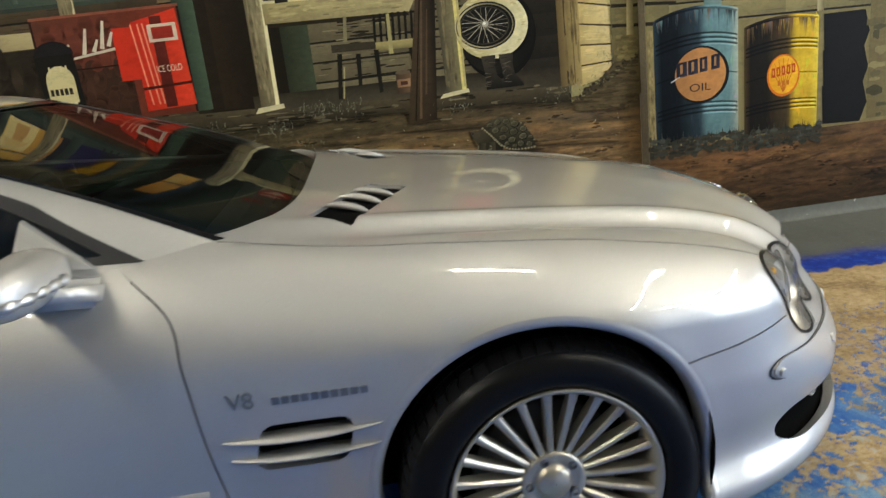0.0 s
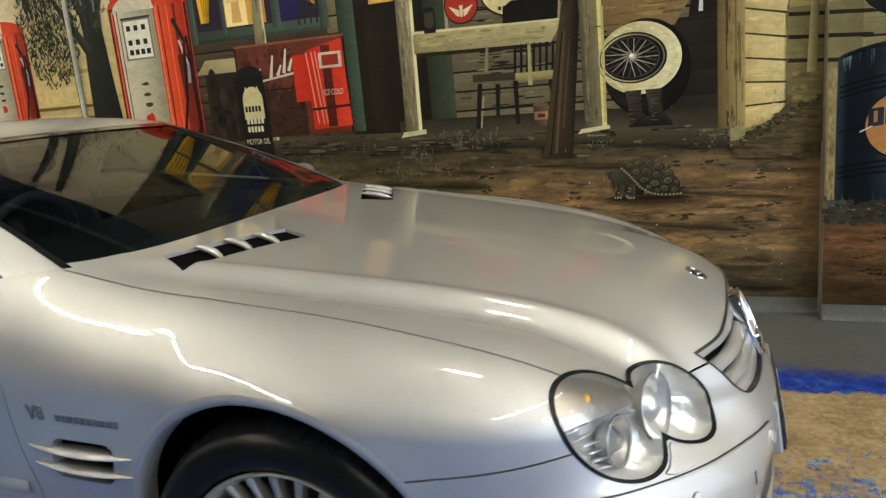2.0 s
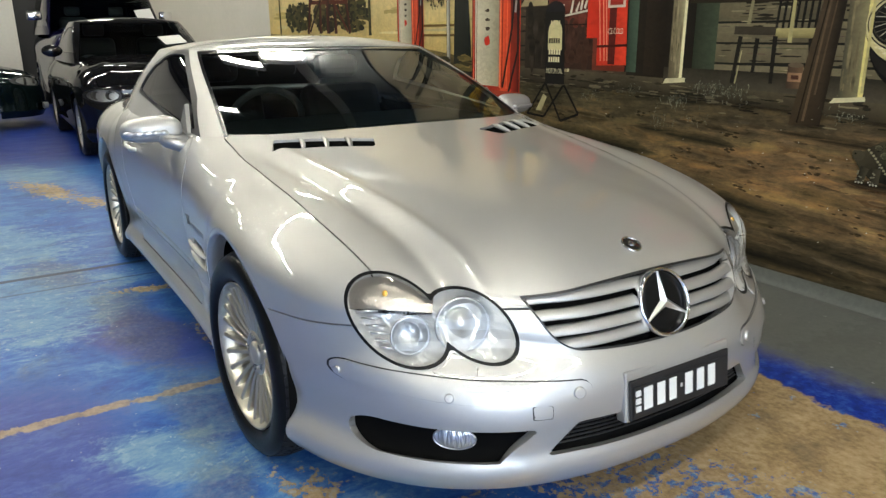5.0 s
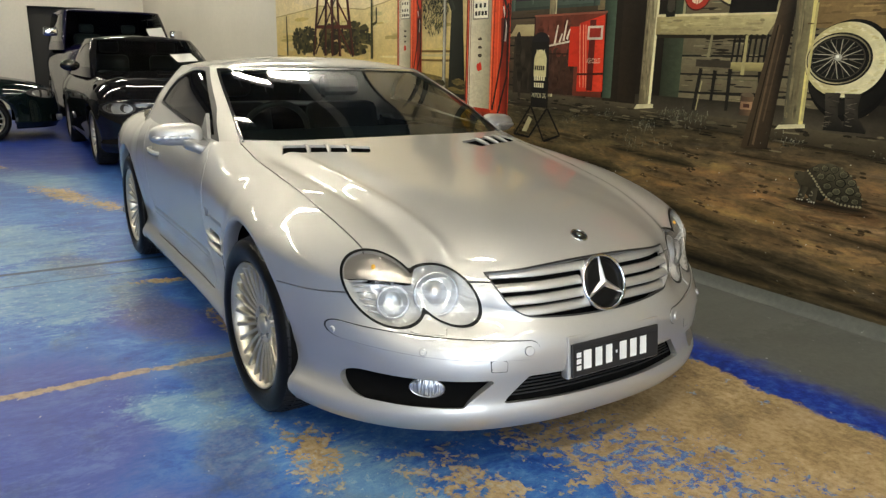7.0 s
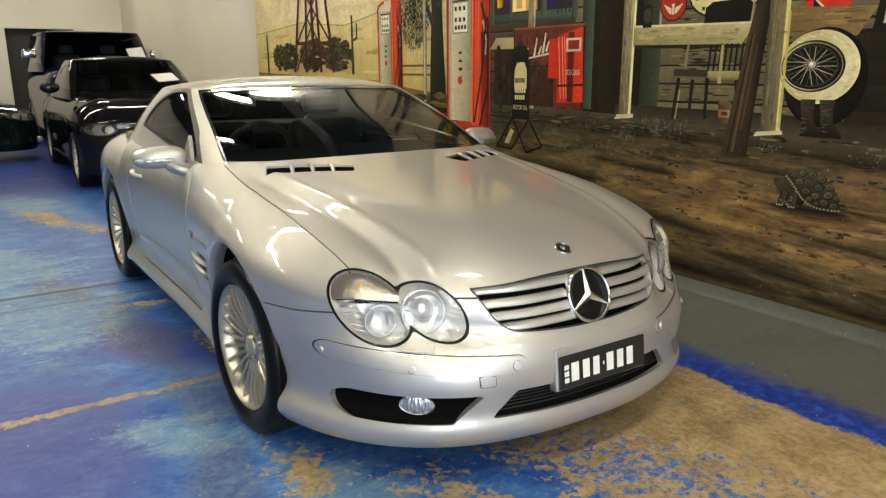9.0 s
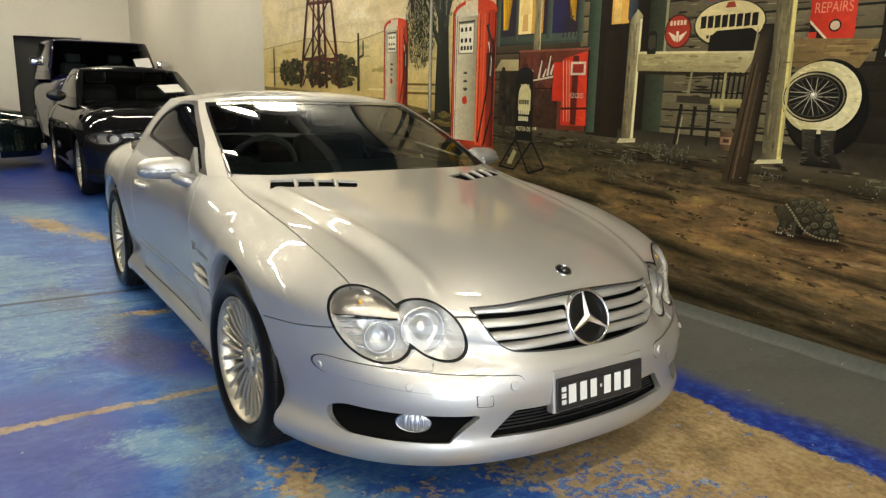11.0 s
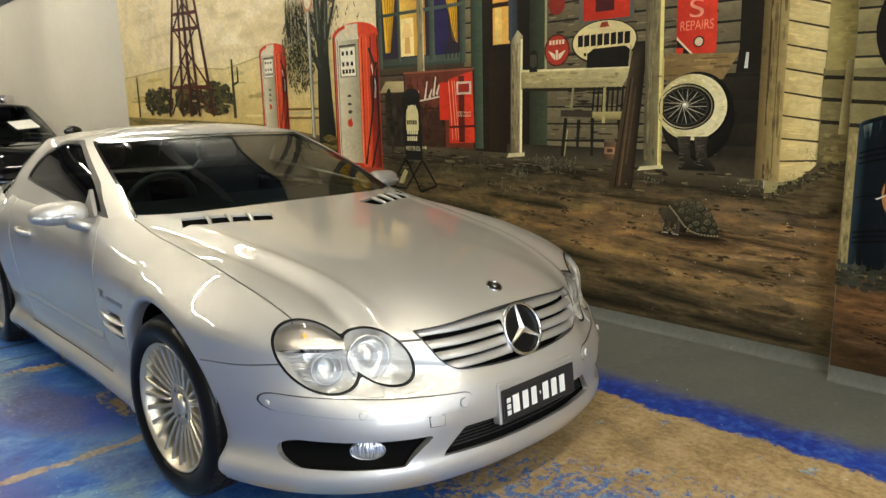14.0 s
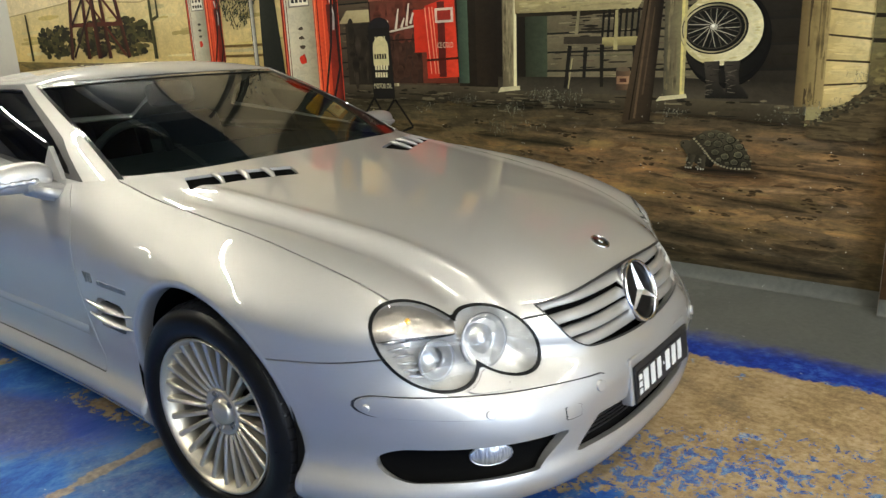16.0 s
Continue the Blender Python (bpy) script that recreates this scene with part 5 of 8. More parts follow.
# weeds and pale flecks along the porch
p = Painted("painted_weed_patch", WALL_Y, "pale painted weeds along the porch")
rg = random.Random(9)
for cx, cz, n, hgt in ((-1.15, 0.95, 60, 0.05), (-0.80, 0.90, 90, 0.07), (-0.56, 0.985, 130, 0.05), (-0.42, 0.975, 110, 0.05), (0.98, 0.94, 50, 0.04), (1.16, 1.08, 60, 0.05), (-1.5, 0.88, 40, 0.05), (0.78, 0.90, 60, 0.03), (-0.9, 0.78, 50, 0.08), (0.22, 0.90, 50, 0.04), (-0.66, 0.80, 30, 0.05)):
    for i in range(n):
        x, z = cx + rg.gauss(0, 0.07), cz + rg.gauss(0, 0.022)
        h = hgt * rg.uniform(0.1, 0.8)
        c = rg.choice([pig(100, 98, 82), pig(78, 78, 62), pig(142, 140, 122), pig(60, 60, 48), pig(50, 50, 40)])
        p.bar((x, z), (x + rg.uniform(-0.008, 0.008), z + h * 0.6), 0.0022, 0.0012, c)
        p.oval(x + rg.uniform(-0.006, 0.006), z + h * 0.6, rg.uniform(0.0015, 0.004), rg.uniform(0.0015, 0.003), c, 6)
# chips where the plaster shows through
for i in range(70):
    x, z = rg.uniform(-1.6, 1.2), rg.uniform(0.1, 0.9)
    p.oval(x, z, rg.uniform(0.0015, 0.004), rg.uniform(0.0015, 0.0035), pig(206, 202, 188), 6, wob=0.6)
tagged(p.done(mural), kind="stuff")
p = Painted("painted_fence", WALL_Y, "painted rail fence beyond the porch")
# far fence and yard at the panel's end
p.poly([(0.95, 0.86), (MX1, 0.86), (MX1, 1.08), (1.135, 1.06)], [pig(92, 78, 54), pig(88, 75, 52), pig(92, 82, 56), pig(62, 54, 40)])
p.rect(1.12, 1.05, MX1, 1.20, pig(112, 102, 66), low=pig(76, 68, 48))
p.rect(1.12, 1.19, MX1, 1.50, pig(118, 110, 74), low=pig(104, 96, 66))
p.rect(1.13, 1.49, MX1, MZ1, pig(150, 138, 88))
rb = random.Random(302)
for k in range(60):
    x, z = rb.uniform(1.16, 1.25), rb.uniform(1.06, 1.9)
    base = pig(114, 104, 70) if z < 1.5 else pig(150, 138, 88)
    p.soft(x, z, 0.05, rb.uniform(0.01, 0.04), 0.0, shade(base, rb.choice((0.7, 0.85, 1.15, 1.3))), base)
for z in (1.455, 1.352, 1.245):
    p.bar((1.125, z + 0.004), (MX1, z - 0.006), 0.019, 0.017, pig(34, 29, 20))
p.bar((1.228, 1.19), (1.238, 1.535), 0.042, 0.034, pig(166, 154, 112), pig(112, 102, 70))
for k in range(150):
    x, z = rb.uniform(0.92, 1.25), rb.uniform(0.80, 1.06)
    if z > 0.86 + 0.55 * (x - 0.87):
        continue
    base = pig(78, 67, 47)
    p.soft(x, z, min(rb.uniform(0.04, 0.16), 2 * (1.277 - x)), rb.uniform(0.008, 0.03), -0.06, shade(base, rb.choice((0.4, 0.55, 0.75, 1.25, 1.6))), base)
for k in range(120):
    x = rb.uniform(0.90, 1.26)
    z = 0.862 + 0.56 * (x - 0.87) + rb.uniform(-0.03, 0.012)
    c = rb.choice((pig(44, 42, 30), pig(78, 74, 54), pig(120, 114, 86), pig(58, 54, 40), pig(30, 28, 21)))
    p.soft(x, z, min(rb.uniform(0.012, 0.035), 2 * (1.277 - x)), rb.uniform(0.008, 0.022), 0.0, c, pig(62, 55, 40))
for k in range(26):
    base = pig(108, 98, 64)
    p.soft(rb.uniform(1.15, 1.24), rb.uniform(1.06, 1.18), rb.uniform(0.03, 0.07), rb.uniform(0.012, 0.035), 0.0, shade(base, rb.choice((0.6, 0.8, 1.25, 1.5))), base)
p.done(mural)

# --- the thicker wall section: drums by a fence
PX0, PX1 = 1.283, 5.2
LAYER[0] = 0.0
p = Painted("painted_ground", PANEL_Y, "brown painted dirt below the drums")
red_earth = lambda x, z: blend([(0.06, pig(46, 36, 26)), (0.20, pig(66, 50, 34)), (0.40, pig(94, 70, 47)), (0.60, pig(88, 70, 49))], z)
p.grid(PX0, PX1, 0.076, lambda x: 0.60, 24, 10, red_earth)
dragged_earth(p, 260, PX0 + 0.01, 3.4, 0.085, 0.54, red_earth, 13)
p.done(mural, MURAL_EARTH)
p = Painted("painted_yard", PANEL_Y, "painted yard with weatherboard fence and black tyres")
p.rect(PX0, 0.54, PX1, MZ1, pig(120, 110, 76))
p.boards(PX0, PX1, 1.22, MZ1, 0.105, pig(136, 126, 88), 81, slope=-0.02)
p.rect(2.28, 1.2, 2.32, 2.4, pig(170, 162, 124), right=pig(110, 100, 70))
p.rect(PX0, 1.18, 1.42, 1.49, pig(112, 104, 70), right=pig(104, 96, 66))
for z in (1.446, 1.345, 1.238):
    p.bar((PX0, z), (1.46, z - 0.012), 0.019, 0.017, pig(34, 29, 20))
p.oval(1.60, 1.66, 0.24, 0.27, pig(24, 22, 20), 30)
p.oval(1.60, 1.66, 0.20, 0.22, pig(34, 31, 27), 30, rim=pig(20, 18, 17))
p.oval(1.60, 1.98, 0.24, 0.24, pig(28, 25, 22), 30)
p.rect(1.62, 1.24, 1.72, 1.42, pig(90, 120, 120), right=pig(120, 140, 136))
for z0 in (0.56, 0.76, 0.96):
    p.poly([(2.33, z0), (2.56, z0 - 0.01), (2.60, z0 + 0.10), (2.57, z0 + 0.22), (2.32, z0 + 0.22)], pig(16, 15, 14))
p.rect(2.60, 0.56, PX1, 1.25, pig(104, 94, 64), right=pig(80, 72, 50))
p.strokes(60, 2.6, 0.56, 3.6, 1.2, [pig(90, 84, 58), pig(122, 112, 78), pig(70, 66, 46)], 0.12, 0.05, 0.0, 84)
# pale fence board at the corner
p.rect(PX0, 0.52, 1.322, 1.20, pig(112, 102, 70), right=pig(142, 128, 88))
rb = random.Random(303)
for k in range(70):
    base = pig(126, 114, 78)
    p.soft(rb.uniform(PX0 + 0.008, 1.314), rb.uniform(0.55, 1.16), rb.uniform(0.008, 0.016), rb.uniform(0.02, 0.08), 0.0, shade(base, rb.choice((0.5, 0.7, 1.2, 1.4))), base)
p.strokes(16, PX0, 0.53, 1.32, 0.60, [pig(64, 58, 42), pig(84, 84, 70)], 0.03, 0.03, 0, 85)
p.done(mural)


def painted_drum(name, x0, x1, z0, z1, tones, split, arc, disc, label):
    """A drum drawn round: shaded in columns, ribbed in arcs, streaked with rust from the rim."""
    dark, mid, lite, edge = tones
    p = Painted(name, PANEL_Y, label)
    w, h = x1 - x0, z1 - z0
    rise = lambda u: arc * (1 - (2 * u - 1) ** 2) + 0.02 * u
    us = (split - x0) / w
    stops = [(0.0, shade(mid, 0.7)), (0.08, shade(dark, 0.45)), (0.45 * us, shade(dark, 0.6)), (us - 0.08, shade(mid, 0.85)), (us + 0.02, lite), (0.90, lite), (1.0, edge)]
    rg = random.Random(int(x0 * 100))
    LAYER[0] += 0.000003
    y, k, nu, nv = PANEL_Y - 0.0015 - LAYER[0], 0, 36, 16
    for j in range(nv + 1):
        for i in range(nu + 1):
            u, v = i / nu, j / nv
            f = (0.70 + 0.30 * min(1, v * 2.2)) * rg.uniform(0.92, 1.08)
            p.V.append((x0 + w * u, y, z0 + h * v + rise(u) * (0.4 + 0.6 * v)))
            p.C.append((*(c * f for c in blend(stops, u)), 1.0))
    for j in range(nv):
        for i in range(nu):
            a = j * (nu + 1) + i
            p.F.append([a, a + 1, a + nu + 2, a + nu + 1])

    def rib(v, th, f, ua=0.02, ub=0.99):
        """One rib line across the drum."""
        n = 14
        for i in range(n):
            a, b = ua + (ub - ua) * i / n, ua + (ub - ua) * (i + 1) / n
            za, zb = (z0 + h * v + rise(q) * (0.4 + 0.6 * v) for q in (a, b))
            ca, cb = (tuple(min(0.9, c * f) for c in blend(stops, q)) for q in (a, b))
            p.poly([(x0 + w * a, za - th), (x0 + w * b, zb - th), (x0 + w * b, zb + th), (x0 + w * a, za + th)], [ca, cb, cb, ca])

    # rust and grime from the rim and over the split between the two coats
    for i in range(46):
        u = rg.uniform(0.04, 0.96)
        L = h * rg.uniform(0.06, 0.20)
        zt = z0 + h - 0.01 + rise(u)
        c = rg.choice((mid, dark, pig(104, 74, 52), pig(92, 84, 84), tuple(v * 0.7 for v in lite)))
        wd = rg.uniform(0.008, 0.026)
        p.poly([(x0 + w * u - wd / 2, zt), (x0 + w * u + wd / 2, zt), (x0 + w * u + wd * 0.15, zt - L), (x0 + w * u - wd * 0.15, zt - L)], [c, c, blend(stops, u), blend(stops, u)])
    for i in range(60):
        u, v = rg.uniform(0.03, 0.97), rg.uniform(0.03, 0.9)
        c = tuple(q * rg.choice((0.6, 0.75, 1.25, 1.5)) for q in blend(stops, u))
        x, z, hh, ww = x0 + w * u, z0 + h * v + rise(u), rg.uniform(0.03, 0.12), rg.uniform(0.006, 0.02)
        b = blend(stops, u)
        p.poly([(x, z), (x + ww / 2, z + hh / 2), (x, z + hh), (x - ww / 2, z + hh / 2)], [b, c, b, c])
    for v in (0.800, 0.765, 0.730, 0.27, 0.235, 0.20):
        rib(v, 0.0055, 0.22)
        rib(v - 0.014, 0.0040, 1.7, us - 0.05, 0.97)
    rib(0.505, 0.004, 0.35)
    rib(0.985, 0.006, 0.45)
    rib(0.998, 0.005, 1.3)
    disc(p)
    # soft tufts at the foot
    for i in range(150):
        x, z = rg.uniform(x0 - 0.03, x1 + 0.03), z0 + rg.uniform(-0.075, 0.03)
        L = rg.uniform(0.015, 0.05)
        c = rg.choice([pig(50, 56, 50), pig(40, 44, 38), pig(66, 72, 66), pig(50, 46, 37), pig(34, 34, 29)])
        p.soft(x, z, rg.uniform(0.02, 0.06), L * 0.7, 0.0, c, pig(56, 51, 41))
        p.bar((x, z), (x + rg.uniform(-0.008, 0.008), z + L), 0.005, 0.001, c)
    p.done(mural)


def round_badge(p):
    p.oval(1.598, 0.928, 0.163, 0.158, pig(20, 18, 17), 44)
    p.oval(1.592, 0.930, 0.150, 0.147, pig(160, 113, 68), 44, rim=pig(176, 124, 72))
    for i, wd in enumerate((0.062, 0.058, 0.046, 0.050)):
        x = 1.452 + i * 0.068
        z = 0.925 + 0.008 * i
        p.poly([(x, z), (x + wd, z + 0.006), (x + wd, z + 0.088), (x, z + 0.080)], [pig(34, 34, 44), pig(54, 54, 66), pig(38, 38, 48), pig(28, 28, 38)])
        p.poly([(x + wd * 0.35, z + 0.02), (x + wd * 0.6, z + 0.022), (x + wd * 0.6, z + 0.072), (x + wd * 0.35, z + 0.070)], pig(150, 112, 74))
    p.text("OIL", 1.588, 0.840, 0.044, pig(56, 42, 36), 0.125)
    p.bar((1.42, 0.905), (1.47, 0.930), 0.006, 0.003, pig(206, 206, 200))


def fan_badge(p):
    p.oval(2.083, 0.868, 0.098, 0.118, pig(196, 104, 26), 34)
    p.oval(2.083, 0.871, 0.088, 0.107, pig(206, 146, 28), 34, rim=pig(222, 168, 36))
    for i in range(7):
        a = math.pi * (0.15 + 0.7 * i / 6)
        p.bar((2.083, 0.775), (2.083 + 0.080 * math.cos(a), 0.87 + 0.095 * math.sin(a)), 0.004, 0.004, pig(186, 104, 24))
    for i in range(5):
        z = 0.862 + 0.004 * i
        p.rect(2.012 + i * 0.030, z, 2.034 + i * 0.030, z + 0.052, pig(168, 66, 24))
        p.rect(2.019 + i * 0.030, z + 0.012, 2.027 + i * 0.030, z + 0.040, pig(206, 146, 28))
    for i in range(3):
        p.rect(2.050 + i * 0.026, 0.812, 2.066 + i * 0.026, 0.84, pig(184, 104, 26))


painted_drum("painted_oil_drum", 1.325, 1.815, 0.555, 1.245, (pig(20, 27, 34), pig(46, 62, 72), pig(98, 130, 136), pig(150, 160, 150)), 1.625, 0.045, round_badge, "blue painted oil drum with a round orange badge")
painted_drum("painted_oil_drum", 1.850, 2.29, 0.540, 1.155, (pig(32, 27, 20), pig(78, 64, 38), pig(196, 164, 44), pig(214, 190, 70)), 2.15, 0.030, fan_badge, "yellow painted oil drum with a ribbed fan badge")

# ---------------------------------------------------------------- sheet surfaces for car bodies
class Sheet:
    """Triangles with their points and normals."""

    def __init__(self, V, N, T):
        self.V, self.N, self.T = np.asarray(V, float), np.asarray(N, float), np.asarray(T, int)

    def copy(self):
        return Sheet(self.V.copy(), self.N.copy(), self.T.copy())


def sheet(P, flip=False):
    """A sheet from a grid of points (rows, columns, 3); normals face outwards."""
    r, c, _ = P.shape
    idx = np.arange(r * c).reshape(r, c)
    a, b, d, e = idx[:-1, :-1].ravel(), idx[:-1, 1:].ravel(), idx[1:, 1:].ravel(), idx[1:, :-1].ravel()
    T = np.concatenate([np.stack([a, b, d], 1), np.stack([a, d, e], 1)])
    V = P.reshape(-1, 3)
    if flip:
        T = T[:, ::-1]
    fn = np.cross(V[T[:, 1]] - V[T[:, 0]], V[T[:, 2]] - V[T[:, 0]])
    ok = np.linalg.norm(fn, axis=1) > 1e-12
    T, fn = T[ok], fn[ok]
    # points that coincide share their normal
    key = np.unique(np.round(V, 6), axis=0, return_inverse=True)[1].ravel()
    acc = np.zeros((key.max() + 1, 3))
    for i in range(3):
        np.add.at(acc, key[T[:, i]], fn)
    N = acc[key]
    mid = np.abs(V[:, 1]) < 1e-6
    N[mid, 1] = 0
    N /= np.linalg.norm(N, axis=1, keepdims=True) + 1e-12
    centre = (V.max(0) + V.min(0)) / 2 * np.array([1, 0, 1])
    if np.mean(np.sum(N * (V - centre), 1)) < 0:
        return Sheet(V, -N, T[:, ::-1])
    return Sheet(V, N, T)


def clip(s, f):
    """The part of a sheet where the values f at its points are not negative."""
    f = np.where(np.abs(f) < 1e-7, 1e-7, f)
    inside = f > 0
    cnt = inside[s.T].sum(1)
    keep = [tuple(t) for t in s.T[cnt == 3]]
    V, N = list(s.V), list(s.N)
    cache = {}

    def cut(i, j):
        k = (min(i, j), max(i, j))
        if k not in cache:
            w = f[i] / (f[i] - f[j])
            n = s.N[i] * (1 - w) + s.N[j] * w
            cache[k] = len(V)
            V.append(s.V[i] * (1 - w) + s.V[j] * w)
            N.append(n / (np.linalg.norm(n) + 1e-12))
        return cache[k]

    for t in s.T[(cnt == 1) | (cnt == 2)]:
        poly = []
        for i in range(3):
            a, b = t[i], t[(i + 1) % 3]
            if inside[a]:
                poly.append(a)
            if inside[a] != inside[b]:
                poly.append(cut(a, b))
        for i in range(1, len(poly) - 1):
            keep.append((poly[0], poly[i], poly[i + 1]))
    T = np.array(keep, int).reshape(-1, 3)
    used, inv = np.unique(T, return_inverse=True)
    return Sheet(np.array(V)[used], np.array(N)[used], inv.reshape(-1, 3))


def offset(s, d):
    return Sheet(s.V + s.N * d, s.N, s.T)


def mirrored(s):
    m = np.array([1, -1, 1])
    return Sheet(s.V * m, s.N * m, s.T[:, ::-1])


def joined(*ss):
    V, N, T, k = [], [], [], 0
    for s in ss:
        V.append(s.V), N.append(s.N), T.append(s.T + k)
        k += len(s.V)
    return Sheet(np.concatenate(V), np.concatenate(N), np.concatenate(T))


def flanged(s, depth):
    """Turns the free edges of a sheet inwards, so that it has a visible thickness."""
    E = np.concatenate([s.T[:, [0, 1]], s.T[:, [1, 2]], s.T[:, [2, 0]]])
    key = np.unique(np.round(s.V, 6), axis=0, return_inverse=True)[1].ravel()
    K = np.sort(key[E], axis=1)
    _, inv, cnt = np.unique(K, axis=0, return_inverse=True, return_counts=True)
    free = E[(cnt[inv.ravel()] == 1)]
    mid = (np.abs(s.V[free[:, 0], 1]) < 1e-6) & (np.abs(s.V[free[:, 1], 1]) < 1e-6)
    free = free[~mid]
    if not len(free):
        return s
    a, b = s.V[free[:, 0]], s.V[free[:, 1]]
    a2, b2 = a - s.N[free[:, 0]] * depth, b - s.N[free[:, 1]] * depth
    n = np.cross(a2 - a, b - a)
    n /= np.linalg.norm(n, axis=1, keepdims=True) + 1e-12
    k = len(free)
    V = np.concatenate([a, b, b2, a2])
    i = np.arange(k)
    T = np.concatenate([np.stack([i + k, i, i + 3 * k], 1), np.stack([i + k, i + 3 * k, i + 2 * k], 1)])
    return joined(s, Sheet(V, np.concatenate([n] * 4), T))


def sheet_part(name, s, mat, parent=None, label="", depth=0.0):
    if depth:
        s = flanged(s, depth)
    me = bpy.data.meshes.new(name)
    me.from_pydata(s.V.tolist(), [], s.T.tolist())
    me.polygons.foreach_set("use_smooth", [True] * len(me.polygons))
    me.normals_split_custom_set_from_vertices(s.N.tolist())
    me.materials.append(mat)
    ob = new(name, me)
    ob.parent = parent
    return tagged(ob, label)


def curve(x, xs, ys):
    """A smooth curve through points (Catmull-Rom by monotone x)."""
    xs, ys = np.asarray(xs, float), np.asarray(ys, float)
    m = np.gradient(ys, xs)
    x = np.clip(x, xs[0], xs[-1])
    i = np.clip(np.searchsorted(xs, x) - 1, 0, len(xs) - 2)
    h = xs[i + 1] - xs[i]
    t = (x - xs[i]) / h
    return ((2 * t**3 - 3 * t**2 + 1) * ys[i] + (t**3 - 2 * t**2 + t) * h * m[i]
            + (-2 * t**3 + 3 * t**2) * ys[i + 1] + (t**3 - t**2) * h * m[i + 1])


# ---------------------------------------------------------------- the silver coupe
WHEEL_R, WHEELBASE, WHEEL_Z = 0.331, 2.56, 0.331
# wheel openings: centre along the car, height of the centre, radius
ARCHES = ((-0.018, 0.362, 0.360), (-2.56, 0.354, 0.375))
REAR_X0 = -2.75
NFRONT, NREAR = 2.5, 2.8


def nose(z):
    return curve(z, [0.14, 0.18, 0.22, 0.26, 0.29, 0.34, 0.40, 0.46, 0.50, 0.54, 0.60, 0.70],
                 [0.875, 0.922, 0.950, 0.955, 0.948, 0.952, 0.962, 0.960, 0.944, 0.917, 0.895, 0.88])


def corner_flat(y, z):
    """How far the nose's corner is cut back, to a flat slant between plate and lamp."""
    ay = np.abs(y)
    k = curve(z, [0.14, 0.44, 0.48, 0.54, 0.62, 0.72], [0.0, 0.05, 0.35, 0.95, 0.90, 0.75])
    return 0.058 * k * np.exp(-(np.abs((ay - 0.535) / 0.17) ** 3.4))


def tail(z):
    return curve(z, [0.14, 0.22, 0.32, 0.45, 0.55, 0.70, 0.80], [0.80, 0.88, 0.92, 0.93, 0.91, 0.88, 0.86])


def girth(x, z):
    """Half the body's width."""
    base = curve(x, [-3.7, -3.2, -2.56, -2.0, -1.4, -0.75, -0.35, 0.0, 0.4, 1.0], [0.83, 0.855, 0.876, 0.868, 0.862, 0.862, 0.878, 0.897, 0.895, 0.895])
    k = curve(z, [0.14, 0.18, 0.215, 0.25, 0.285, 0.42, 0.52, 0.60, 0.70, 0.8], [0.95, 0.975, 1.0, 0.998, 0.972, 0.976, 0.992, 1.0, 1.0, 0.995])
    for wx, wz, wr in ARCHES:
        r = np.hypot(x - wx, z - wz)
        base = base + 0.005 * np.exp(-(((r - wr - 0.012) / 0.035) ** 2))
    return base * k


def crown(x, y):
    """Height of the bonnet, deck and shoulders before the sides roll off."""
    h = curve(x, [-3.8, -3.3, -2.7, -2.0, -1.2, -0.85, -0.62, -0.38, 0.0, 0.4, 0.77, 1.0],
              [0.90, 0.93, 0.965, 0.985, 0.988, 0.975, 0.962, 0.937, 0.894, 0.849, 0.812, 0.79])
    ay = np.abs(y)
    # the fender crest and the crease along the bonnet
    front = 1 / (1 + np.exp(-(x + 0.35) / 0.16))
    h = h + front * 0.013 * np.exp(-(((ay - 0.74) / 0.10) ** 2))
    crease = 0.47 + 0.14 * np.clip((0.62 - x) / 1.2, 0, 1)
    late = 1 / (1 + np.exp(-(x + 0.42) / 0.09))
    h = h - late * 0.018 * np.exp(-(((ay - crease - 0.060) / 0.040) ** 2))
    h = h + late * 0.012 * np.exp(-(((ay - crease) / 0.025) ** 2))
    h = h - front * 0.030 * np.clip(ay / 0.55, 0, 1) ** 2 * np.clip((x + 0.5) / 1.0, 0, 1)
    # the valley between the two lamps
    d = np.hypot((x - 0.70) / 0.16, (ay - 0.56) / 0.06)
    return h - 0.02 * np.exp(-d * d)


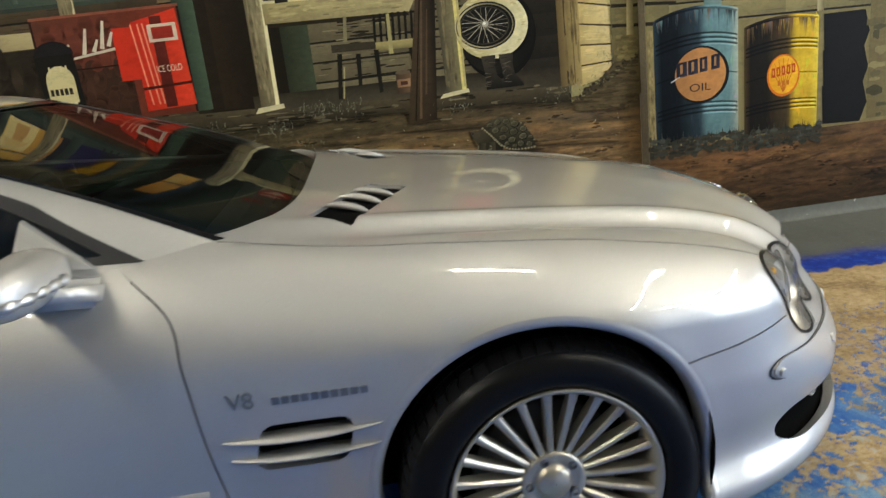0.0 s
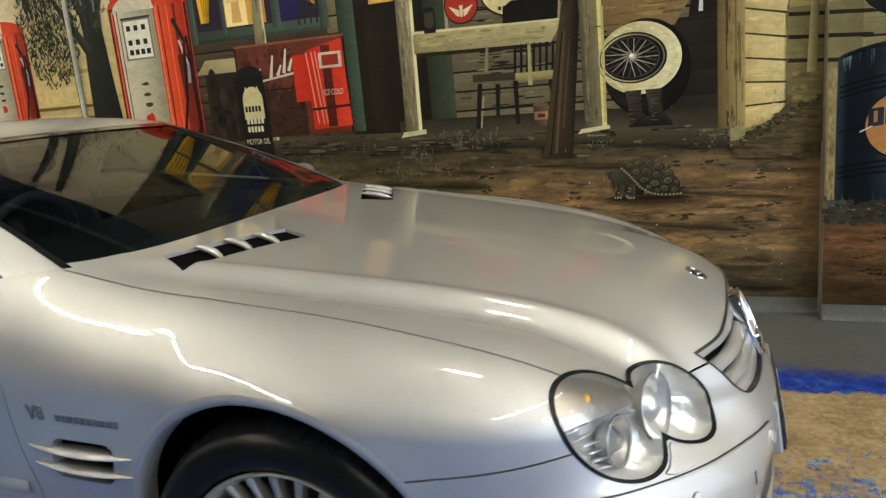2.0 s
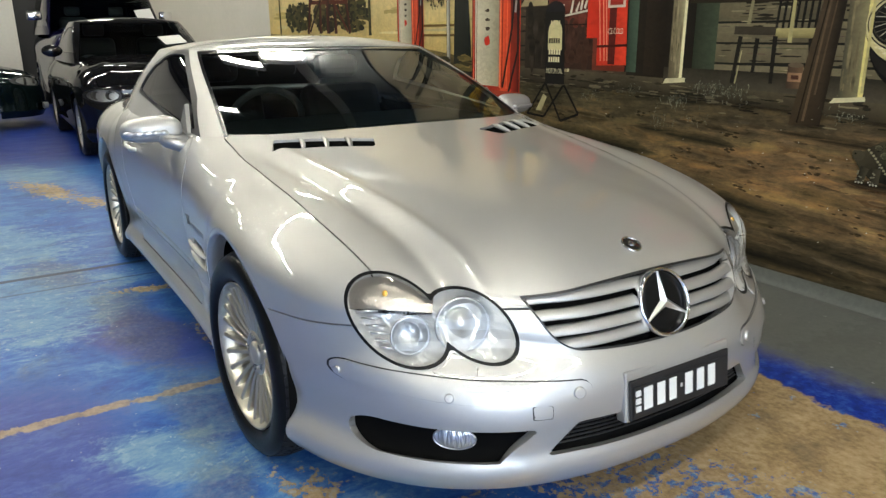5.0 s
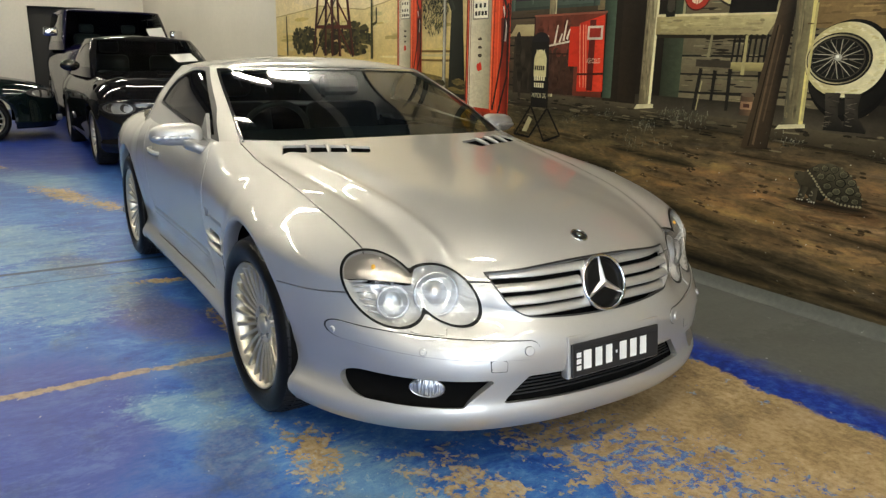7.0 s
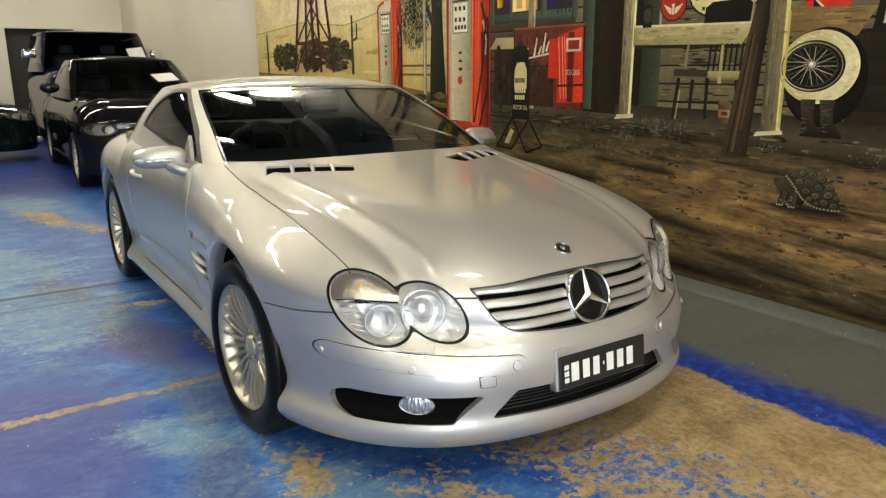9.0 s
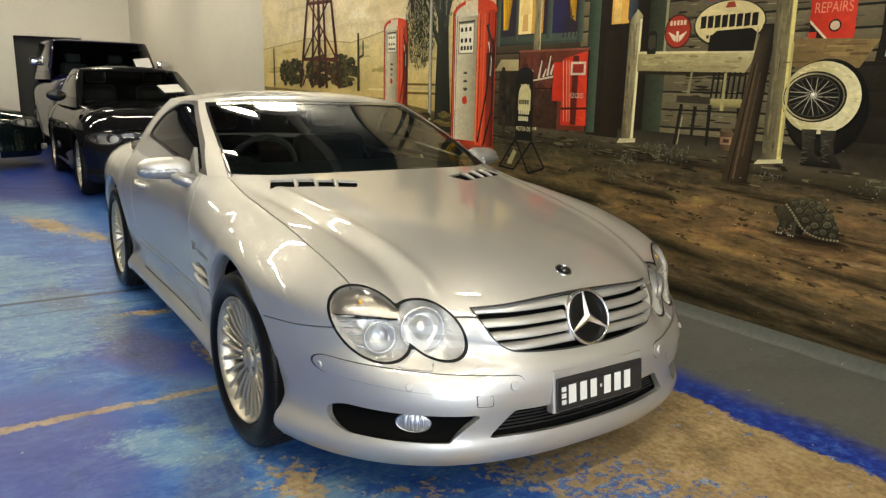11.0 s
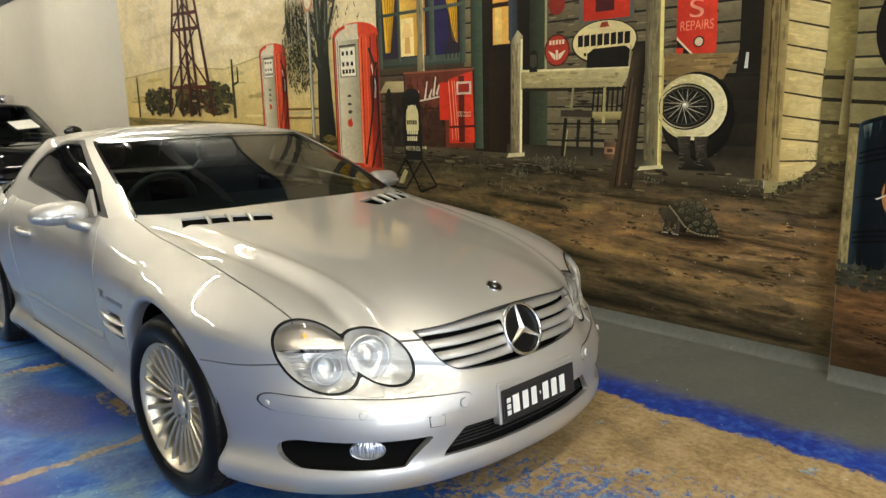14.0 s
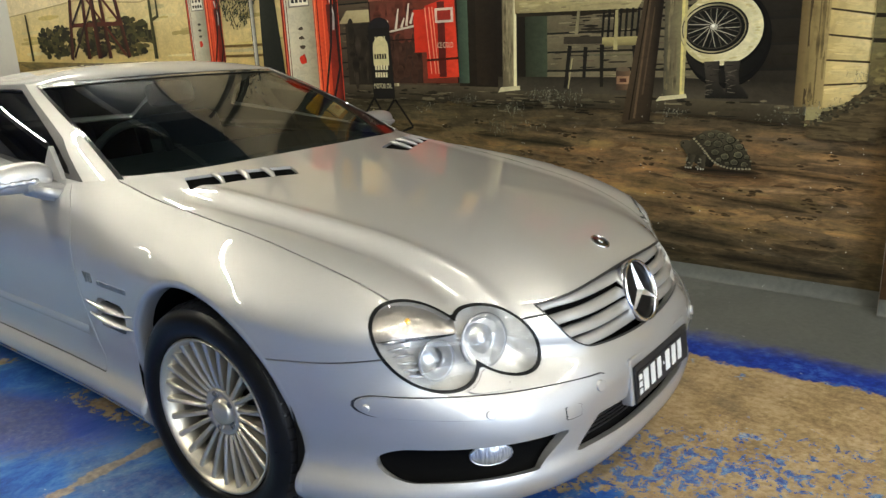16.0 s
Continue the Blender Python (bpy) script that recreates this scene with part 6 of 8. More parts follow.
def coupe_body(nd=72, ns=40, nfront=110, nside=250, nrear=36):
    """The right half of the body: a deck that rolls over into the sides."""
    xs = np.linspace(REAR_X0, 0.0, nside)
    # column by column from the tail's middle to the nose's middle
    kind = np.concatenate([np.zeros(nrear - 1), np.ones(nside), np.full(nfront - 1, 2)])
    par = np.concatenate([np.linspace(0, math.pi / 2, nrear)[:-1], xs, np.linspace(math.pi / 2, 0, nfront)[1:]])

    def plan(kd, p, z):
        x = np.where(kd == 1, p, 0.0)
        c, s_ = np.cos(np.where(kd == 1, 0, p)), np.sin(np.where(kd == 1, 0, p))
        c, s_ = np.maximum(c, 0), np.maximum(s_, 0)
        fx, fy = nose(z) * c ** (2 / NFRONT), s_ ** (2 / NFRONT)
        rx, ry = REAR_X0 - tail(z) * c ** (2 / NREAR), s_ ** (2 / NREAR)
        X = np.where(kd == 2, fx, np.where(kd == 0, rx, x))
        W = girth(X, z)
        Yv = np.where(kd == 2, W * fy, np.where(kd == 0, W * ry, W))
        return np.where(kd == 2, X - corner_flat(Yv, z), X), Yv

    # height of the widest line
    ang = np.where(kind == 2, par / (math.pi / 2), 1.0)
    ze = np.where(kind == 2, 0.54 + 0.14 * np.clip(ang * 1.15 - 0.15, 0, 1) ** 0.8, 0.68)
    ze = np.where(kind == 0, 0.70, ze)
    X1, Y1 = plan(kind, par, ze)
    rows = []
    # deck rings from the middle to the widest line
    sv = np.sin(np.linspace(0.0, math.pi / 2, nd)) ** 0.9
    pexp = np.where(X1 < 0.3, 4.5 + 5.5 * (1 / (1 + np.exp((X1 + 0.62) / 0.09))), 4.5)
    pexp = np.where(X1 < -2.2, 6.0, pexp)
    cx = np.where(kind == 2, 0.0, np.where(kind == 0, REAR_X0, 0.0))
    for s_ in sv:
        X = np.where(kind == 1, X1, cx + (X1 - cx) * s_)
        Yv = Y1 * s_
        p = np.where(kind == 1, pexp, 4.5)
        p = np.where(kind == 0, 6.0, p)
        roll = np.sqrt(np.maximum(0, 1 - s_**p))
        zz = ze + (crown(X, Yv) - ze) * roll
        rows.append(np.stack([X, -Yv, zz], 1))
    # sides below the widest line
    for t in np.linspace(0, 1, ns)[1:]:
        z = ze + (np.where(kind == 2, 0.168 + 0.026 * np.cos(np.where(kind == 2, par, 0.0)), 0.16) - ze) * t
        X, Yv = plan(kind, par, z)
        rows.append(np.stack([X, -Yv, z], 1))
    return sheet(np.array(rows), flip=True)


def coupe_cabin(nv=44, nr=26, nu=200):
    """The right half of the windscreen, roof and rear window."""
    xc, n = -1.72, 5.2
    u = np.linspace(0, math.pi, nu)          # 0 front middle, pi rear middle
    c, s_ = np.cos(u), np.sin(u)
    rows = []
    for v in np.linspace(-0.1, 1, nv):
        z = 0.925 + (1.235 - 0.925) * v
        af = curve(v, [-0.1, 0, 0.5, 1.0], [1.37, 1.275, 0.83, 0.34])
        ar = curve(v, [-0.1, 0, 0.5, 1.0], [1.36, 1.27, 0.95, 0.52])
        b = 0.79 - 0.115 * v - 0.032 * max(0, v) ** 4
        e = 2 / (n + 2.6 * max(0, v))
        X = np.where(c >= 0, xc + af * np.abs(c) ** e, xc - ar * np.abs(c) ** (2 / 3.2))
        Yv = b * np.abs(s_) ** np.where(c >= 0, e, 2 / 3.2)
        rows.append(np.stack([X, -Yv, np.full(nu, z)], 1))
    top = rows[-1]
    for r in np.cos(np.linspace(0, math.pi / 2, nr))[1:]:
        q = top.copy()
        q[:, 0] = xc + (top[:, 0] - xc) * r
        q[:, 1] = top[:, 1] * r
        q[:, 2] = 1.235 + 0.062 * (1 - r**2.4)
        rows.append(q)
    return sheet(np.array(rows), flip=False)


def oval(e1, e2, c1, c2, ra, rb, tilt):
    """Signed distance, roughly, to a tilted ellipse (negative inside)."""
    ct, st = math.cos(tilt), math.sin(tilt)
    a = (e1 - c1) * ct + (e2 - c2) * st
    b = -(e1 - c1) * st + (e2 - c2) * ct
    r = np.hypot(a / ra, b / rb)
    return (r - 1) * min(ra, rb)


LAMP_C = np.array((0.69, -0.58, 0.60))
LAMP_N = np.array((0.661, -0.521, 0.541))
LAMP_1 = np.array((0.619, 0.785, 0.0))
LAMP_2 = np.cross(LAMP_N, LAMP_1)


def lamp_field(V):
    """Outline of the twin-oval headlamp on the right half."""
    d = V - LAMP_C
    e1, e2 = d @ LAMP_1, d @ LAMP_2
    big = oval(e1, e2, -0.100, 0.014, 0.150, 0.096, -0.66)
    small = oval(e1, e2, 0.088, 0.010, 0.128, 0.077, -0.60)
    f = np.minimum(big, small)
    return np.where((V[:, 0] > 0.3) & (V[:, 2] > 0.35), f, 1.0)


def grille_field(V):
    y, z = np.abs(V[:, 1]), V[:, 2]
    top = 0.692 - 0.022 * (y / 0.38) ** 2 - z
    bot = z - (0.528 + 0.020 * (y / 0.33) ** 2)
    side = (0.338 + (z - 0.545) * 0.42) - y
    q = np.minimum(np.minimum(top, bot), side)
    corner = 0.05 - np.hypot(np.maximum(0.05 - bot, 0), np.maximum(0.05 - side, 0))
    q = np.minimum(q, np.where((bot < 0.05) & (side < 0.05), corner, 1))
    return np.where(V[:, 0] > 0.5, -q, 1.0)


def fog_field(V):
    """Outer lower intake round the fog lamp."""
    y, z = np.abs(V[:, 1]), V[:, 2]
    top, bot = 0.366 - z, z - 0.275
    q = np.minimum(top, bot)
    q = np.minimum(q, 0.768 - y)
    q = np.minimum(q, (y - 0.415 - (0.366 - z) * 1.0) * 0.7)
    r = 0.04
    corner = r - np.hypot(np.maximum(r - bot, 0), np.maximum(r - (0.768 - y), 0))
    q = np.minimum(q, np.where((bot < r) & (0.768 - y < r), corner, 1))
    corner = r - np.hypot(np.maximum(r - top, 0), np.maximum(r - (0.768 - y), 0))
    q = np.minimum(q, np.where((top < r) & (0.768 - y < r), corner, 1))
    return np.where(V[:, 0] > 0.35, -q, 1.0)


def intake_field(V):
    y, z = np.abs(V[:, 1]), V[:, 2]
    q = np.minimum(0.368 - z, z - 0.284 + 0.006 * (1 - (y / 0.4) ** 2))
    q = np.minimum(q, (0.405 - (z - 0.270) * 0.95 - y) * 0.72)
    return np.where(V[:, 0] > 0.5, -q, 1.0)


def arch_field(V, front=True):
    wx, wz, wr = ARCHES[0 if front else 1]
    r = np.hypot(V[:, 0] - wx, V[:, 2] - wz) - wr
    low = np.where(V[:, 2] < wz, np.abs(V[:, 0] - wx) - wr, r)
    return np.where(np.abs(V[:, 1]) > 0.45, np.minimum(r, low), 1.0)


def seam_height(V):
    """Joint between bumper and fender or bonnet."""
    return curve(np.abs(V[:, 1]), [0.0, 0.40, 0.52, 0.70, 0.76, 0.84, 0.92], [0.648, 0.643, 0.640, 0.612, 0.606, 0.590, 0.578])


def bonnet_edge(V):
    """Distance inside the bonnet's side joint."""
    x = V[:, 0]
    return curve(x, [-0.8, -0.62, -0.3, 0.0, 0.3, 0.54, 1.0], [0.705, 0.703, 0.712, 0.716, 0.710, 0.688, 0.60]) - np.abs(V[:, 1])


VENT_A, VENT_B = (-0.410, 0.592), (-0.264, 0.258)


def vent_field(V, side=-1):
    """The slanting row of slots in the bonnet."""
    a, b = np.array(VENT_A), np.array(VENT_B)
    d = (b - a) / np.linalg.norm(b - a)
    p = np.stack([V[:, 0] - a[0], np.abs(V[:, 1]) - a[1]], 1)
    along = p @ d
    L = np.linalg.norm(b - a)
    w = np.abs(p[:, 0] - along * d[0]) - 0.050
    q = np.maximum(np.maximum(-along, along - L), w)
    return np.where(V[:, 2] > 0.8, q, 1.0)


def windscreen_field(V):
    """Positive inside the windscreen glass."""
    x, y, z = V[:, 0], np.abs(V[:, 1]), V[:, 2]
    v = np.clip((z - 0.925) / 0.31, -0.2, 1.05)
    side = (0.79 - 0.115 * v - 0.032 * np.maximum(0, v) ** 4) * (0.887 + 0.008 * v) - y
    top = (1.240 - 0.010 * (y / 0.58) ** 2) - z
    return np.where(x > -1.5, np.minimum(side, top), -1.0)


def side_glass_field(V):
    x, z = V[:, 0], V[:, 2]
    zb = 0.945 + (-0.88 - x) * 0.085
    zt = curve(x, [-2.0, -1.93, -1.82, -1.68, -1.5, -1.32, -1.20, -1.04, -0.88, -0.75], [0.98, 1.06, 1.14, 1.200, 1.227, 1.210, 1.165, 1.085, 0.98, 0.90])
    f = np.minimum(z - zb, (zt - z) * 0.85)
    v = np.clip((z - 0.925) / 0.31, -0.2, 1.05)
    f = np.where(x > -1.6, np.minimum(f, np.abs(V[:, 1]) - 0.962 * (0.79 - 0.115 * v - 0.032 * np.maximum(0, v) ** 4)), f)
    return np.where((np.abs(V[:, 1]) > 0.40) & (z < 1.26), f, -1.0)


def renormal(s):
    """The sheet with its normals taken from its faces again."""
    fn = np.cross(s.V[s.T[:, 1]] - s.V[s.T[:, 0]], s.V[s.T[:, 2]] - s.V[s.T[:, 0]])
    key = np.unique(np.round(s.V, 6), axis=0, return_inverse=True)[1].ravel()
    acc = np.zeros((key.max() + 1, 3))
    for i in range(3):
        np.add.at(acc, key[s.T[:, i]], fn)
    N = acc[key]
    N[np.abs(s.V[:, 1]) < 1e-6, 1] = 0
    N /= np.linalg.norm(N, axis=1, keepdims=True) + 1e-12
    return Sheet(s.V, np.where(np.sum(N * s.N, 1, keepdims=True) < 0, -N, N), s.T)


def bent_windscreen(s):
    """Windscreen glass in one even bend from pillar to pillar."""
    V = s.V.copy()
    v = np.clip((V[:, 2] - 0.925) / 0.31, -0.1, 1.0)
    af = curve(v, [-0.1, 0, 0.5, 1.0], [1.37, 1.275, 0.83, 0.34])
    b = 0.79 - 0.115 * v - 0.032 * np.maximum(0, v) ** 4
    n = 5.2 + 2.6 * np.maximum(0, v)
    ye = 0.887 + 0.008 * v
    xe = (1 - ye**n) ** (1 / n)
    X = -1.72 + af * (1 - (1 - xe) * np.minimum(1.0, np.abs(V[:, 1]) / (ye * b)) ** (n * 0.70))
    V[:, 0] = np.where(V[:, 2] < 1.235, np.minimum(V[:, 0], X), V[:, 0])
    return renormal(Sheet(V, s.N, s.T))


def flat_side_glass(s):
    """Side glass with only a slight bend towards the front."""
    V = s.V.copy()
    v = np.clip((V[:, 2] - 0.925) / 0.31, -0.1, 1.0)
    af = curve(v, [-0.1, 0, 0.5, 1.0], [1.37, 1.275, 0.83, 0.34])
    b = 0.79 - 0.115 * v - 0.032 * np.maximum(0, v) ** 4
    t = np.maximum(0, V[:, 0] + 1.72) / (0.73 * af)
    V[:, 1] = np.where(V[:, 0] > -1.72, np.sign(V[:, 1]) * np.minimum(np.abs(V[:, 1]), b * (1 - 0.038 * t**2)), V[:, 1])
    return renormal(Sheet(V, s.N, s.T))


def band(s, field, lo, hi):
    """The part of a sheet where a field lies between two values."""
    s = clip(s, field(s.V) - lo)
    return clip(s, hi - field(s.V))


def both(s):
    return joined(s, mirrored(s))


def lip_width(x, z):
    """Half width of the body at one point of its side, round the nose too."""
    w = girth(np.array([x]), np.array([z]))[0]
    if x > 0:
        w *= max(0.0, 1 - (x / nose(np.array([z]))[0]) ** NFRONT) ** (1 / NFRONT)
    return w


def build_coupe():
    car = thing("car", "silver two-door coupe with multi-spoke alloy wheels on the blue floor", "car")
    body = coupe_body()
    cabin = coupe_cabin()
    g = 0.0022

    # body cut by all openings
    s = body
    for f in (lambda V: arch_field(V), lambda V: arch_field(V, False), lamp_field, grille_field, fog_field, intake_field, vent_field):
        s = clip(s, f(s.V))
    # footprint of the cabin
    def under_cabin(V):
        e = np.abs((V[:, 0] + 1.72) / np.where(V[:, 0] > -1.72, 1.235, 1.26)) ** 5.2 + np.abs(V[:, 1] / 0.765) ** 5.2
        return np.where(V[:, 2] > 0.86, e - 1, 1.0)
    s = clip(s, under_cabin(s.V))

    def cutter(sh, *fs):
        for f in fs:
            sh = clip(sh, f(sh.V))
        return sh

    front_low = lambda V: np.minimum(seam_height(V) - V[:, 2], V[:, 0] - 0.2)
    bumper = cutter(s, lambda V: front_low(V) - g)
    rest = cutter(s, lambda V: -front_low(V) - g)
    is_bonnet = lambda V: np.minimum(np.minimum(bonnet_edge(V), V[:, 0] + 0.66), V[:, 2] - 0.55)
    bonnet = cutter(rest, lambda V: is_bonnet(V) - g)
    rest = cutter(rest, lambda V: -is_bonnet(V) - g)
    # door
    def is_door(V):
        x, z = V[:, 0], V[:, 2]
        xf = curve(z, [0.15, 0.30, 0.55, 0.72, 0.83, 0.93, 1.0], [-0.66, -0.67, -0.70, -0.715, -0.73, -0.83, -0.90])
        xb = curve(z, [0.15, 0.35, 0.60, 0.85, 1.05], [-1.80, -1.86, -1.95, -2.02, -2.05])
        return np.minimum(np.minimum(xf - x, x - xb), z - 0.285)
    door = cutter(rest, lambda V: is_door(V) - g)
    rest = cutter(rest, lambda V: -is_door(V) - g)
    # side vents in the fenders
    def side_vent(V):
        x, z = V[:, 0], V[:, 2]
        q = np.hypot(*(np.maximum(np.abs(a) - h + 0.03, 0) for a, h in ((x + 0.508 + (z - 0.53) * -0.25, 0.095), (z - 0.532, 0.053)))) - 0.03
        return np.where(np.abs(V[:, 1]) > 0.6, q, 1.0)
    rest_open = cutter(rest, side_vent)
    fender = cutter(rest_open, lambda V: V[:, 0] + 1.3)
    quarter = cutter(rest_open, lambda V: -V[:, 0] - 1.3)

    def strip_field(V):
        y, z = np.abs(V[:, 1]), V[:, 2]
        zc = curve(y, [0.2, 0.31, 0.6, 0.815, 0.9], [0.455, 0.455, 0.468, 0.492, 0.50])
        f = 0.027 - np.hypot(np.maximum(np.abs(y - 0.545) - 0.232, 0), z - zc)
        return np.where(V[:, 0] > 0.3, f, -1.0)
    def washer(V):
        d = V - LAMP_C
        e1, e2 = d @ LAMP_1, d @ LAMP_2
        q = np.minimum(0.055 - np.abs(e1 - 0.048), np.minimum(e2 + 0.118, -0.055 - e2))
        return np.where(V[:, 0] > 0.4, np.minimum(q, lamp_field(V) - 0.006), -1.0)

    bumper = cutter(bumper, lambda V: -washer(V) - 0.0008)

    for side, fl in (("right", lambda q: q), ("left", mirrored)):
        sheet_part("fender", fl(fender), SILVER, car, "", 0.03)
        sheet_part("door", fl(door), SILVER, car, "", 0.02)
        sheet_part("quarter_panel", fl(quarter), SILVER, car, "", 0.02)
    sheet_part("bonnet", both(bonnet), SILVER, car, "silver bonnet with slotted vents", 0.02)
    sheet_part("front_bumper", both(bumper), SILVER, car, "silver bumper with wide lower intakes", 0.025)

    # rolled lips round the wheel arches
    for wx, wz, wr in ARCHES:
        for sg in (1, -1):
            bm = bmesh.new()
            prev = None
            for i in range(73):
                a = math.radians(-22 + 224 * i / 72)
                cur = []
                for dr, o in ((0.020, 0.0006), (0.012, 0.0024), (0.004, 0.0022), (-0.003, -0.003), (-0.008, -0.014), (-0.008, -0.050)):
                    r = wr + dr
                    ca = math.cos(a) if math.sin(a) > 0 else math.copysign(1.0, math.cos(a))
                    x = wx + r * ca
                    z = wz + r * math.sin(a)
                    yb = float(lip_width(x, z))
                    cur.append(bm.verts.new((x, -(yb + o) * sg, z)))
                if prev:
                    for j in range(5):
                        bm.faces.new((prev[j], cur[j], cur[j + 1], prev[j + 1]))
                prev = cur
            part("arch_lip", bm, SILVER, car, "", True)

    # black copy of the body under the panels, puts shade into gaps and openings
    inner = offset(body, -0.035)
    for f in (lambda V: arch_field(V) - 0.02, lambda V: arch_field(V, False) - 0.02, lambda V: lamp_field(V) - 0.008, lambda V: under_cabin(V)):
        inner = cutter(inner, f)
    sheet_part("gap_shade_sheet", both(inner), SHADOW_BLACK, car, "black sheet behind the panels for the shade in gaps")

    # ---------------- headlamps
    def lamp(fl, name):
        inside = cutter(body, lambda V: np.where(V[:, 0] > 0.3, -lamp_field(V), -1.0))
        seal = band(offset(body, 0.0018), lamp_field, -0.0056, 0.0016)
        glass = cutter(offset(inside, 0.001), lambda V: -lamp_field(V) - 0.004)
        fld = -lamp_field(inside.V)
        d = inside.V - LAMP_C
        e1, e2 = d @ LAMP_1, d @ LAMP_2
        big = e1 < 0.0 + 0.35 * (e2 - 0.02)
        c1, c2 = np.where(big, -0.085, 0.085), np.where(big, -0.005, 0.01)
        ang, rad = np.arctan2(e2 - c2, e1 - c1), np.hypot(e1 - c1, e2 - c2)
        depth = 0.008 + 0.062 * np.clip(fld / 0.055, 0, 1) ** 0.6 + 0.0035 * np.sin(ang * 22) * np.clip(rad / 0.08, 0, 1) + 0.002 * np.sin(e2 * 420) * (e1 < -0.12)
        bv = inside.V - inside.N * depth[:, None]
        fn = np.cross(bv[inside.T[:, 1]] - bv[inside.T[:, 0]], bv[inside.T[:, 2]] - bv[inside.T[:, 0]])
        bn = np.zeros_like(bv)
        for i in range(3):
            np.add.at(bn, inside.T[:, i], fn)
        bowl = Sheet(bv, bn / (np.linalg.norm(bn, axis=1, keepdims=True) + 1e-12), inside.T)
        lensob = sheet_part("headlamp", fl(seal), BADGE_BLACK, car, "clear twin-oval headlamp with black seal")
        ob = sheet_part("lens", fl(glass), LENS, lensob, "clear glass cover")
        ob.visible_shadow = False
        upper = lambda V: np.where((V - LAMP_C) @ LAMP_1 < -0.01, (V - LAMP_C) @ LAMP_2 - 0.036, -1.0)
        sheet_part("bowl", fl(clip(bowl, -upper(bowl.V))), BOWL, lensob, "bright reflector bowl")
        hood = cutter(offset(inside, -0.020), lambda V: upper(V), lambda V: -lamp_field(V) - 0.002)
        sheet_part("visor", fl(hood), VISOR, lensob, "smooth chrome upper reflector")
        sgn = 1 if fl is not mirrored else -1

        def place(e1, e2, depth):
            p = LAMP_C + LAMP_1 * e1 + LAMP_2 * e2
            # meet the body along the lamp's axis
            d = body.V - p
            k = np.argmin(np.linalg.norm(d - np.outer(d @ LAMP_N, LAMP_N), axis=1))
            q = p + LAMP_N * ((body.V[k] - p) @ LAMP_N - depth)
            return Vector((q[0], q[1] * sgn, q[2]))

        # each reflector faces forwards
        for e1, e2, r, nm in ((-0.078, -0.012, 0.046, "reflector"), (0.052, 0.022, 0.066, "reflector")):
            c = place(e1, e2, 0.055)
            ax = Vector((0.94, -0.30 * sgn, 0.15)).normalized()
            m = Matrix.Translation(c) @ ax.to_track_quat("Z", "Y").to_matrix().to_4x4()
            bm = bmesh.new()
            lathe(bm, [(r, 0.022), (r + 0.004, 0.024), (r + 0.004, 0.018), (r * 0.98, 0.014), (r * 0.85, -0.004), (r * 0.6, -0.018), (r * 0.35, -0.025), (0.012, -0.027)], m, 40)
            part(nm, bm, REFLECTOR, lensob, "", True)
            bm = bmesh.new()
            k = r * 0.52
            lathe(bm, [(k + 0.006, -0.02), (k + 0.006, 0.004), (k, 0.006), (k * 0.95, 0.008), (k * 0.75, 0.018), (k * 0.45, 0.025), (0.001, 0.028)], m, 32)
            part("projector", bm, LENS if e1 < 0 else REFLECTOR, lensob, "round projector lens", True)
            bm = bmesh.new()
            lathe(bm, [(r + 0.003, 0.020), (r + 0.0055, 0.024), (r + 0.0065, 0.020), (r + 0.003, 0.020)], m, 40)
            part("lamp_ring", bm, STEEL, lensob, "thin grey ring", True)
        # ribbed strips of the side lamp
        for i in range(6):
            c0, c1_ = place(-0.205 + 0.012 * i, 0.030 - 0.016 * i, 0.018), place(-0.150 + 0.010 * i, 0.034 - 0.018 * i, 0.028)
            bm = bmesh.new()
            tube(bm, [c0, (c0 + c1_) / 2, c1_], [0.002, 0.0042, 0.002], 6)
            part("lamp_rib", bm, REFLECTOR, lensob, "", True)
        c = place(-0.135, 0.078, 0.02)
        bm = bmesh.new()
        lathe(bm, [(0.006, -0.010), (0.007, 0.0), (0.005, 0.006), (0.001, 0.008)], Matrix.Translation(c), 12)
        part("indicator_bulb", bm, AMBER, lensob, "amber indicator bulb", True)
    lamp(lambda q: q, "right")
    lamp(mirrored, "left")

    # ---------------- grille
    gr = thing_part("grille", car)
    back = cutter(offset(body, -0.05), lambda V: np.where(V[:, 0] > 0.4, 0.02 - grille_field(V), -1.0))
    sheet_part("backing", both(back), SHADOW_BLACK, gr)
    rim = band(offset(body, 0.0012), grille_field, -0.004, 0.0012)
    sheet_part("surround", both(rim), BLACK_PLASTIC, gr, "thin black surround")

    def face_x(y, z):
        """Front surface of the nose at y, z on the centre grid."""
        m = (body.V[:, 0] > 0.5)
        P = body.V[m]
        out = []
        for yy, zz in zip(np.atleast_1d(y), np.atleast_1d(z)):
            d = (np.abs(P[:, 1]) - abs(yy)) ** 2 + (P[:, 2] - zz) ** 2
            k = np.argsort(d)[:6]
            w = 1 / (d[k] + 1e-7)
            out.append((P[k, 0] * w).sum() / w.sum())
        return np.array(out)

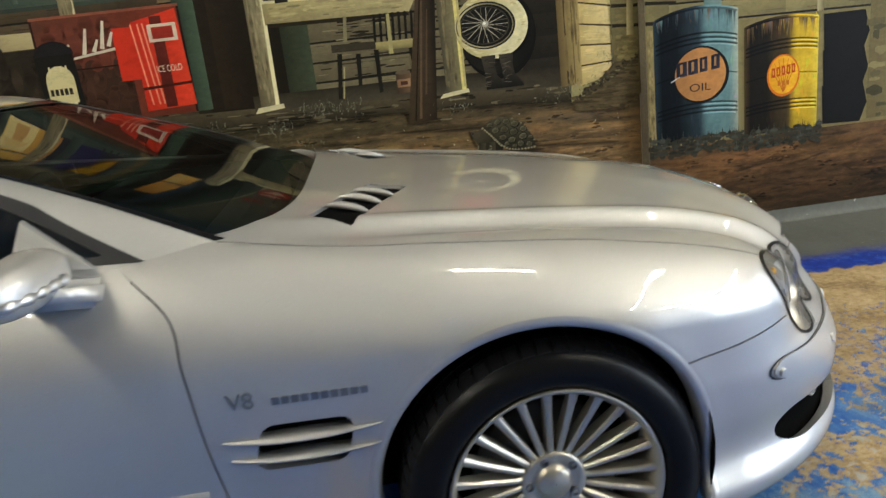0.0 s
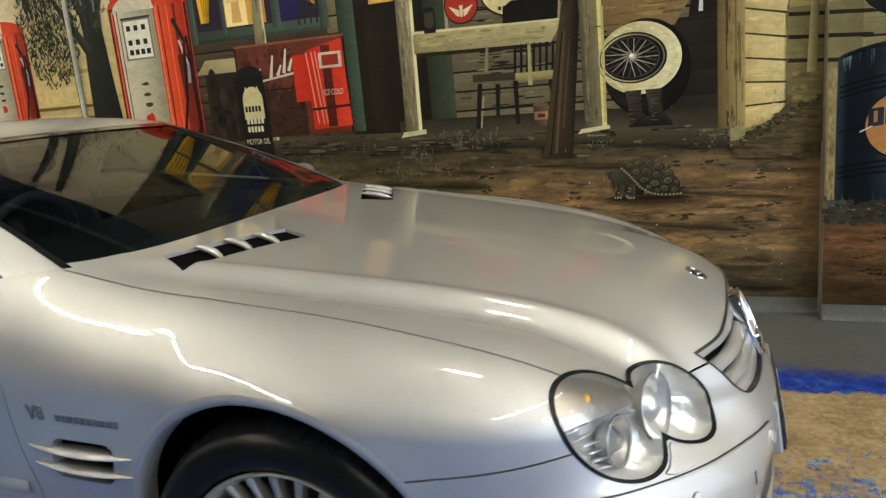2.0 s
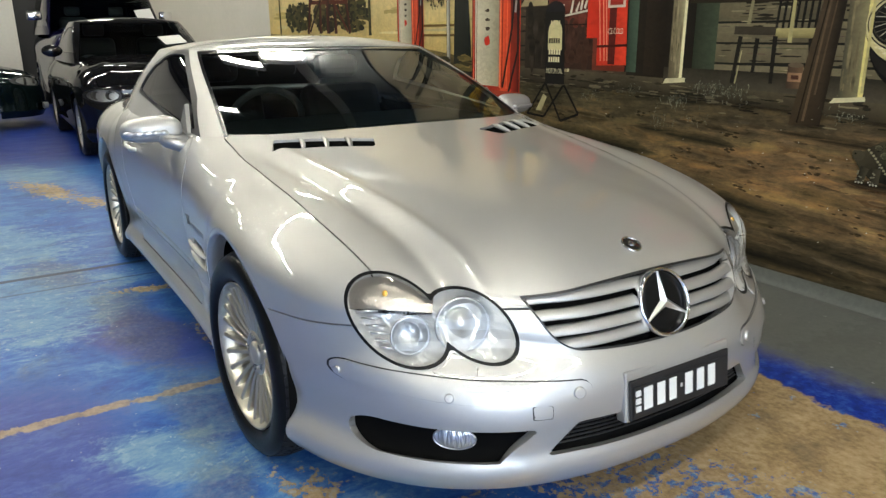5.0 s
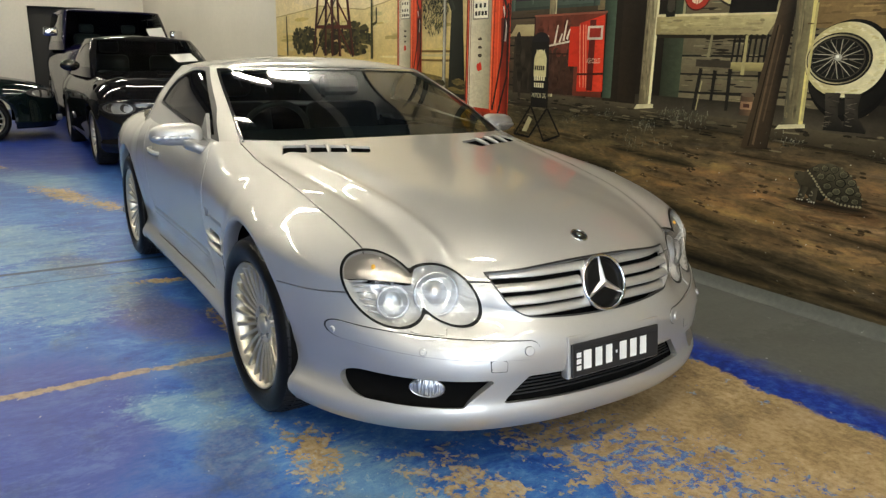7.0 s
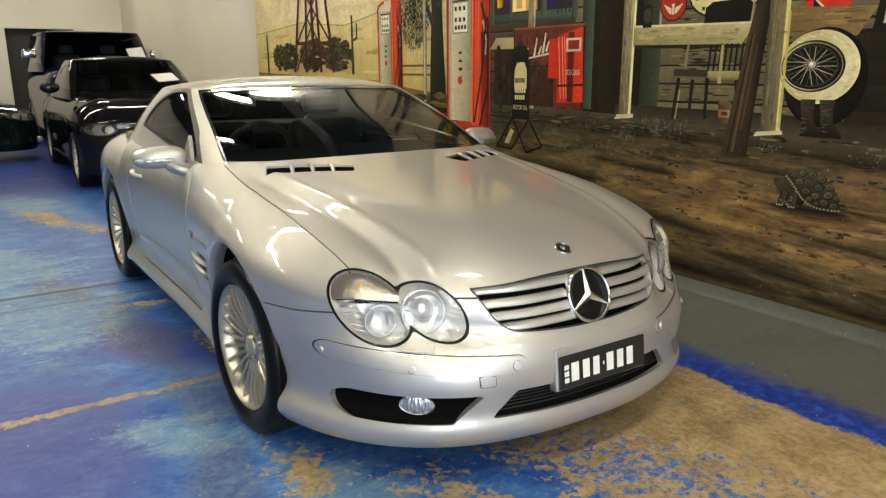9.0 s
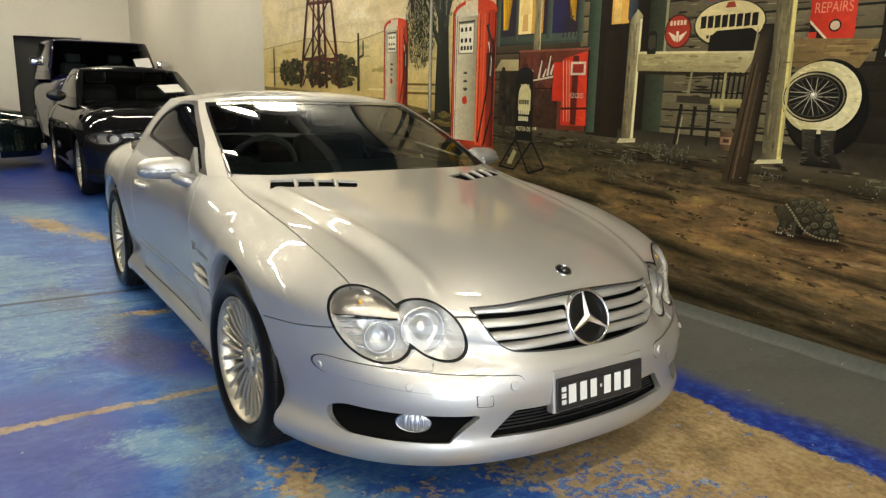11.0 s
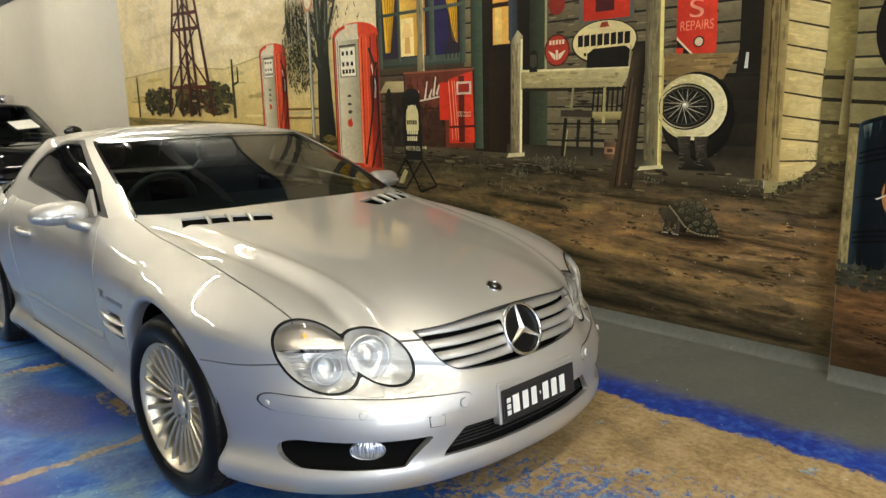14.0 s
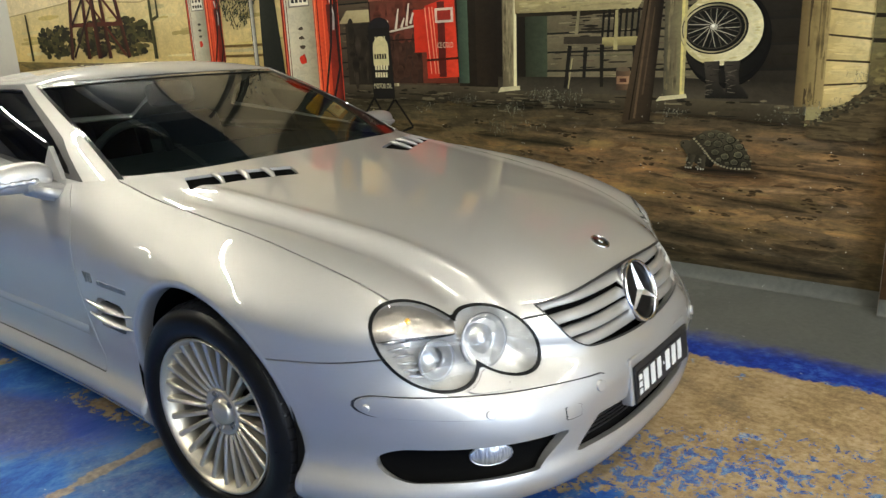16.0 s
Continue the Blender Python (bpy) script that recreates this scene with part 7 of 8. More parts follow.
    for i, (zc, hw) in enumerate(((0.668, 0.375), (0.632, 0.368), (0.596, 0.352), (0.561, 0.335))):
        ys = np.linspace(-hw, hw, 41)
        fx = face_x(ys, np.full(41, zc))
        fx = np.convolve(np.pad(fx, 3, mode="edge"), np.ones(7) / 7, "valid")
        bm = bmesh.new()
        prev = None
        for y, x in zip(ys, fx):
            drop = 0.012 * (y / 0.37) ** 2
            prof = [(x - 0.006, zc + 0.0085), (x + 0.011, zc - 0.009), (x + 0.009, zc - 0.0135), (x - 0.006, zc - 0.0125), (x - 0.03, zc - 0.002), (x - 0.020, zc + 0.0075)]
            cur = [bm.verts.new((px - 0.014, y, pz - drop * 0.6)) for px, pz in prof]
            if prev:
                for j in range(6):
                    bm.faces.new((prev[j], cur[j], cur[(j + 1) % 6], prev[(j + 1) % 6]))
            prev = cur
        part("slat", bm, SILVER, gr, "silver grille slat", True)
    # round badge of the grille
    ax = Vector((0.93, 0, 0.37)).normalized()
    m = Matrix.Translation((0.892, 0, 0.612)) @ ax.to_track_quat("Z", "Y").to_matrix().to_4x4()
    badge = thing_part("grille_badge", car)
    bm = bmesh.new()
    lathe(bm, [(0.088, -0.02), (0.092, 0.0), (0.092, 0.008), (0.089, 0.012), (0.085, 0.012), (0.082, 0.008), (0.082, -0.01)], m, 64)
    part("badge_ring", bm, CHROME, badge, "chrome ring", True)
    bm = bmesh.new()
    lathe(bm, [(0.0835, -0.012), (0.0835, 0.001), (0.06, 0.003), (0.001, 0.004)], m, 48)
    part("badge_disc", bm, BADGE_BLACK, badge, "gloss black disc", True)
    up = m.to_3x3().inverted() @ Vector((0, 0, 1))
    base = math.atan2(up.y, up.x)
    for i in range(3):
        a = base + i * 2 * math.pi / 3
        d, w = Vector((math.cos(a), math.sin(a), 0)), Vector((-math.sin(a), math.cos(a), 0))
        bm = bmesh.new()
        p0, p1 = w * 0.0115, d * 0.0845
        tip = bm.verts.new(m @ (p1 + Vector((0, 0, 0.007))))
        c = bm.verts.new(m @ Vector((0, 0, 0.016)))
        l1, l2 = bm.verts.new(m @ (w * 0.012 + d * 0.007 + Vector((0, 0, 0.004)))), bm.verts.new(m @ (-w * 0.012 + d * 0.007 + Vector((0, 0, 0.004))))
        t1, t2 = bm.verts.new(m @ (p1 + w * 0.0025 + Vector((0, 0, 0.003)))), bm.verts.new(m @ (p1 - w * 0.0025 + Vector((0, 0, 0.003))))
        for fc in ((c, tip, t1, l1), (c, l2, t2, tip), (t1, tip, t2)):
            bm.faces.new(fc)
        part("badge_bar", bm, BRUSHED, badge, "chrome tapering bar")
    # small bonnet badge
    zc = 0.741
    m = Matrix.Translation((0.767, 0, zc)) @ Vector((0.45, 0, 0.89)).to_track_quat("Z", "Y").to_matrix().to_4x4()
    bb = thing_part("bonnet_badge", car)
    bm = bmesh.new()
    lathe(bm, [(0.030, -0.004), (0.031, 0.001), (0.029, 0.004), (0.026, 0.004), (0.025, 0.002)], m, 32)
    part("badge_ring", bm, CHROME, bb, "", True)
    bm = bmesh.new()
    lathe(bm, [(0.0255, 0.0015), (0.001, 0.0035)], m, 32)
    part("badge_disc", bm, GLOSS_BLACK, bb, "dark enamel disc", True)
    bm = bmesh.new()
    lathe(bm, [(0.010, 0.003), (0.010, 0.005), (0.001, 0.006)], m, 16)
    part("badge_star", bm, CHROME, bb, "", True)

    # ---------------- lower intakes
    for fl in (lambda q: q, mirrored):
        fb = cutter(offset(body, -0.036), lambda V: np.where(V[:, 0] > 0.3, 0.022 - fog_field(V), -1.0))
        fog = sheet_part("fog_lamp_recess", fl(fb), BADGE_BLACK, car, "satin black intake insert")
        sg = 1 if fl is not mirrored else -1
        d = np.hypot(body.V[:, 1] + 0.600, body.V[:, 2] - 0.322) + np.where(body.V[:, 0] > 0.3, 0, 9)
        q = np.argmin(d)
        nx, ny = body.N[q][0], body.N[q][1]
        ax = Vector((nx, ny * sg, 0)).normalized()
        c = Vector((body.V[q][0], body.V[q][1] * sg, 0.322)) - ax * 0.034
        wide = Matrix.Translation(c) @ Matrix(((ax.x, -ax.y, 0, 0), (ax.y, ax.x, 0, 0), (0, 0, 1, 0), (0, 0, 0, 1))) @ pose(0, 0, 0, 0, 90, 0) @ Matrix.Diagonal((0.62, 1.12, 1, 1))
        bm = bmesh.new()
        lathe(bm, [(0.050, -0.03), (0.050, 0.002), (0.048, 0.003), (0.046, 0.000), (0.040, -0.010), (0.024, -0.02), (0.001, -0.024)], wide, 32)
        part("fog_lamp", bm, BRUSHED, fog, "bright oval fog lamp", True)
        bm = bmesh.new()
        lathe(bm, [(0.047, 0.002), (0.038, 0.005), (0.020, 0.008), (0.001, 0.009)], wide, 32)
        part("fog_lens", bm, FLUTED, fog, "fluted pale fog lens", True)
    ib = cutter(offset(body, -0.06), lambda V: np.where(V[:, 0] > 0.4, 0.03 - intake_field(V), -1.0))
    intake = sheet_part("lower_grille", both(ib), SHADOW_BLACK, car, "black lower intake with mesh bars")
    for zc in (0.294, 0.306, 0.318, 0.330, 0.342, 0.354):
        hw = 0.40 - (zc - 0.262) * 0.95
        bm = bmesh.new()
        pts = [(float(face_x(np.array([y]), np.array([zc]))[0]) - 0.030, y, zc) for y in np.linspace(-hw, hw, 15)]
        tube(bm, pts, 0.0028, 5)
        part("mesh_bar", bm, BLACK_PLASTIC, intake)

    # ---------------- bumper strips, washer covers, sensors
    for fl in (lambda q: q, mirrored):
        st = cutter(offset(body, 0.0055), strip_field)
        strip = sheet_part("bumper_strip", fl(st), SILVER, car, "", 0.012)
        # black band on the uncut bumper draws the shaded edge round the strip
        sheet_part("strip_shade_line", fl(band(offset(body, 0.0012), strip_field, -0.0022, 0.001)), BLACK_PLASTIC, strip, "black line for the shade round the strip")
        tow = lambda V: np.where(V[:, 0] > 0.3, np.minimum(0.023 - np.abs(np.abs(V[:, 1]) - 0.412), 0.017 - np.abs(V[:, 2] - 0.412)), -1.0)
        cover = sheet_part("tow_cover", fl(cutter(offset(body, 0.0025), tow)), SILVER, car, "square silver tow-eye cover", 0.004)
        # same black outline for the shade round the cover, no gap is cut
        sheet_part("cover_shade_line", fl(band(offset(body, 0.0012), tow, -0.0022, 0.001)), BLACK_PLASTIC, cover, "thin black line for the shade round the cover")
        sheet_part("washer_cover", fl(cutter(offset(body, 0.003), washer)), SILVER, car, "", 0.005)
        sg = 1 if fl is not mirrored else -1
        for yy, zz, nm, rr in ((0.325, 0.457, "tow_eye_cover", 0.014), (0.60, 0.455, "parking_sensor", 0.010), (0.79, 0.480, "parking_sensor", 0.009)):
            d = np.hypot(np.abs(body.V[:, 1]) - yy, body.V[:, 2] - zz) + np.where(body.V[:, 0] > 0.3, 0, 9)
            k = np.argmin(d)
            p, nrm = body.V[k], body.N[k]
            mm = Matrix.Translation((p[0], p[1] * sg, p[2])) @ Vector((nrm[0], nrm[1] * sg, nrm[2])).to_track_quat("Z", "Y").to_matrix().to_4x4()
            bm = bmesh.new()
            lathe(bm, [(rr + 0.002, 0.004), (rr + 0.001, 0.0115), (rr - 0.002, 0.0110), (0.001, 0.0120)], mm, 20)
            part(nm, bm, SILVER, car, "", True)

    # ---------------- number plate
    tilt = pose(0.968, 0.008, 0.352, 0, -6, 0)
    plate = thing_part("number_plate", car)
    bm = bmesh.new()
    box(bm, (-0.035, -0.200, -0.010), (0.000, 0.200, 0.128), 0.006)
    bm.transform(tilt)
    part("plate_holder", bm, SILVER, plate, "silver plate holder")
    bm = bmesh.new()
    box(bm, (0.0005, -0.190, -0.004), (0.008, 0.190, 0.104), 0.003)
    bm.transform(tilt)
    part("plate_frame", bm, BLACK_PLASTIC, plate, "black plate frame")
    bm = bmesh.new()
    box(bm, (0.0085, -0.180, 0.008), (0.0105, 0.180, 0.086))
    bm.transform(tilt)
    part("plate_sheet", bm, BLACK_PLASTIC, plate, "black plate sheet")
    # plain bars in place of characters
    y = -0.145
    for w in (0.040, 0.036, 0.034, 0.008, 0.038, 0.036, 0.036):
        bm = bmesh.new()
        hgt = (0.018, 0.078) if w > 0.01 else (0.044, 0.054)
        box(bm, (0.0108, y, hgt[0]), (0.0122, y + w * 0.78, hgt[1]))
        bm.transform(tilt)
        part("plate_bar", bm, WHITE_PLATE, plate)
        y += w + 0.009
    for i in range(3):
        bm = bmesh.new()
        box(bm, (0.0108, -0.174, 0.018 + i * 0.021), (0.0122, -0.156, 0.033 + i * 0.021))
        bm.transform(tilt)
        part("plate_bar", bm, WHITE_PLATE, plate)

    # ---------------- bonnet vents: black sheet for the shade in the slots, silver fins
    for fl in (lambda q: q, mirrored):
        vb = cutter(offset(body, -0.010), lambda V: np.where(V[:, 2] > 0.8, 0.006 - vent_field(V), -1.0))
        vent = sheet_part("bonnet_vent", fl(vb), SHADOW_BLACK, car, "black vent slots with silver fins")
        sg = 1 if fl is not mirrored else -1
        a, b = np.array(VENT_A), np.array(VENT_B)
        for k in (0.27, 0.5, 0.73):
            q = a + (b - a) * k
            d = np.hypot(body.V[:, 0] - q[0], np.abs(body.V[:, 1]) - q[1]) + np.where(body.V[:, 2] > 0.8, 0, 9)
            z = body.V[np.argmin(d), 2]
            bm = bmesh.new()
            pts = []
            for t in np.linspace(-1, 1, 7):
                pts.append((q[0] + 0.052 * t, -(q[1] + 0.012 * t - 0.008 * (1 - t * t)) * sg, z + 0.003 - 0.006 * t * t - 0.013 * t))
            tube(bm, pts, [0.003, 0.0075, 0.0095, 0.010, 0.0095, 0.0075, 0.003], 8)
            part("fin", bm, SILVER, vent, "", True)

    # ---------------- side vents with strakes, badges
    for fl in (lambda q: q, mirrored):
        sg = 1 if fl is not mirrored else -1
        vb = cutter(offset(body, -0.03), lambda V: 0.012 - side_vent(V))
        sv = sheet_part("side_vent", fl(vb), SHADOW_BLACK, car, "black side vent with silver strakes")
        for z0, x0, x1 in ((0.550, -0.668, -0.347), (0.505, -0.66, -0.355)):
            bm = bmesh.new()
            n = 15
            prev = None
            for i in range(n):
                t = i / (n - 1)
                x = x0 + (x1 - x0) * t
                z = z0 + 0.006 - 0.018 * (1 - (2 * t - 1) ** 2) * 0.6 + 0.004 * t
                yb = float(girth(np.array([x]), np.array([z]))[0])
                out = 0.012 * math.sin(math.pi * t) ** 0.6 + 0.003
                prof = [(yb - 0.02, z - 0.004), (yb + out, z + 0.000), (yb + out, z + 0.004), (yb - 0.02, z + 0.016 * math.sin(math.pi * t))]
                cur = [bm.verts.new((x, -py * sg, pz)) for py, pz in prof]
                if prev:
                    for j in range(4):
                        bm.faces.new((prev[j], cur[j], cur[(j + 1) % 4], prev[(j + 1) % 4]))
                prev = cur
            part("strake", bm, SILVER, sv, "", True)
        # the engine badge: two raised characters, then one bar to each small letter
        x0b = -0.645
        cu = bpy.data.curves.new("lettering", "FONT")
        cu.body, cu.size, cu.extrude = "V8", 0.050, 0.0016
        tmp = bpy.data.objects.new("lettering", cu)
        scene.collection.objects.link(tmp)
        me = bpy.data.meshes.new_from_object(tmp.evaluated_get(bpy.context.evaluated_depsgraph_get()))
        bpy.data.objects.remove(tmp)
        bpy.data.curves.remove(cu)
        bm = bmesh.new()
        bm.from_mesh(me)
        bpy.data.meshes.remove(me)
        yb = float(girth(np.array([x0b + 0.03]), np.array([0.645]))[0])
        bm.transform(pose(x0b if sg == 1 else x0b + 0.068, -(yb + 0.0015) * sg, 0.628, 90, 0, 0 if sg == 1 else 180))
        part("engine_badge", bm, STEEL, car, "raised dark chrome engine badge")
        x = x0b + 0.088
        for i in range(10):
            z = 0.629 + 0.004 * (x - x0b)
            yb = float(girth(np.array([x]), np.array([z]))[0])
            bm = bmesh.new()
            box(bm, (x, -yb * sg - 0.0025, z), (x + 0.0150, -yb * sg + 0.0025, z + 0.016), 0.001)
            part("badge_letter_bar", bm, STEEL, car)
            x += 0.0195

    # ---------------- cabin
    shell = cabin
    wf = lambda V: windscreen_field(V)
    ws = cutter(shell, lambda V: wf(V) - 0.004)
    shell = cutter(shell, lambda V: -wf(V))
    sgl = cutter(shell, lambda V: side_glass_field(V) - 0.003)
    shell = cutter(shell, lambda V: -side_glass_field(V))
    def rear_glass(V):
        x, y, z = V[:, 0], np.abs(V[:, 1]), V[:, 2]
        return np.where(x < -2.2, np.minimum(np.minimum(0.50 - y * 0.9, 1.20 - z), z - 0.96), -1.0)
    rg = cutter(shell, lambda V: rear_glass(V) - 0.003)
    shell = cutter(shell, lambda V: -rear_glass(V))
    # roof panel and pillars, parted by a fine joint over the windscreen's corner
    roof_f = lambda V: V[:, 2] - (1.243 - 0.0 * V[:, 0])
    roof = cutter(shell, lambda V: roof_f(V) - 0.0003)
    pill = cutter(shell, lambda V: -roof_f(V) - 0.0003)
    sheet_part("roof", both(roof), SILVER, car, "silver hard roof", 0.02)
    ws, sgl = bent_windscreen(ws), flat_side_glass(sgl)
    for fl in (lambda q: q, mirrored):
        front_p = cutter(pill, lambda V: V[:, 0] + 1.45)
        rear_p = cutter(pill, lambda V: -V[:, 0] - 1.45)
        sheet_part("windscreen_pillar", fl(front_p), SILVER, car, "", 0.02)
        sheet_part("rear_pillar", fl(rear_p), SILVER, car, "", 0.02)
        ob = sheet_part("side_window", fl(offset(sgl, -0.004)), DARK_GLASS, car, "dark tinted side window")
        seal = band(offset(cabin, 0.0015), side_glass_field, -0.011, 0.004)
        sheet_part("window_seal", fl(seal), BLACK_PLASTIC, car, "black window seal", 0.004)
    edge = band(offset(cabin, 0.0008), wf, -0.002, 0.010)
    sheet_part("windscreen_seal", both(edge), GLOSS_BLACK, car, "black windscreen edge")
    ob = sheet_part("windscreen", both(offset(ws, -0.003)), GLASS, car, "tinted windscreen")
    sheet_part("rear_window", both(offset(rg, -0.003)), DARK_GLASS, car, "tinted rear window")

    # black cowl and wipers at the windscreen's foot
    bm = bmesh.new()
    prev = None
    for y in np.linspace(-0.68, 0.68, 25):
        xx = -1.72 + 1.29 * (1 - min(1, abs(y) / 0.787) ** 5.2) ** (1 / 5.2)
        cur = [bm.verts.new((xx + dx, y, dz)) for dx, dz in ((0.035, 0.905), (-0.03, 0.926), (-0.10, 0.912))]
        if prev:
            for j in range(2):
                bm.faces.new((prev[j], cur[j], cur[j + 1], prev[j + 1]))
        prev = cur
    part("cowl", bm, BLACK_PLASTIC, car, "black cowl panel", True)

    # ---------------- interior
    bm = bmesh.new()
    box(bm, (-1.25, -0.66, 0.62), (-0.62, 0.66, 0.93), 0.07)
    part("dashboard", bm, LEATHER, car, "dark dashboard")
    bm = bmesh.new()
    m = pose(-1.16, -0.36, 0.905, 0, -68, 0)
    lathe(bm, [(0.175 + 0.016 * math.cos(a), 0.016 * math.sin(a)) for a in np.linspace(0, 2 * math.pi, 9)], m, 36)
    part("steering_wheel", bm, LEATHER, car, "dark leather steering wheel", True)
    for sy in (-0.36, 0.36):
        bm = bmesh.new()
        box(bm, (-1.85, sy - 0.25, 0.45), (-1.30, sy + 0.25, 0.62), 0.06)
        seat = part("seat", bm, LEATHER, car, "dark leather seat")
        bm = bmesh.new()
        box(bm, (-0.09, -0.24, 0), (0.07, 0.24, 0.46), 0.06)
        bm.transform(pose(-1.82, sy, 0.58, 0, -16, 0))
        part("seat_back", bm, LEATHER, seat)
        bm = bmesh.new()
        box(bm, (-0.06, -0.13, 0), (0.05, 0.13, 0.13), 0.04)
        bm.transform(pose(-1.95, sy, 1.06, 0, -16, 0))
        part("headrest", bm, LEATHER, seat)
    bm = bmesh.new()
    box(bm, (-3.2, -0.70, 0.40), (-0.62, 0.70, 0.44))
    box(bm, (-3.1, -0.66, 0.44), (-2.2, 0.66, 0.93), 0.03)
    part("cabin_floor", bm, SHADOW_BLACK, car, "dark carpet")
    # ---------------- wing mirrors
    for sg in (1, -1):
        bm = bmesh.new()
        # housing: a flattened shell, domed above and hollowed below
        bmesh.ops.create_uvsphere(bm, u_segments=40, v_segments=24, radius=1.0)
        bmesh.ops.rotate(bm, verts=bm.verts, matrix=Matrix.Rotation(math.pi / 2, 3, "X"))
        for v in bm.verts:
            x, y, z = v.co
            out = (1 - y * sg) / 2
            x, y, z = (math.copysign(abs(c) ** 0.72, c) for c in (x, y, z))
            zz = 0.060 * z if z > 0 else 0.052 * z
            xx = (0.080 if x > 0 else 0.030) * x * (1 - 0.12 * z * z) * (1 - 0.30 * out)
            v.co = (xx - 0.045 * out, 0.112 * y, zz * (1 - 0.18 * out) + 0.006 * (1 - out))
        q = pose(-0.935, -0.898 * sg, 0.940, 0, 0, 4 * sg)
        bm.transform(q)
        mir = part("wing_mirror", bm, SILVER, car, "silver wing mirror with clear indicator strip", True)
        bm = bmesh.new()
        quad_prism(bm, [(-0.99, -0.755 * sg, 0.850), (-0.83, -0.775 * sg, 0.845), (-0.83, -0.765 * sg, 0.905), (-0.99, -0.745 * sg, 0.930)],
                   [(-0.985, -0.880 * sg, 0.886), (-0.872, -0.880 * sg, 0.886), (-0.872, -0.880 * sg, 0.938), (-0.985, -0.880 * sg, 0.945)])
        bmesh.ops.bevel(bm, geom=bm.edges[:], offset=0.012, segments=2, affect="EDGES")
        part("mirror_foot", bm, SILVER, mir, "", True)
        bm = bmesh.new()
        quad_prism(bm, [(-1.02, -0.755 * sg, 0.945), (-0.86, -0.765 * sg, 0.930), (-0.985, -0.735 * sg, 1.035)],
                   [(-1.02, -0.772 * sg, 0.945), (-0.86, -0.782 * sg, 0.930), (-0.985, -0.752 * sg, 1.035)])
        part("mirror_sail", bm, SILVER, mir)
        # a strip of small clear lenses round the front
        bm = bmesh.new()
        pts, rad = [], []
        for i in range(25):
            t = i / 24
            y = -0.104 + 0.150 * t
            out = 0.5 - y / 0.224
            x = 0.080 * max(0.0, 1 - abs(y / 0.112) ** 2.78) ** 0.36 * (1 - 0.30 * out) - 0.045 * out
            pts.append(q @ Vector((x - 0.001, y * sg, -0.006 + 0.004 * t)))
            rad.append(0.003 + 0.0085 * abs(math.sin(math.pi * (0.04 + 4.92 * t))) ** 0.5)
        tube(bm, pts, rad, 10)
        part("indicator_strip", bm, REFLECTOR, mir, "clear indicator strip", True)
        # door handle
        bm = bmesh.new()
        yb = 0.873
        tube(bm, [(-1.62, -(yb - 0.03) * sg, 0.775), (-1.64, -yb * sg, 0.778), (-1.72, -(yb + 0.008) * sg, 0.782), (-1.80, -yb * sg, 0.786), (-1.82, -(yb - 0.03) * sg, 0.787)], [0.010, 0.013, 0.014, 0.013, 0.010], 10)
        part("door_handle", bm, SILVER, car, "silver door handle", True)
        # rubbing strip low on the door
        bm = bmesh.new()
        prev = None
        for x in np.linspace(-1.88, -0.72, 21):
            yb = float(girth(np.array([x]), np.array([0.43]))[0])
            cur = [bm.verts.new((x, -(yb + o) * sg, z)) for o, z in ((-0.003, 0.408), (0.003, 0.414), (0.005, 0.43), (0.003, 0.446), (-0.003, 0.452))]
            if prev:
                for j in range(4):
                    bm.faces.new((prev[j], cur[j], cur[j + 1], prev[j + 1]))
            prev = cur
        part("door_strip", bm, SILVER, car, "", True)

    # ---------------- wheels
    for wx, sg in ((0.0, 1), (0.0, -1), (-WHEELBASE, 1), (-WHEELBASE, -1)):
        wheel(car, (wx - (0.004 if wx == 0 else 0), -(0.768 if wx == 0 else 0.752) * sg, WHEEL_Z), sg, 0.03 if wx == 0 else -0.2, steer=2.5 if wx == 0 else 0.0)
    # wheel housings
    for wx, wz, wr in ARCHES:
        for sg in (1, -1):
            bm = bmesh.new()
            n = 24
            prev = None
            for i in range(n + 1):
                a = -0.25 + (math.pi + 0.5) * i / n
                cur = [bm.verts.new((wx + (wr + 0.014) * math.cos(a), -y * sg, wz + (wr + 0.014) * math.sin(a))) for y in (0.50, 0.86)]
                if prev:
                    bm.faces.new((prev[0], cur[0], cur[1], prev[1]))
                prev = cur
            box(bm, (wx - 0.40, -0.50 * sg - 0.01, 0.18), (wx + 0.40, -0.50 * sg + 0.01, 0.74))
            part("wheel_housing", bm, SHADOW_BLACK, car, "black wheel housing", True)
    bm = bmesh.new()
    box(bm, (-3.30, -0.66, 0.18), (-2.95, 0.66, 0.30))
    box(bm, (-2.15, -0.82, 0.16), (-0.42, 0.82, 0.26))
    box(bm, (-2.95, -0.50, 0.18), (-2.15, 0.50, 0.3))
    box(bm, (-0.42, -0.50, 0.18), (0.42, 0.50, 0.3))
    box(bm, (0.42, -0.62, 0.22), (0.62, 0.62, 0.28))
    part("underbody", bm, SHADOW_BLACK, car, "black underbody")
    return car


def thing_part(name, parent):
    """A part that only holds smaller pieces."""
    ob = new(name)
    ob.empty_display_size = 0.05
    ob.parent = parent
    return ob


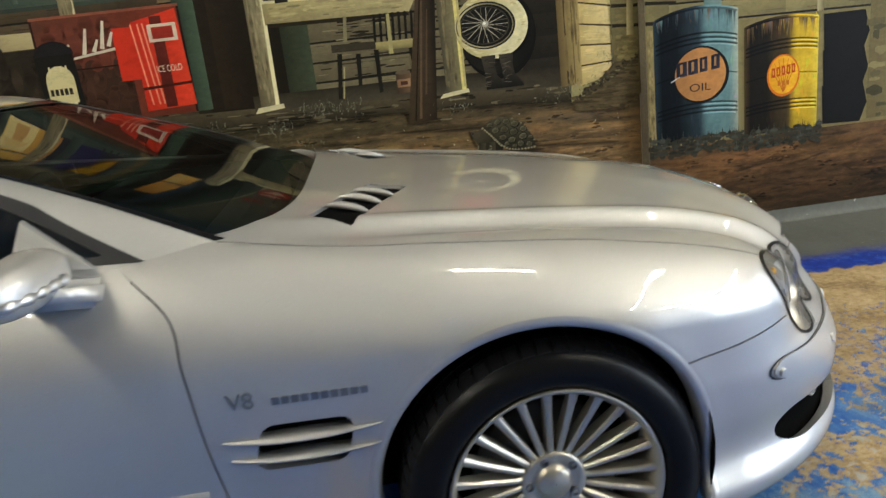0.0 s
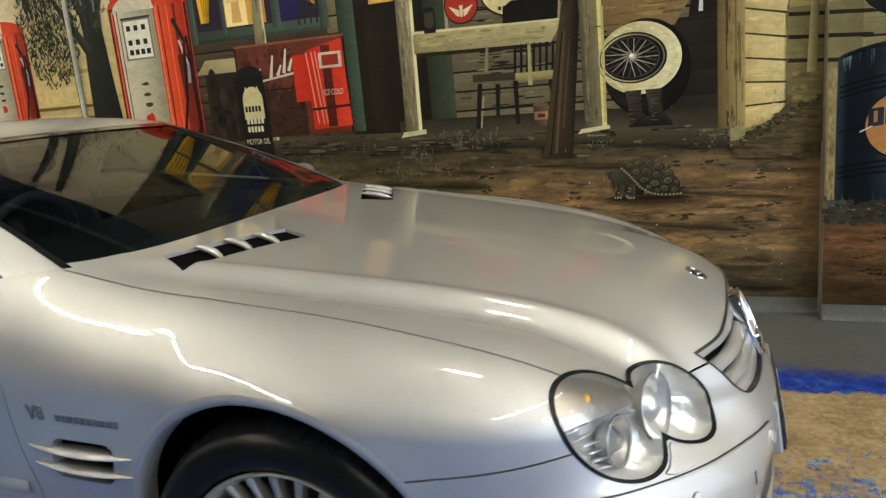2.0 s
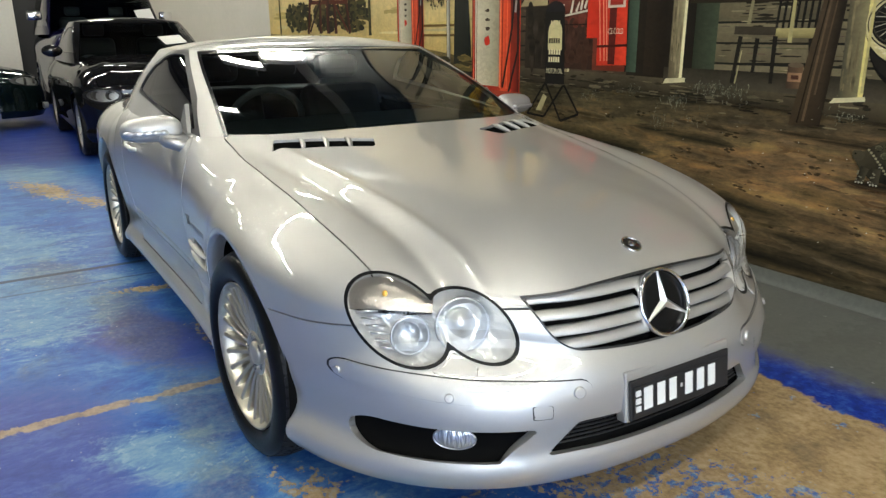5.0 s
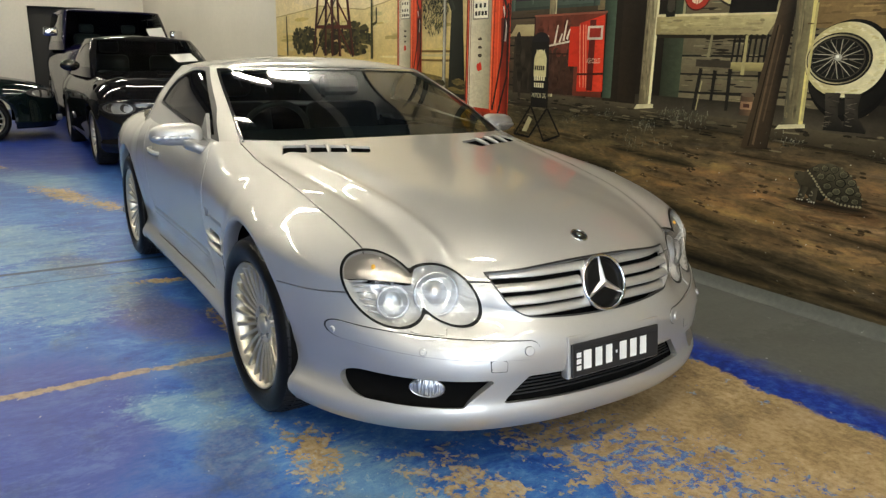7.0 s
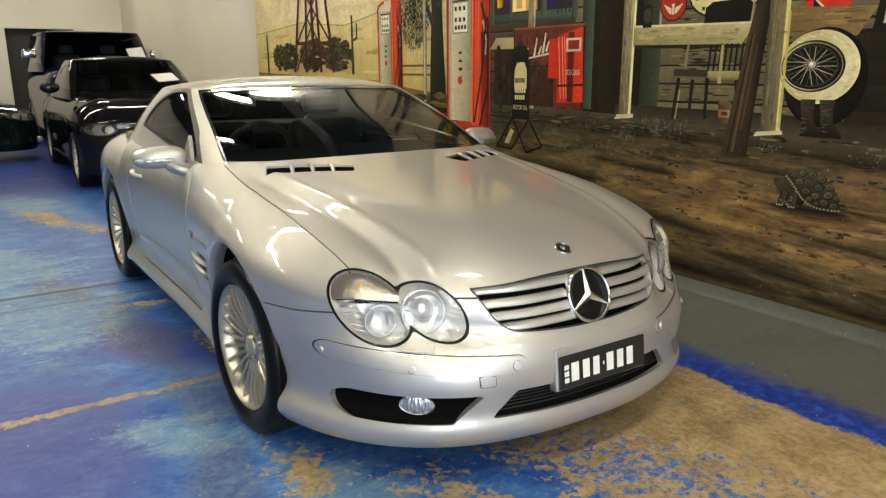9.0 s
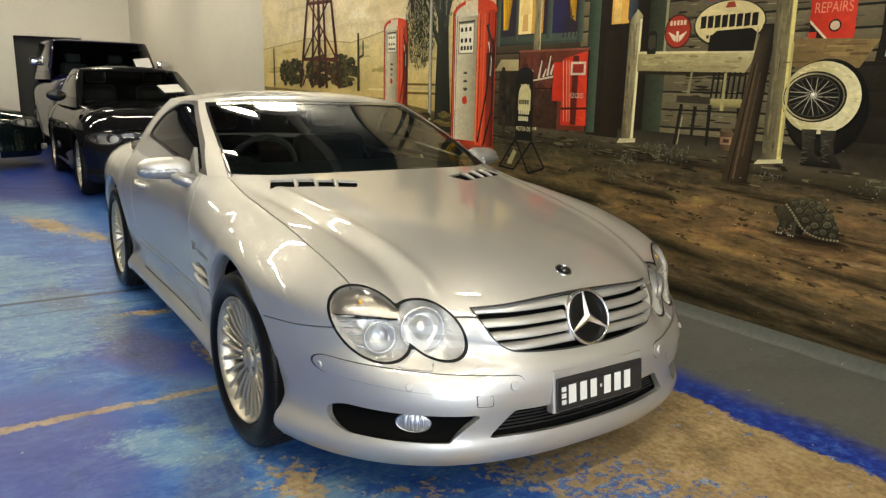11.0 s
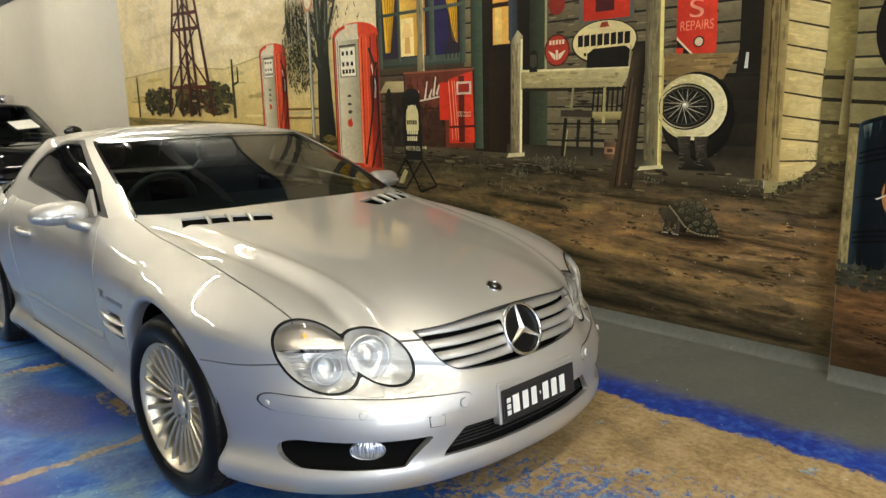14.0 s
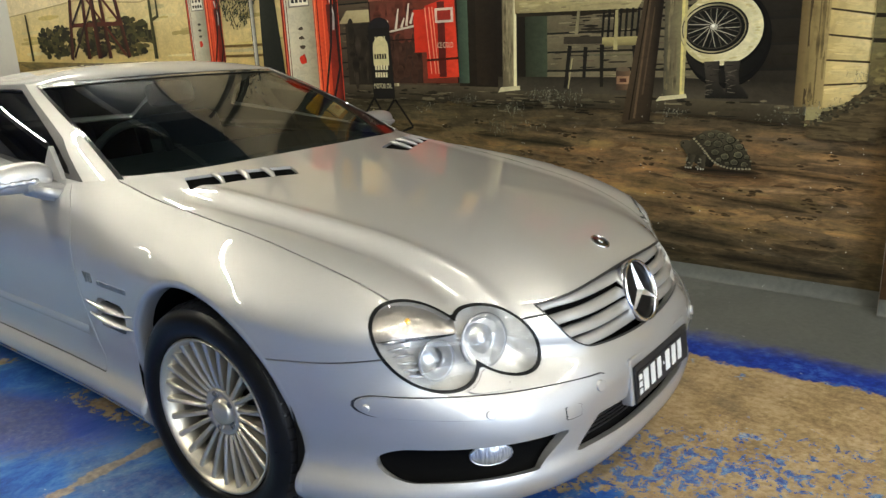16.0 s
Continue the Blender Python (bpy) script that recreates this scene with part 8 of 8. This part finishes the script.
def wheel(car, at, sg, turn, radius=None, rim_mat=None, spokes=24, steer=0.0):
    """A tyre with a multi-spoke rim; sg 1 faces -y."""
    R = radius or WHEEL_R
    m = Matrix.Translation(at) @ pose(0, 0, 0, 0, 0, steer) @ pose(0, 0, 0, 90 if sg == 1 else -90, 0, 0)
    k = R / 0.326
    kr = k * 0.995
    w = thing_part("wheel", car)
    bm = bmesh.new()
    prof = [(0.236, 0.10), (0.242, 0.112), (0.253, 0.120), (0.275, 0.124), (0.300, 0.118), (0.316, 0.104), (0.323, 0.085), (0.3255, 0.05), (0.326, 0.0),
            (0.3255, -0.05), (0.323, -0.085), (0.316, -0.104), (0.300, -0.118), (0.275, -0.124), (0.232, -0.10)]
    lathe(bm, [(r * k, h) for r, h in prof], m, 72)
    tyre = part("tyre", bm, RUBBER, w, "black tyre", True)
    # tread blocks
    bm = bmesh.new()
    nb = 60
    for i in range(nb):
        a = 2 * math.pi * i / nb
        for h0, h1, sk in ((0.066, 0.104, 0.35), (0.024, 0.058, 0.2), (-0.018, 0.018, 0.0), (-0.058, -0.024, -0.2), (-0.104, -0.066, -0.35)):
            pts_lo, pts_hi = [], []
            for (da, hh) in ((-0.040, h0), (0.040, h0), (0.040, h1), (-0.040, h1)):
                aa = a + da + sk * (hh - 0.05)
                drop = 0.012 if abs(hh) > 0.1 else (0.003 if abs(hh) > 0.08 else 0)
                for lst, rr in ((pts_lo, R - 0.014), (pts_hi, R + 0.0035 - drop)):
                    lst.append(m @ Vector((rr * math.cos(aa), rr * math.sin(aa), hh)))
            quad_prism(bm, pts_lo, pts_hi)
    tagged(part("tread", bm, TREAD, w, "grooved tread blocks"), kind="stuff")
    mat = rim_mat or ALLOY
    bm = bmesh.new()
    lathe(bm, [(0.208 * kr, -0.09), (0.210 * kr, 0.05), (0.214 * kr, 0.082), (0.221 * kr, 0.098), (0.228 * kr, 0.108), (0.232 * kr, 0.112), (0.236 * kr, 0.108), (0.232 * kr, 0.098), (0.226 * kr, 0.09)], m, 72)
    rim = part("rim", bm, mat, w, "silver multi-spoke alloy rim", True)
    for i in range(spokes):
        a = turn + 2 * math.pi * i / spokes
        bm = bmesh.new()
        d, t = Vector((math.cos(a), math.sin(a), 0)), Vector((-math.sin(a), math.cos(a), 0))
        rows = []
        for r, h, wd, dp in ((0.058, 0.064, 0.0074, 0.03), (0.085, 0.075, 0.0070, 0.035), (0.14, 0.086, 0.0072, 0.035), (0.190, 0.094, 0.0080, 0.03), (0.221, 0.099, 0.0105, 0.022)):
            c = d * r * kr
            rows.append([bm.verts.new(m @ (c + t * s * wd + Vector((0, 0, h - dd)))) for s, dd in ((-1, dp), (-1, 0.004), (-0.4, 0), (0.4, 0), (1, 0.004), (1, dp))])
        for a0, b0 in zip(rows, rows[1:]):
            for j in range(5):
                bm.faces.new((a0[j], a0[j + 1], b0[j + 1], b0[j]))
        part("spoke", bm, mat, rim)
    bm = bmesh.new()
    lathe(bm, [(0.076 * kr, 0.03), (0.074 * kr, 0.066), (0.066 * kr, 0.074), (0.055 * kr, 0.070), (0.040 * kr, 0.062), (0.038 * kr, 0.074), (0.032 * kr, 0.080), (0.001, 0.083)], m, 40)
    part("hub", bm, mat, rim, "hub with round cap", True)
    for i in range(5):
        a = turn + 2 * math.pi * (i + 0.5) / 5
        bm = bmesh.new()
        lathe(bm, [(0.0105, 0.05), (0.0105, 0.0745), (0.007, 0.0755), (0.0065, 0.068), (0.0005, 0.068)], m @ Matrix.Translation((0.055 * kr * math.cos(a), 0.055 * kr * math.sin(a), 0)), 12)
        part("wheel_bolt", bm, STEEL, rim)
    bm = bmesh.new()
    lathe(bm, [(0.05, 0.02), (0.165 * k, 0.02), (0.165 * k, -0.01), (0.05, -0.01)], m, 48)
    part("brake_disc", bm, DISC, w, "steel brake disc", True)
    bm = bmesh.new()
    lathe(bm, [(0.21 * k, -0.06), (0.001, -0.06)], m, 32)
    part("wheel_back", bm, SHADOW_BLACK, w)
    return w


coupe = build_coupe()

# ---------------------------------------------------------------- parked cars behind
def shell_body(q, nd=22, ns=20, nf=44, nside=110, nr=24):
    """Half a car body from a table of measures, nose towards +x, front axle at x = 0."""
    xr = -q["wb"] - 0.1
    kind = np.concatenate([np.zeros(nr - 1), np.ones(nside), np.full(nf - 1, 2)])
    par = np.concatenate([np.linspace(0, math.pi / 2, nr)[:-1], np.linspace(xr, 0, nside), np.linspace(math.pi / 2, 0, nf)[1:]])
    n = q["n"]

    def plan(z):
        c = np.maximum(np.cos(np.where(kind == 1, 0, par)), 0) ** (2 / n)
        s = np.maximum(np.sin(np.where(kind == 1, 0, par)), 0) ** (2 / n)
        k = curve(z, [0.18, 0.24, 0.34, 0.6, 0.8], [0.93, 0.975, 0.97, 1.0, 1.0])
        f = q["fo"] * curve(z, [0.18, 0.26, 0.40, 0.55, 0.70, 0.9], [0.95, 1.0, 1.0, 0.985, 0.95, 0.90])
        X = np.where(kind == 2, f * c, np.where(kind == 0, xr - q["ro"] * c, par))
        W = q["b"] * k
        for wx in (0.0, -q["wb"]):
            r = np.hypot(X - wx, z - q["R"])
            W = W + 0.015 * np.exp(-(((r - q["R"] - 0.08) / 0.05) ** 2))
        return X, np.where(kind == 1, W, W * s)

    ze = np.full(len(kind), q["ze"])
    X1, Y1 = plan(ze)
    cx = np.where(kind == 2, 0.0, np.where(kind == 0, xr, 0.0))
    rows = []
    for s in np.sin(np.linspace(0, math.pi / 2, nd)) ** 0.8:
        X = np.where(kind == 1, X1, cx + (X1 - cx) * s)
        Y = Y1 * s
        h = curve(X, q["hx"], q["hz"]) + 0.015 * np.exp(-(((Y - q["b"] * 0.62) / 0.07) ** 2)) * (X > -0.7)
        rows.append(np.stack([X, -Y, ze + (h - ze) * np.sqrt(np.maximum(0, 1 - s ** q["p"]))], 1))
    for t in np.linspace(0, 1, ns)[1:]:
        z = ze + (q["zb"] - ze) * t
        X, Y = plan(z)
        rows.append(np.stack([X, -Y, z], 1))
    return sheet(np.array(rows), flip=True)


def shell_cabin(q, nv=24, nr=14, nu=110):
    u = np.linspace(0, math.pi, nu)
    c, s = np.cos(u), np.sin(u)
    rows = []
    z0, z1, xc, e = q["cz0"], q["cz1"], q["cx"], 2 / q["cn"]
    for v in np.linspace(-0.15, 1, nv):
        af, ar = q["cf"][0] + (q["cf"][1] - q["cf"][0]) * v, q["cr"][0] + (q["cr"][1] - q["cr"][0]) * v
        b = q["cb"][0] + (q["cb"][1] - q["cb"][0]) * (0.75 * v + 0.25 * max(0, v) ** 4)
        rows.append(np.stack([np.where(c >= 0, xc + af * np.abs(c) ** e, xc - ar * np.abs(c) ** e), -b * np.abs(s) ** e, np.full(nu, z0 + (z1 - z0) * v)], 1))
    top = rows[-1]
    for r in np.cos(np.linspace(0, math.pi / 2, nr))[1:]:
        k = top.copy()
        k[:, 0], k[:, 1], k[:, 2] = xc + (top[:, 0] - xc) * r, top[:, 1] * r, z1 + q["crown"] * (1 - r**2.4)
        rows.append(k)
    return sheet(np.array(rows))


def parked_car(q, label, at, turn, paint_mat, papers=()):
    car = thing("parked_car", label, "car", "cars parked behind", (0, 0, 0))
    body, cabin = shell_body(q), shell_cabin(q)
    R = q["R"]

    def arch(V, wx):
        r = np.hypot(V[:, 0] - wx, V[:, 2] - R) - R - 0.055
        low = np.where(V[:, 2] < R, np.abs(V[:, 0] - wx) - R - 0.055, r)
        return np.where(np.abs(V[:, 1]) > 0.4, np.minimum(r, low), 1.0)

    def lamp(V):
        y, z = np.abs(V[:, 1]), V[:, 2]
        a = np.hypot((y - q["ly"]) / q["lw"], (z - q["lz"]) / q["lh"]) - 1
        a = a * q["lh"]
        return np.where(V[:, 0] > 0.25, a, 1.0)

    def mouth(V):
        y, z = np.abs(V[:, 1]), V[:, 2]
        g = np.minimum(np.minimum(q["gw"] - y, q["gz"][1] - z), z - q["gz"][0])
        return np.where(V[:, 0] > 0.4, -g, 1.0)

    def low_mouth(V):
        y, z = np.abs(V[:, 1]), V[:, 2]
        g = np.minimum(np.minimum(0.62 - y, 0.36 - z), z - 0.25)
        return np.where(V[:, 0] > 0.4, -g, 1.0)

    def bonnet(V):
        return np.minimum(np.minimum(q["b"] * 0.80 - np.abs(V[:, 1]), V[:, 0] + q["bx"]), V[:, 2] - q["ze"] - 0.06)

    s = body
    for f in (lambda V: arch(V, 0.0), lambda V: arch(V, -q["wb"]), lamp, mouth, low_mouth):
        s = clip(s, f(s.V))
    bon = clip(s, bonnet(s.V) - 0.003)
    rest = clip(s, -bonnet(s.V) - 0.003)
    sheet_part("body", both(rest), paint_mat, car, "", 0.03)
    sheet_part("bonnet", both(bon), paint_mat, car, "", 0.02)
    inner = offset(body, -0.04)
    for f in (lambda V: arch(V, 0.0) - 0.03, lambda V: arch(V, -q["wb"]) - 0.03):
        inner = clip(inner, f(inner.V))
    sheet_part("gap_shade_sheet", both(inner), SHADOW_BLACK, car)
    for fl in (lambda k: k, mirrored):
        ins = clip(body, np.where(body.V[:, 0] > 0.25, -lamp(body.V), -1.0))
        h = sheet_part("headlamp", fl(offset(ins, -0.03)), REFLECTOR, car, "clear headlamp")
        ob = sheet_part("lens", fl(offset(ins, -0.002)), LENS, h)
        ob.visible_shadow = False
        sheet_part("lamp_seal", fl(band(offset(body, 0.001), lamp, -0.008, 0.004)), BLACK_PLASTIC, h, "black lamp edge")
        sg = 1 if fl is not mirrored else -1
        for dy in (-0.42, 0.38):
            yy = q["ly"] + dy * q["lw"]
            k = np.argmin(np.hypot(body.V[:, 1] + yy, body.V[:, 2] - q["lz"]) + np.where(body.V[:, 0] > 0.25, 0, 9))
            c = Vector((body.V[k][0] - 0.030, -yy * sg, q["lz"]))
            bm = bmesh.new()
            rr = q["lh"] * 0.62
            lathe(bm, [(rr * 1.12, -0.02), (rr * 1.12, 0.010), (rr, 0.012), (rr * 0.92, 0.004), (rr * 0.6, -0.006), (0.001, -0.010)], Matrix.Translation(c) @ pose(0, 0, 0, 0, 90, 0), 24)
            part("lamp_unit", bm, DISC, h, "dark round lamp unit", True)
        bm = bmesh.new()
        tube(bm, [(q["fo"] * 0.93, -0.60 * sg, 0.32), (q["fo"] * 0.99, -0.585 * sg, 0.32)], 0.045, 20)
        part("fog_lamp", bm, REFLECTOR, car, "round fog lamp")
    # grille bars
    for i in range(q["bars"]):
        z = q["gz"][0] + (q["gz"][1] - q["gz"][0]) * (i + 0.5) / q["bars"]
        bm = bmesh.new()
        pts = []
        for y in np.linspace(-q["gw"], q["gw"], 9):
            k = (1 - min(1, abs(y) / q["b"]) ** q["n"]) ** (1 / q["n"])
            pts.append((q["fo"] * 0.965 * k, y, z))
        tube(bm, pts, 0.010, 6)
        part("grille_bar", bm, CHROME, car, "", True)
    # cabin: glass and pillars
    def ws(V):
        v = (V[:, 2] - q["cz0"]) / (q["cz1"] - q["cz0"])
        side = q["wy"][0] + (q["wy"][1] - q["wy"][0]) * v - np.abs(V[:, 1])
        return np.where(V[:, 0] > q["cx"], np.minimum(side, q["cz1"] - 0.02 - V[:, 2]), -1.0)

    def sw(V):
        v = (V[:, 2] - q["cz0"]) / (q["cz1"] - q["cz0"])
        xf = q["cx"] + (q["cf"][0] + (q["cf"][1] - q["cf"][0]) * v) - 0.20
        xb = q["cx"] - (q["cr"][0] + (q["cr"][1] - q["cr"][0]) * v) + 0.20
        f = np.minimum(np.minimum(xf - V[:, 0], V[:, 0] - xb), np.minimum(V[:, 2] - q["cz0"] - 0.05, q["cz1"] - 0.07 - V[:, 2]))
        pillar = np.abs(V[:, 0] - q["cx"] + 0.15) - 0.04
        return np.where(np.abs(V[:, 1]) > 0.3, np.minimum(f, pillar), -1.0)

    glass = clip(cabin, ws(cabin.V) - 0.004)
    c1 = clip(cabin, -ws(cabin.V))
    sg_ = clip(c1, sw(c1.V) - 0.004)
    c2 = clip(c1, -sw(c1.V))
    sheet_part("roof", both(c2), paint_mat, car, "", 0.02)
    sheet_part("windscreen", both(offset(glass, -0.004)), GLASS, car, "tinted windscreen")
    for fl in (lambda k: k, mirrored):
        sheet_part("side_window", fl(offset(sg_, -0.004)), DARK_GLASS, car, "dark side window")
    # dark cabin
    bm = bmesh.new()
    xf = q["cx"] + q["cf"][0]
    box(bm, (xf - 0.75, -q["b"] * 0.72, q["cz0"] - 0.3), (xf - 0.18, q["b"] * 0.72, q["cz0"] + 0.02), 0.06)
    part("dashboard", bm, LEATHER, car)
    for sy in (-0.38, 0.38):
        bm = bmesh.new()
        box(bm, (xf - 1.45, sy - 0.24, q["cz0"] - 0.35), (xf - 1.25, sy + 0.24, q["cz0"] + 0.22), 0.07)
        box(bm, (xf - 1.44, sy - 0.13, q["cz0"] + 0.24), (xf - 1.33, sy + 0.13, q["cz0"] + 0.40), 0.04)
        part("seat", bm, LEATHER, car)
    bm = bmesh.new()
    box(bm, (-q["wb"] - 0.5, -q["b"] * 0.7, 0.24), (0.3, q["b"] * 0.7, 0.40))
    part("underbody", bm, SHADOW_BLACK, car)
    # mirrors
    for sg in (1, -1):
        bm = bmesh.new()
        if q["mk"] > 1.2:
            box(bm, (-0.045, -0.115, -0.075), (0.045, 0.115, 0.075), 0.03)
        else:
            bmesh.ops.create_uvsphere(bm, u_segments=20, v_segments=12, radius=1.0)
            for v in bm.verts:
                v.co = (0.07 * v.co.x * (0.5 if v.co.x < 0 else 1), 0.115 * v.co.y, 0.075 * v.co.z * q["mk"])
        bm.transform(pose(xf - 0.42, -(q["b"] + 0.07) * sg, q["cz0"] + (0.22 if q["mk"] > 1.2 else 0.08)))
        part("wing_mirror", bm, CHROME if q["mk"] > 1.2 else paint_mat, car, "", True)
    for wx in (0.0, -q["wb"]):
        for sg in (1, -1):
            wheel(car, (wx, -(q["b"] - 0.125) * sg, R), sg, 0.1, R, ALLOY, 14)
            bm = bmesh.new()
            prev = None
            for i in range(17):
                a = -0.2 + (math.pi + 0.4) * i / 16
                cur = [bm.verts.new((wx + (R + 0.06) * math.cos(a), -y * sg, R + (R + 0.06) * math.sin(a))) for y in (0.45, q["b"] - 0.06)]
                if prev:
                    bm.faces.new((prev[0], cur[0], cur[1], prev[1]))
                prev = cur
            part("wheel_housing", bm, SHADOW_BLACK, car)
    # blank plate
    bm = bmesh.new()
    box(bm, (q["fo"] * 0.985, -0.19, 0.40), (q["fo"] * 1.0 + 0.012, 0.19, 0.51), 0.004)
    part("number_plate", bm, BLACK_PLASTIC, car, "dark plate carrier")
    # pages behind the windscreen
    for px, py, pz, tilt in papers:
        bm = bmesh.new()
        box(bm, (-0.003, -0.15, -0.10), (0.003, 0.15, 0.10))
        bm.transform(pose(px, py, pz, 8, tilt, 10))
        part("price_sheet", bm, PAPER, car, "white sheet of paper behind the windscreen")
    car.matrix_basis = Matrix.Translation(at) @ pose(0, 0, 0, 0, 0, turn)
    return car


SEDAN = dict(wb=2.72, fo=0.80, ro=0.95, b=0.915, n=3.2, zb=0.19, ze=0.73, p=4.5, R=0.33, bx=0.50,
             hx=[-3.8, -3.0, -2.0, -1.0, -0.55, 0.0, 0.5, 0.85], hz=[1.05, 1.09, 1.09, 1.09, 1.08, 1.035, 0.975, 0.925],
             cz0=1.055, cz1=1.475, cx=-1.75, cf=(1.25, 0.42), cr=(1.35, 0.70), cb=(0.82, 0.65), cn=5.2, crown=0.055, wy=(0.73, 0.585),
             ly=0.70, lw=0.165, lz=0.695, lh=0.068, gw=0.34, gz=(0.57, 0.70), bars=3, mk=0.95)
WAGON = dict(wb=2.9, fo=0.72, ro=0.95, b=1.01, n=5.0, zb=0.30, ze=1.03, p=7.0, R=0.38, bx=0.42,
             hx=[-4.0, -3.0, -2.0, -1.0, -0.5, 0.0, 0.5, 0.8], hz=[1.38, 1.42, 1.43, 1.43, 1.43, 1.41, 1.36, 1.32],
             cz0=1.42, cz1=2.03, cx=-2.0, cf=(1.45, 1.0), cr=(1.75, 1.6), cb=(0.985, 0.85), cn=7.0, crown=0.05, wy=(0.90, 0.78),
             ly=0.74, lw=0.17, lz=1.06, lh=0.10, gw=0.48, gz=(0.88, 1.16), bars=4, mk=1.5)
HATCH = dict(wb=2.6, fo=1.0, ro=0.85, b=0.87, n=3.0, zb=0.17, ze=0.64, p=4.5, R=0.31, bx=0.50,
             hx=[-3.6, -2.8, -2.0, -1.0, -0.55, 0.0, 0.6, 1.05], hz=[0.92, 0.95, 0.95, 0.95, 0.95, 0.915, 0.86, 0.80],
             cz0=0.92, cz1=1.30, cx=-1.65, cf=(1.2, 0.4), cr=(1.2, 0.6), cb=(0.75, 0.55), cn=4.5, crown=0.05, wy=(0.66, 0.49),
             ly=0.60, lw=0.20, lz=0.68, lh=0.075, gw=0.26, gz=(0.50, 0.60), bars=3, mk=0.95)
parked_car(SEDAN, "black four-door sedan parked behind the silver coupe", (-7.05, 0.36, 0), 0, BLACK_PAINT, [(-0.86, 0.40, 1.245, -62)])
parked_car(WAGON, "dark blue boxy off-road wagon parked by the far wall", (-11.75, 0.66, 0), 0, NAVY_PAINT, [(-0.70, 0.66, 1.66, -30)])
parked_car(HATCH, "dark green low car parked crosswise in the hall", (-10.95, -1.58, 0), 90, GREEN_BLACK)
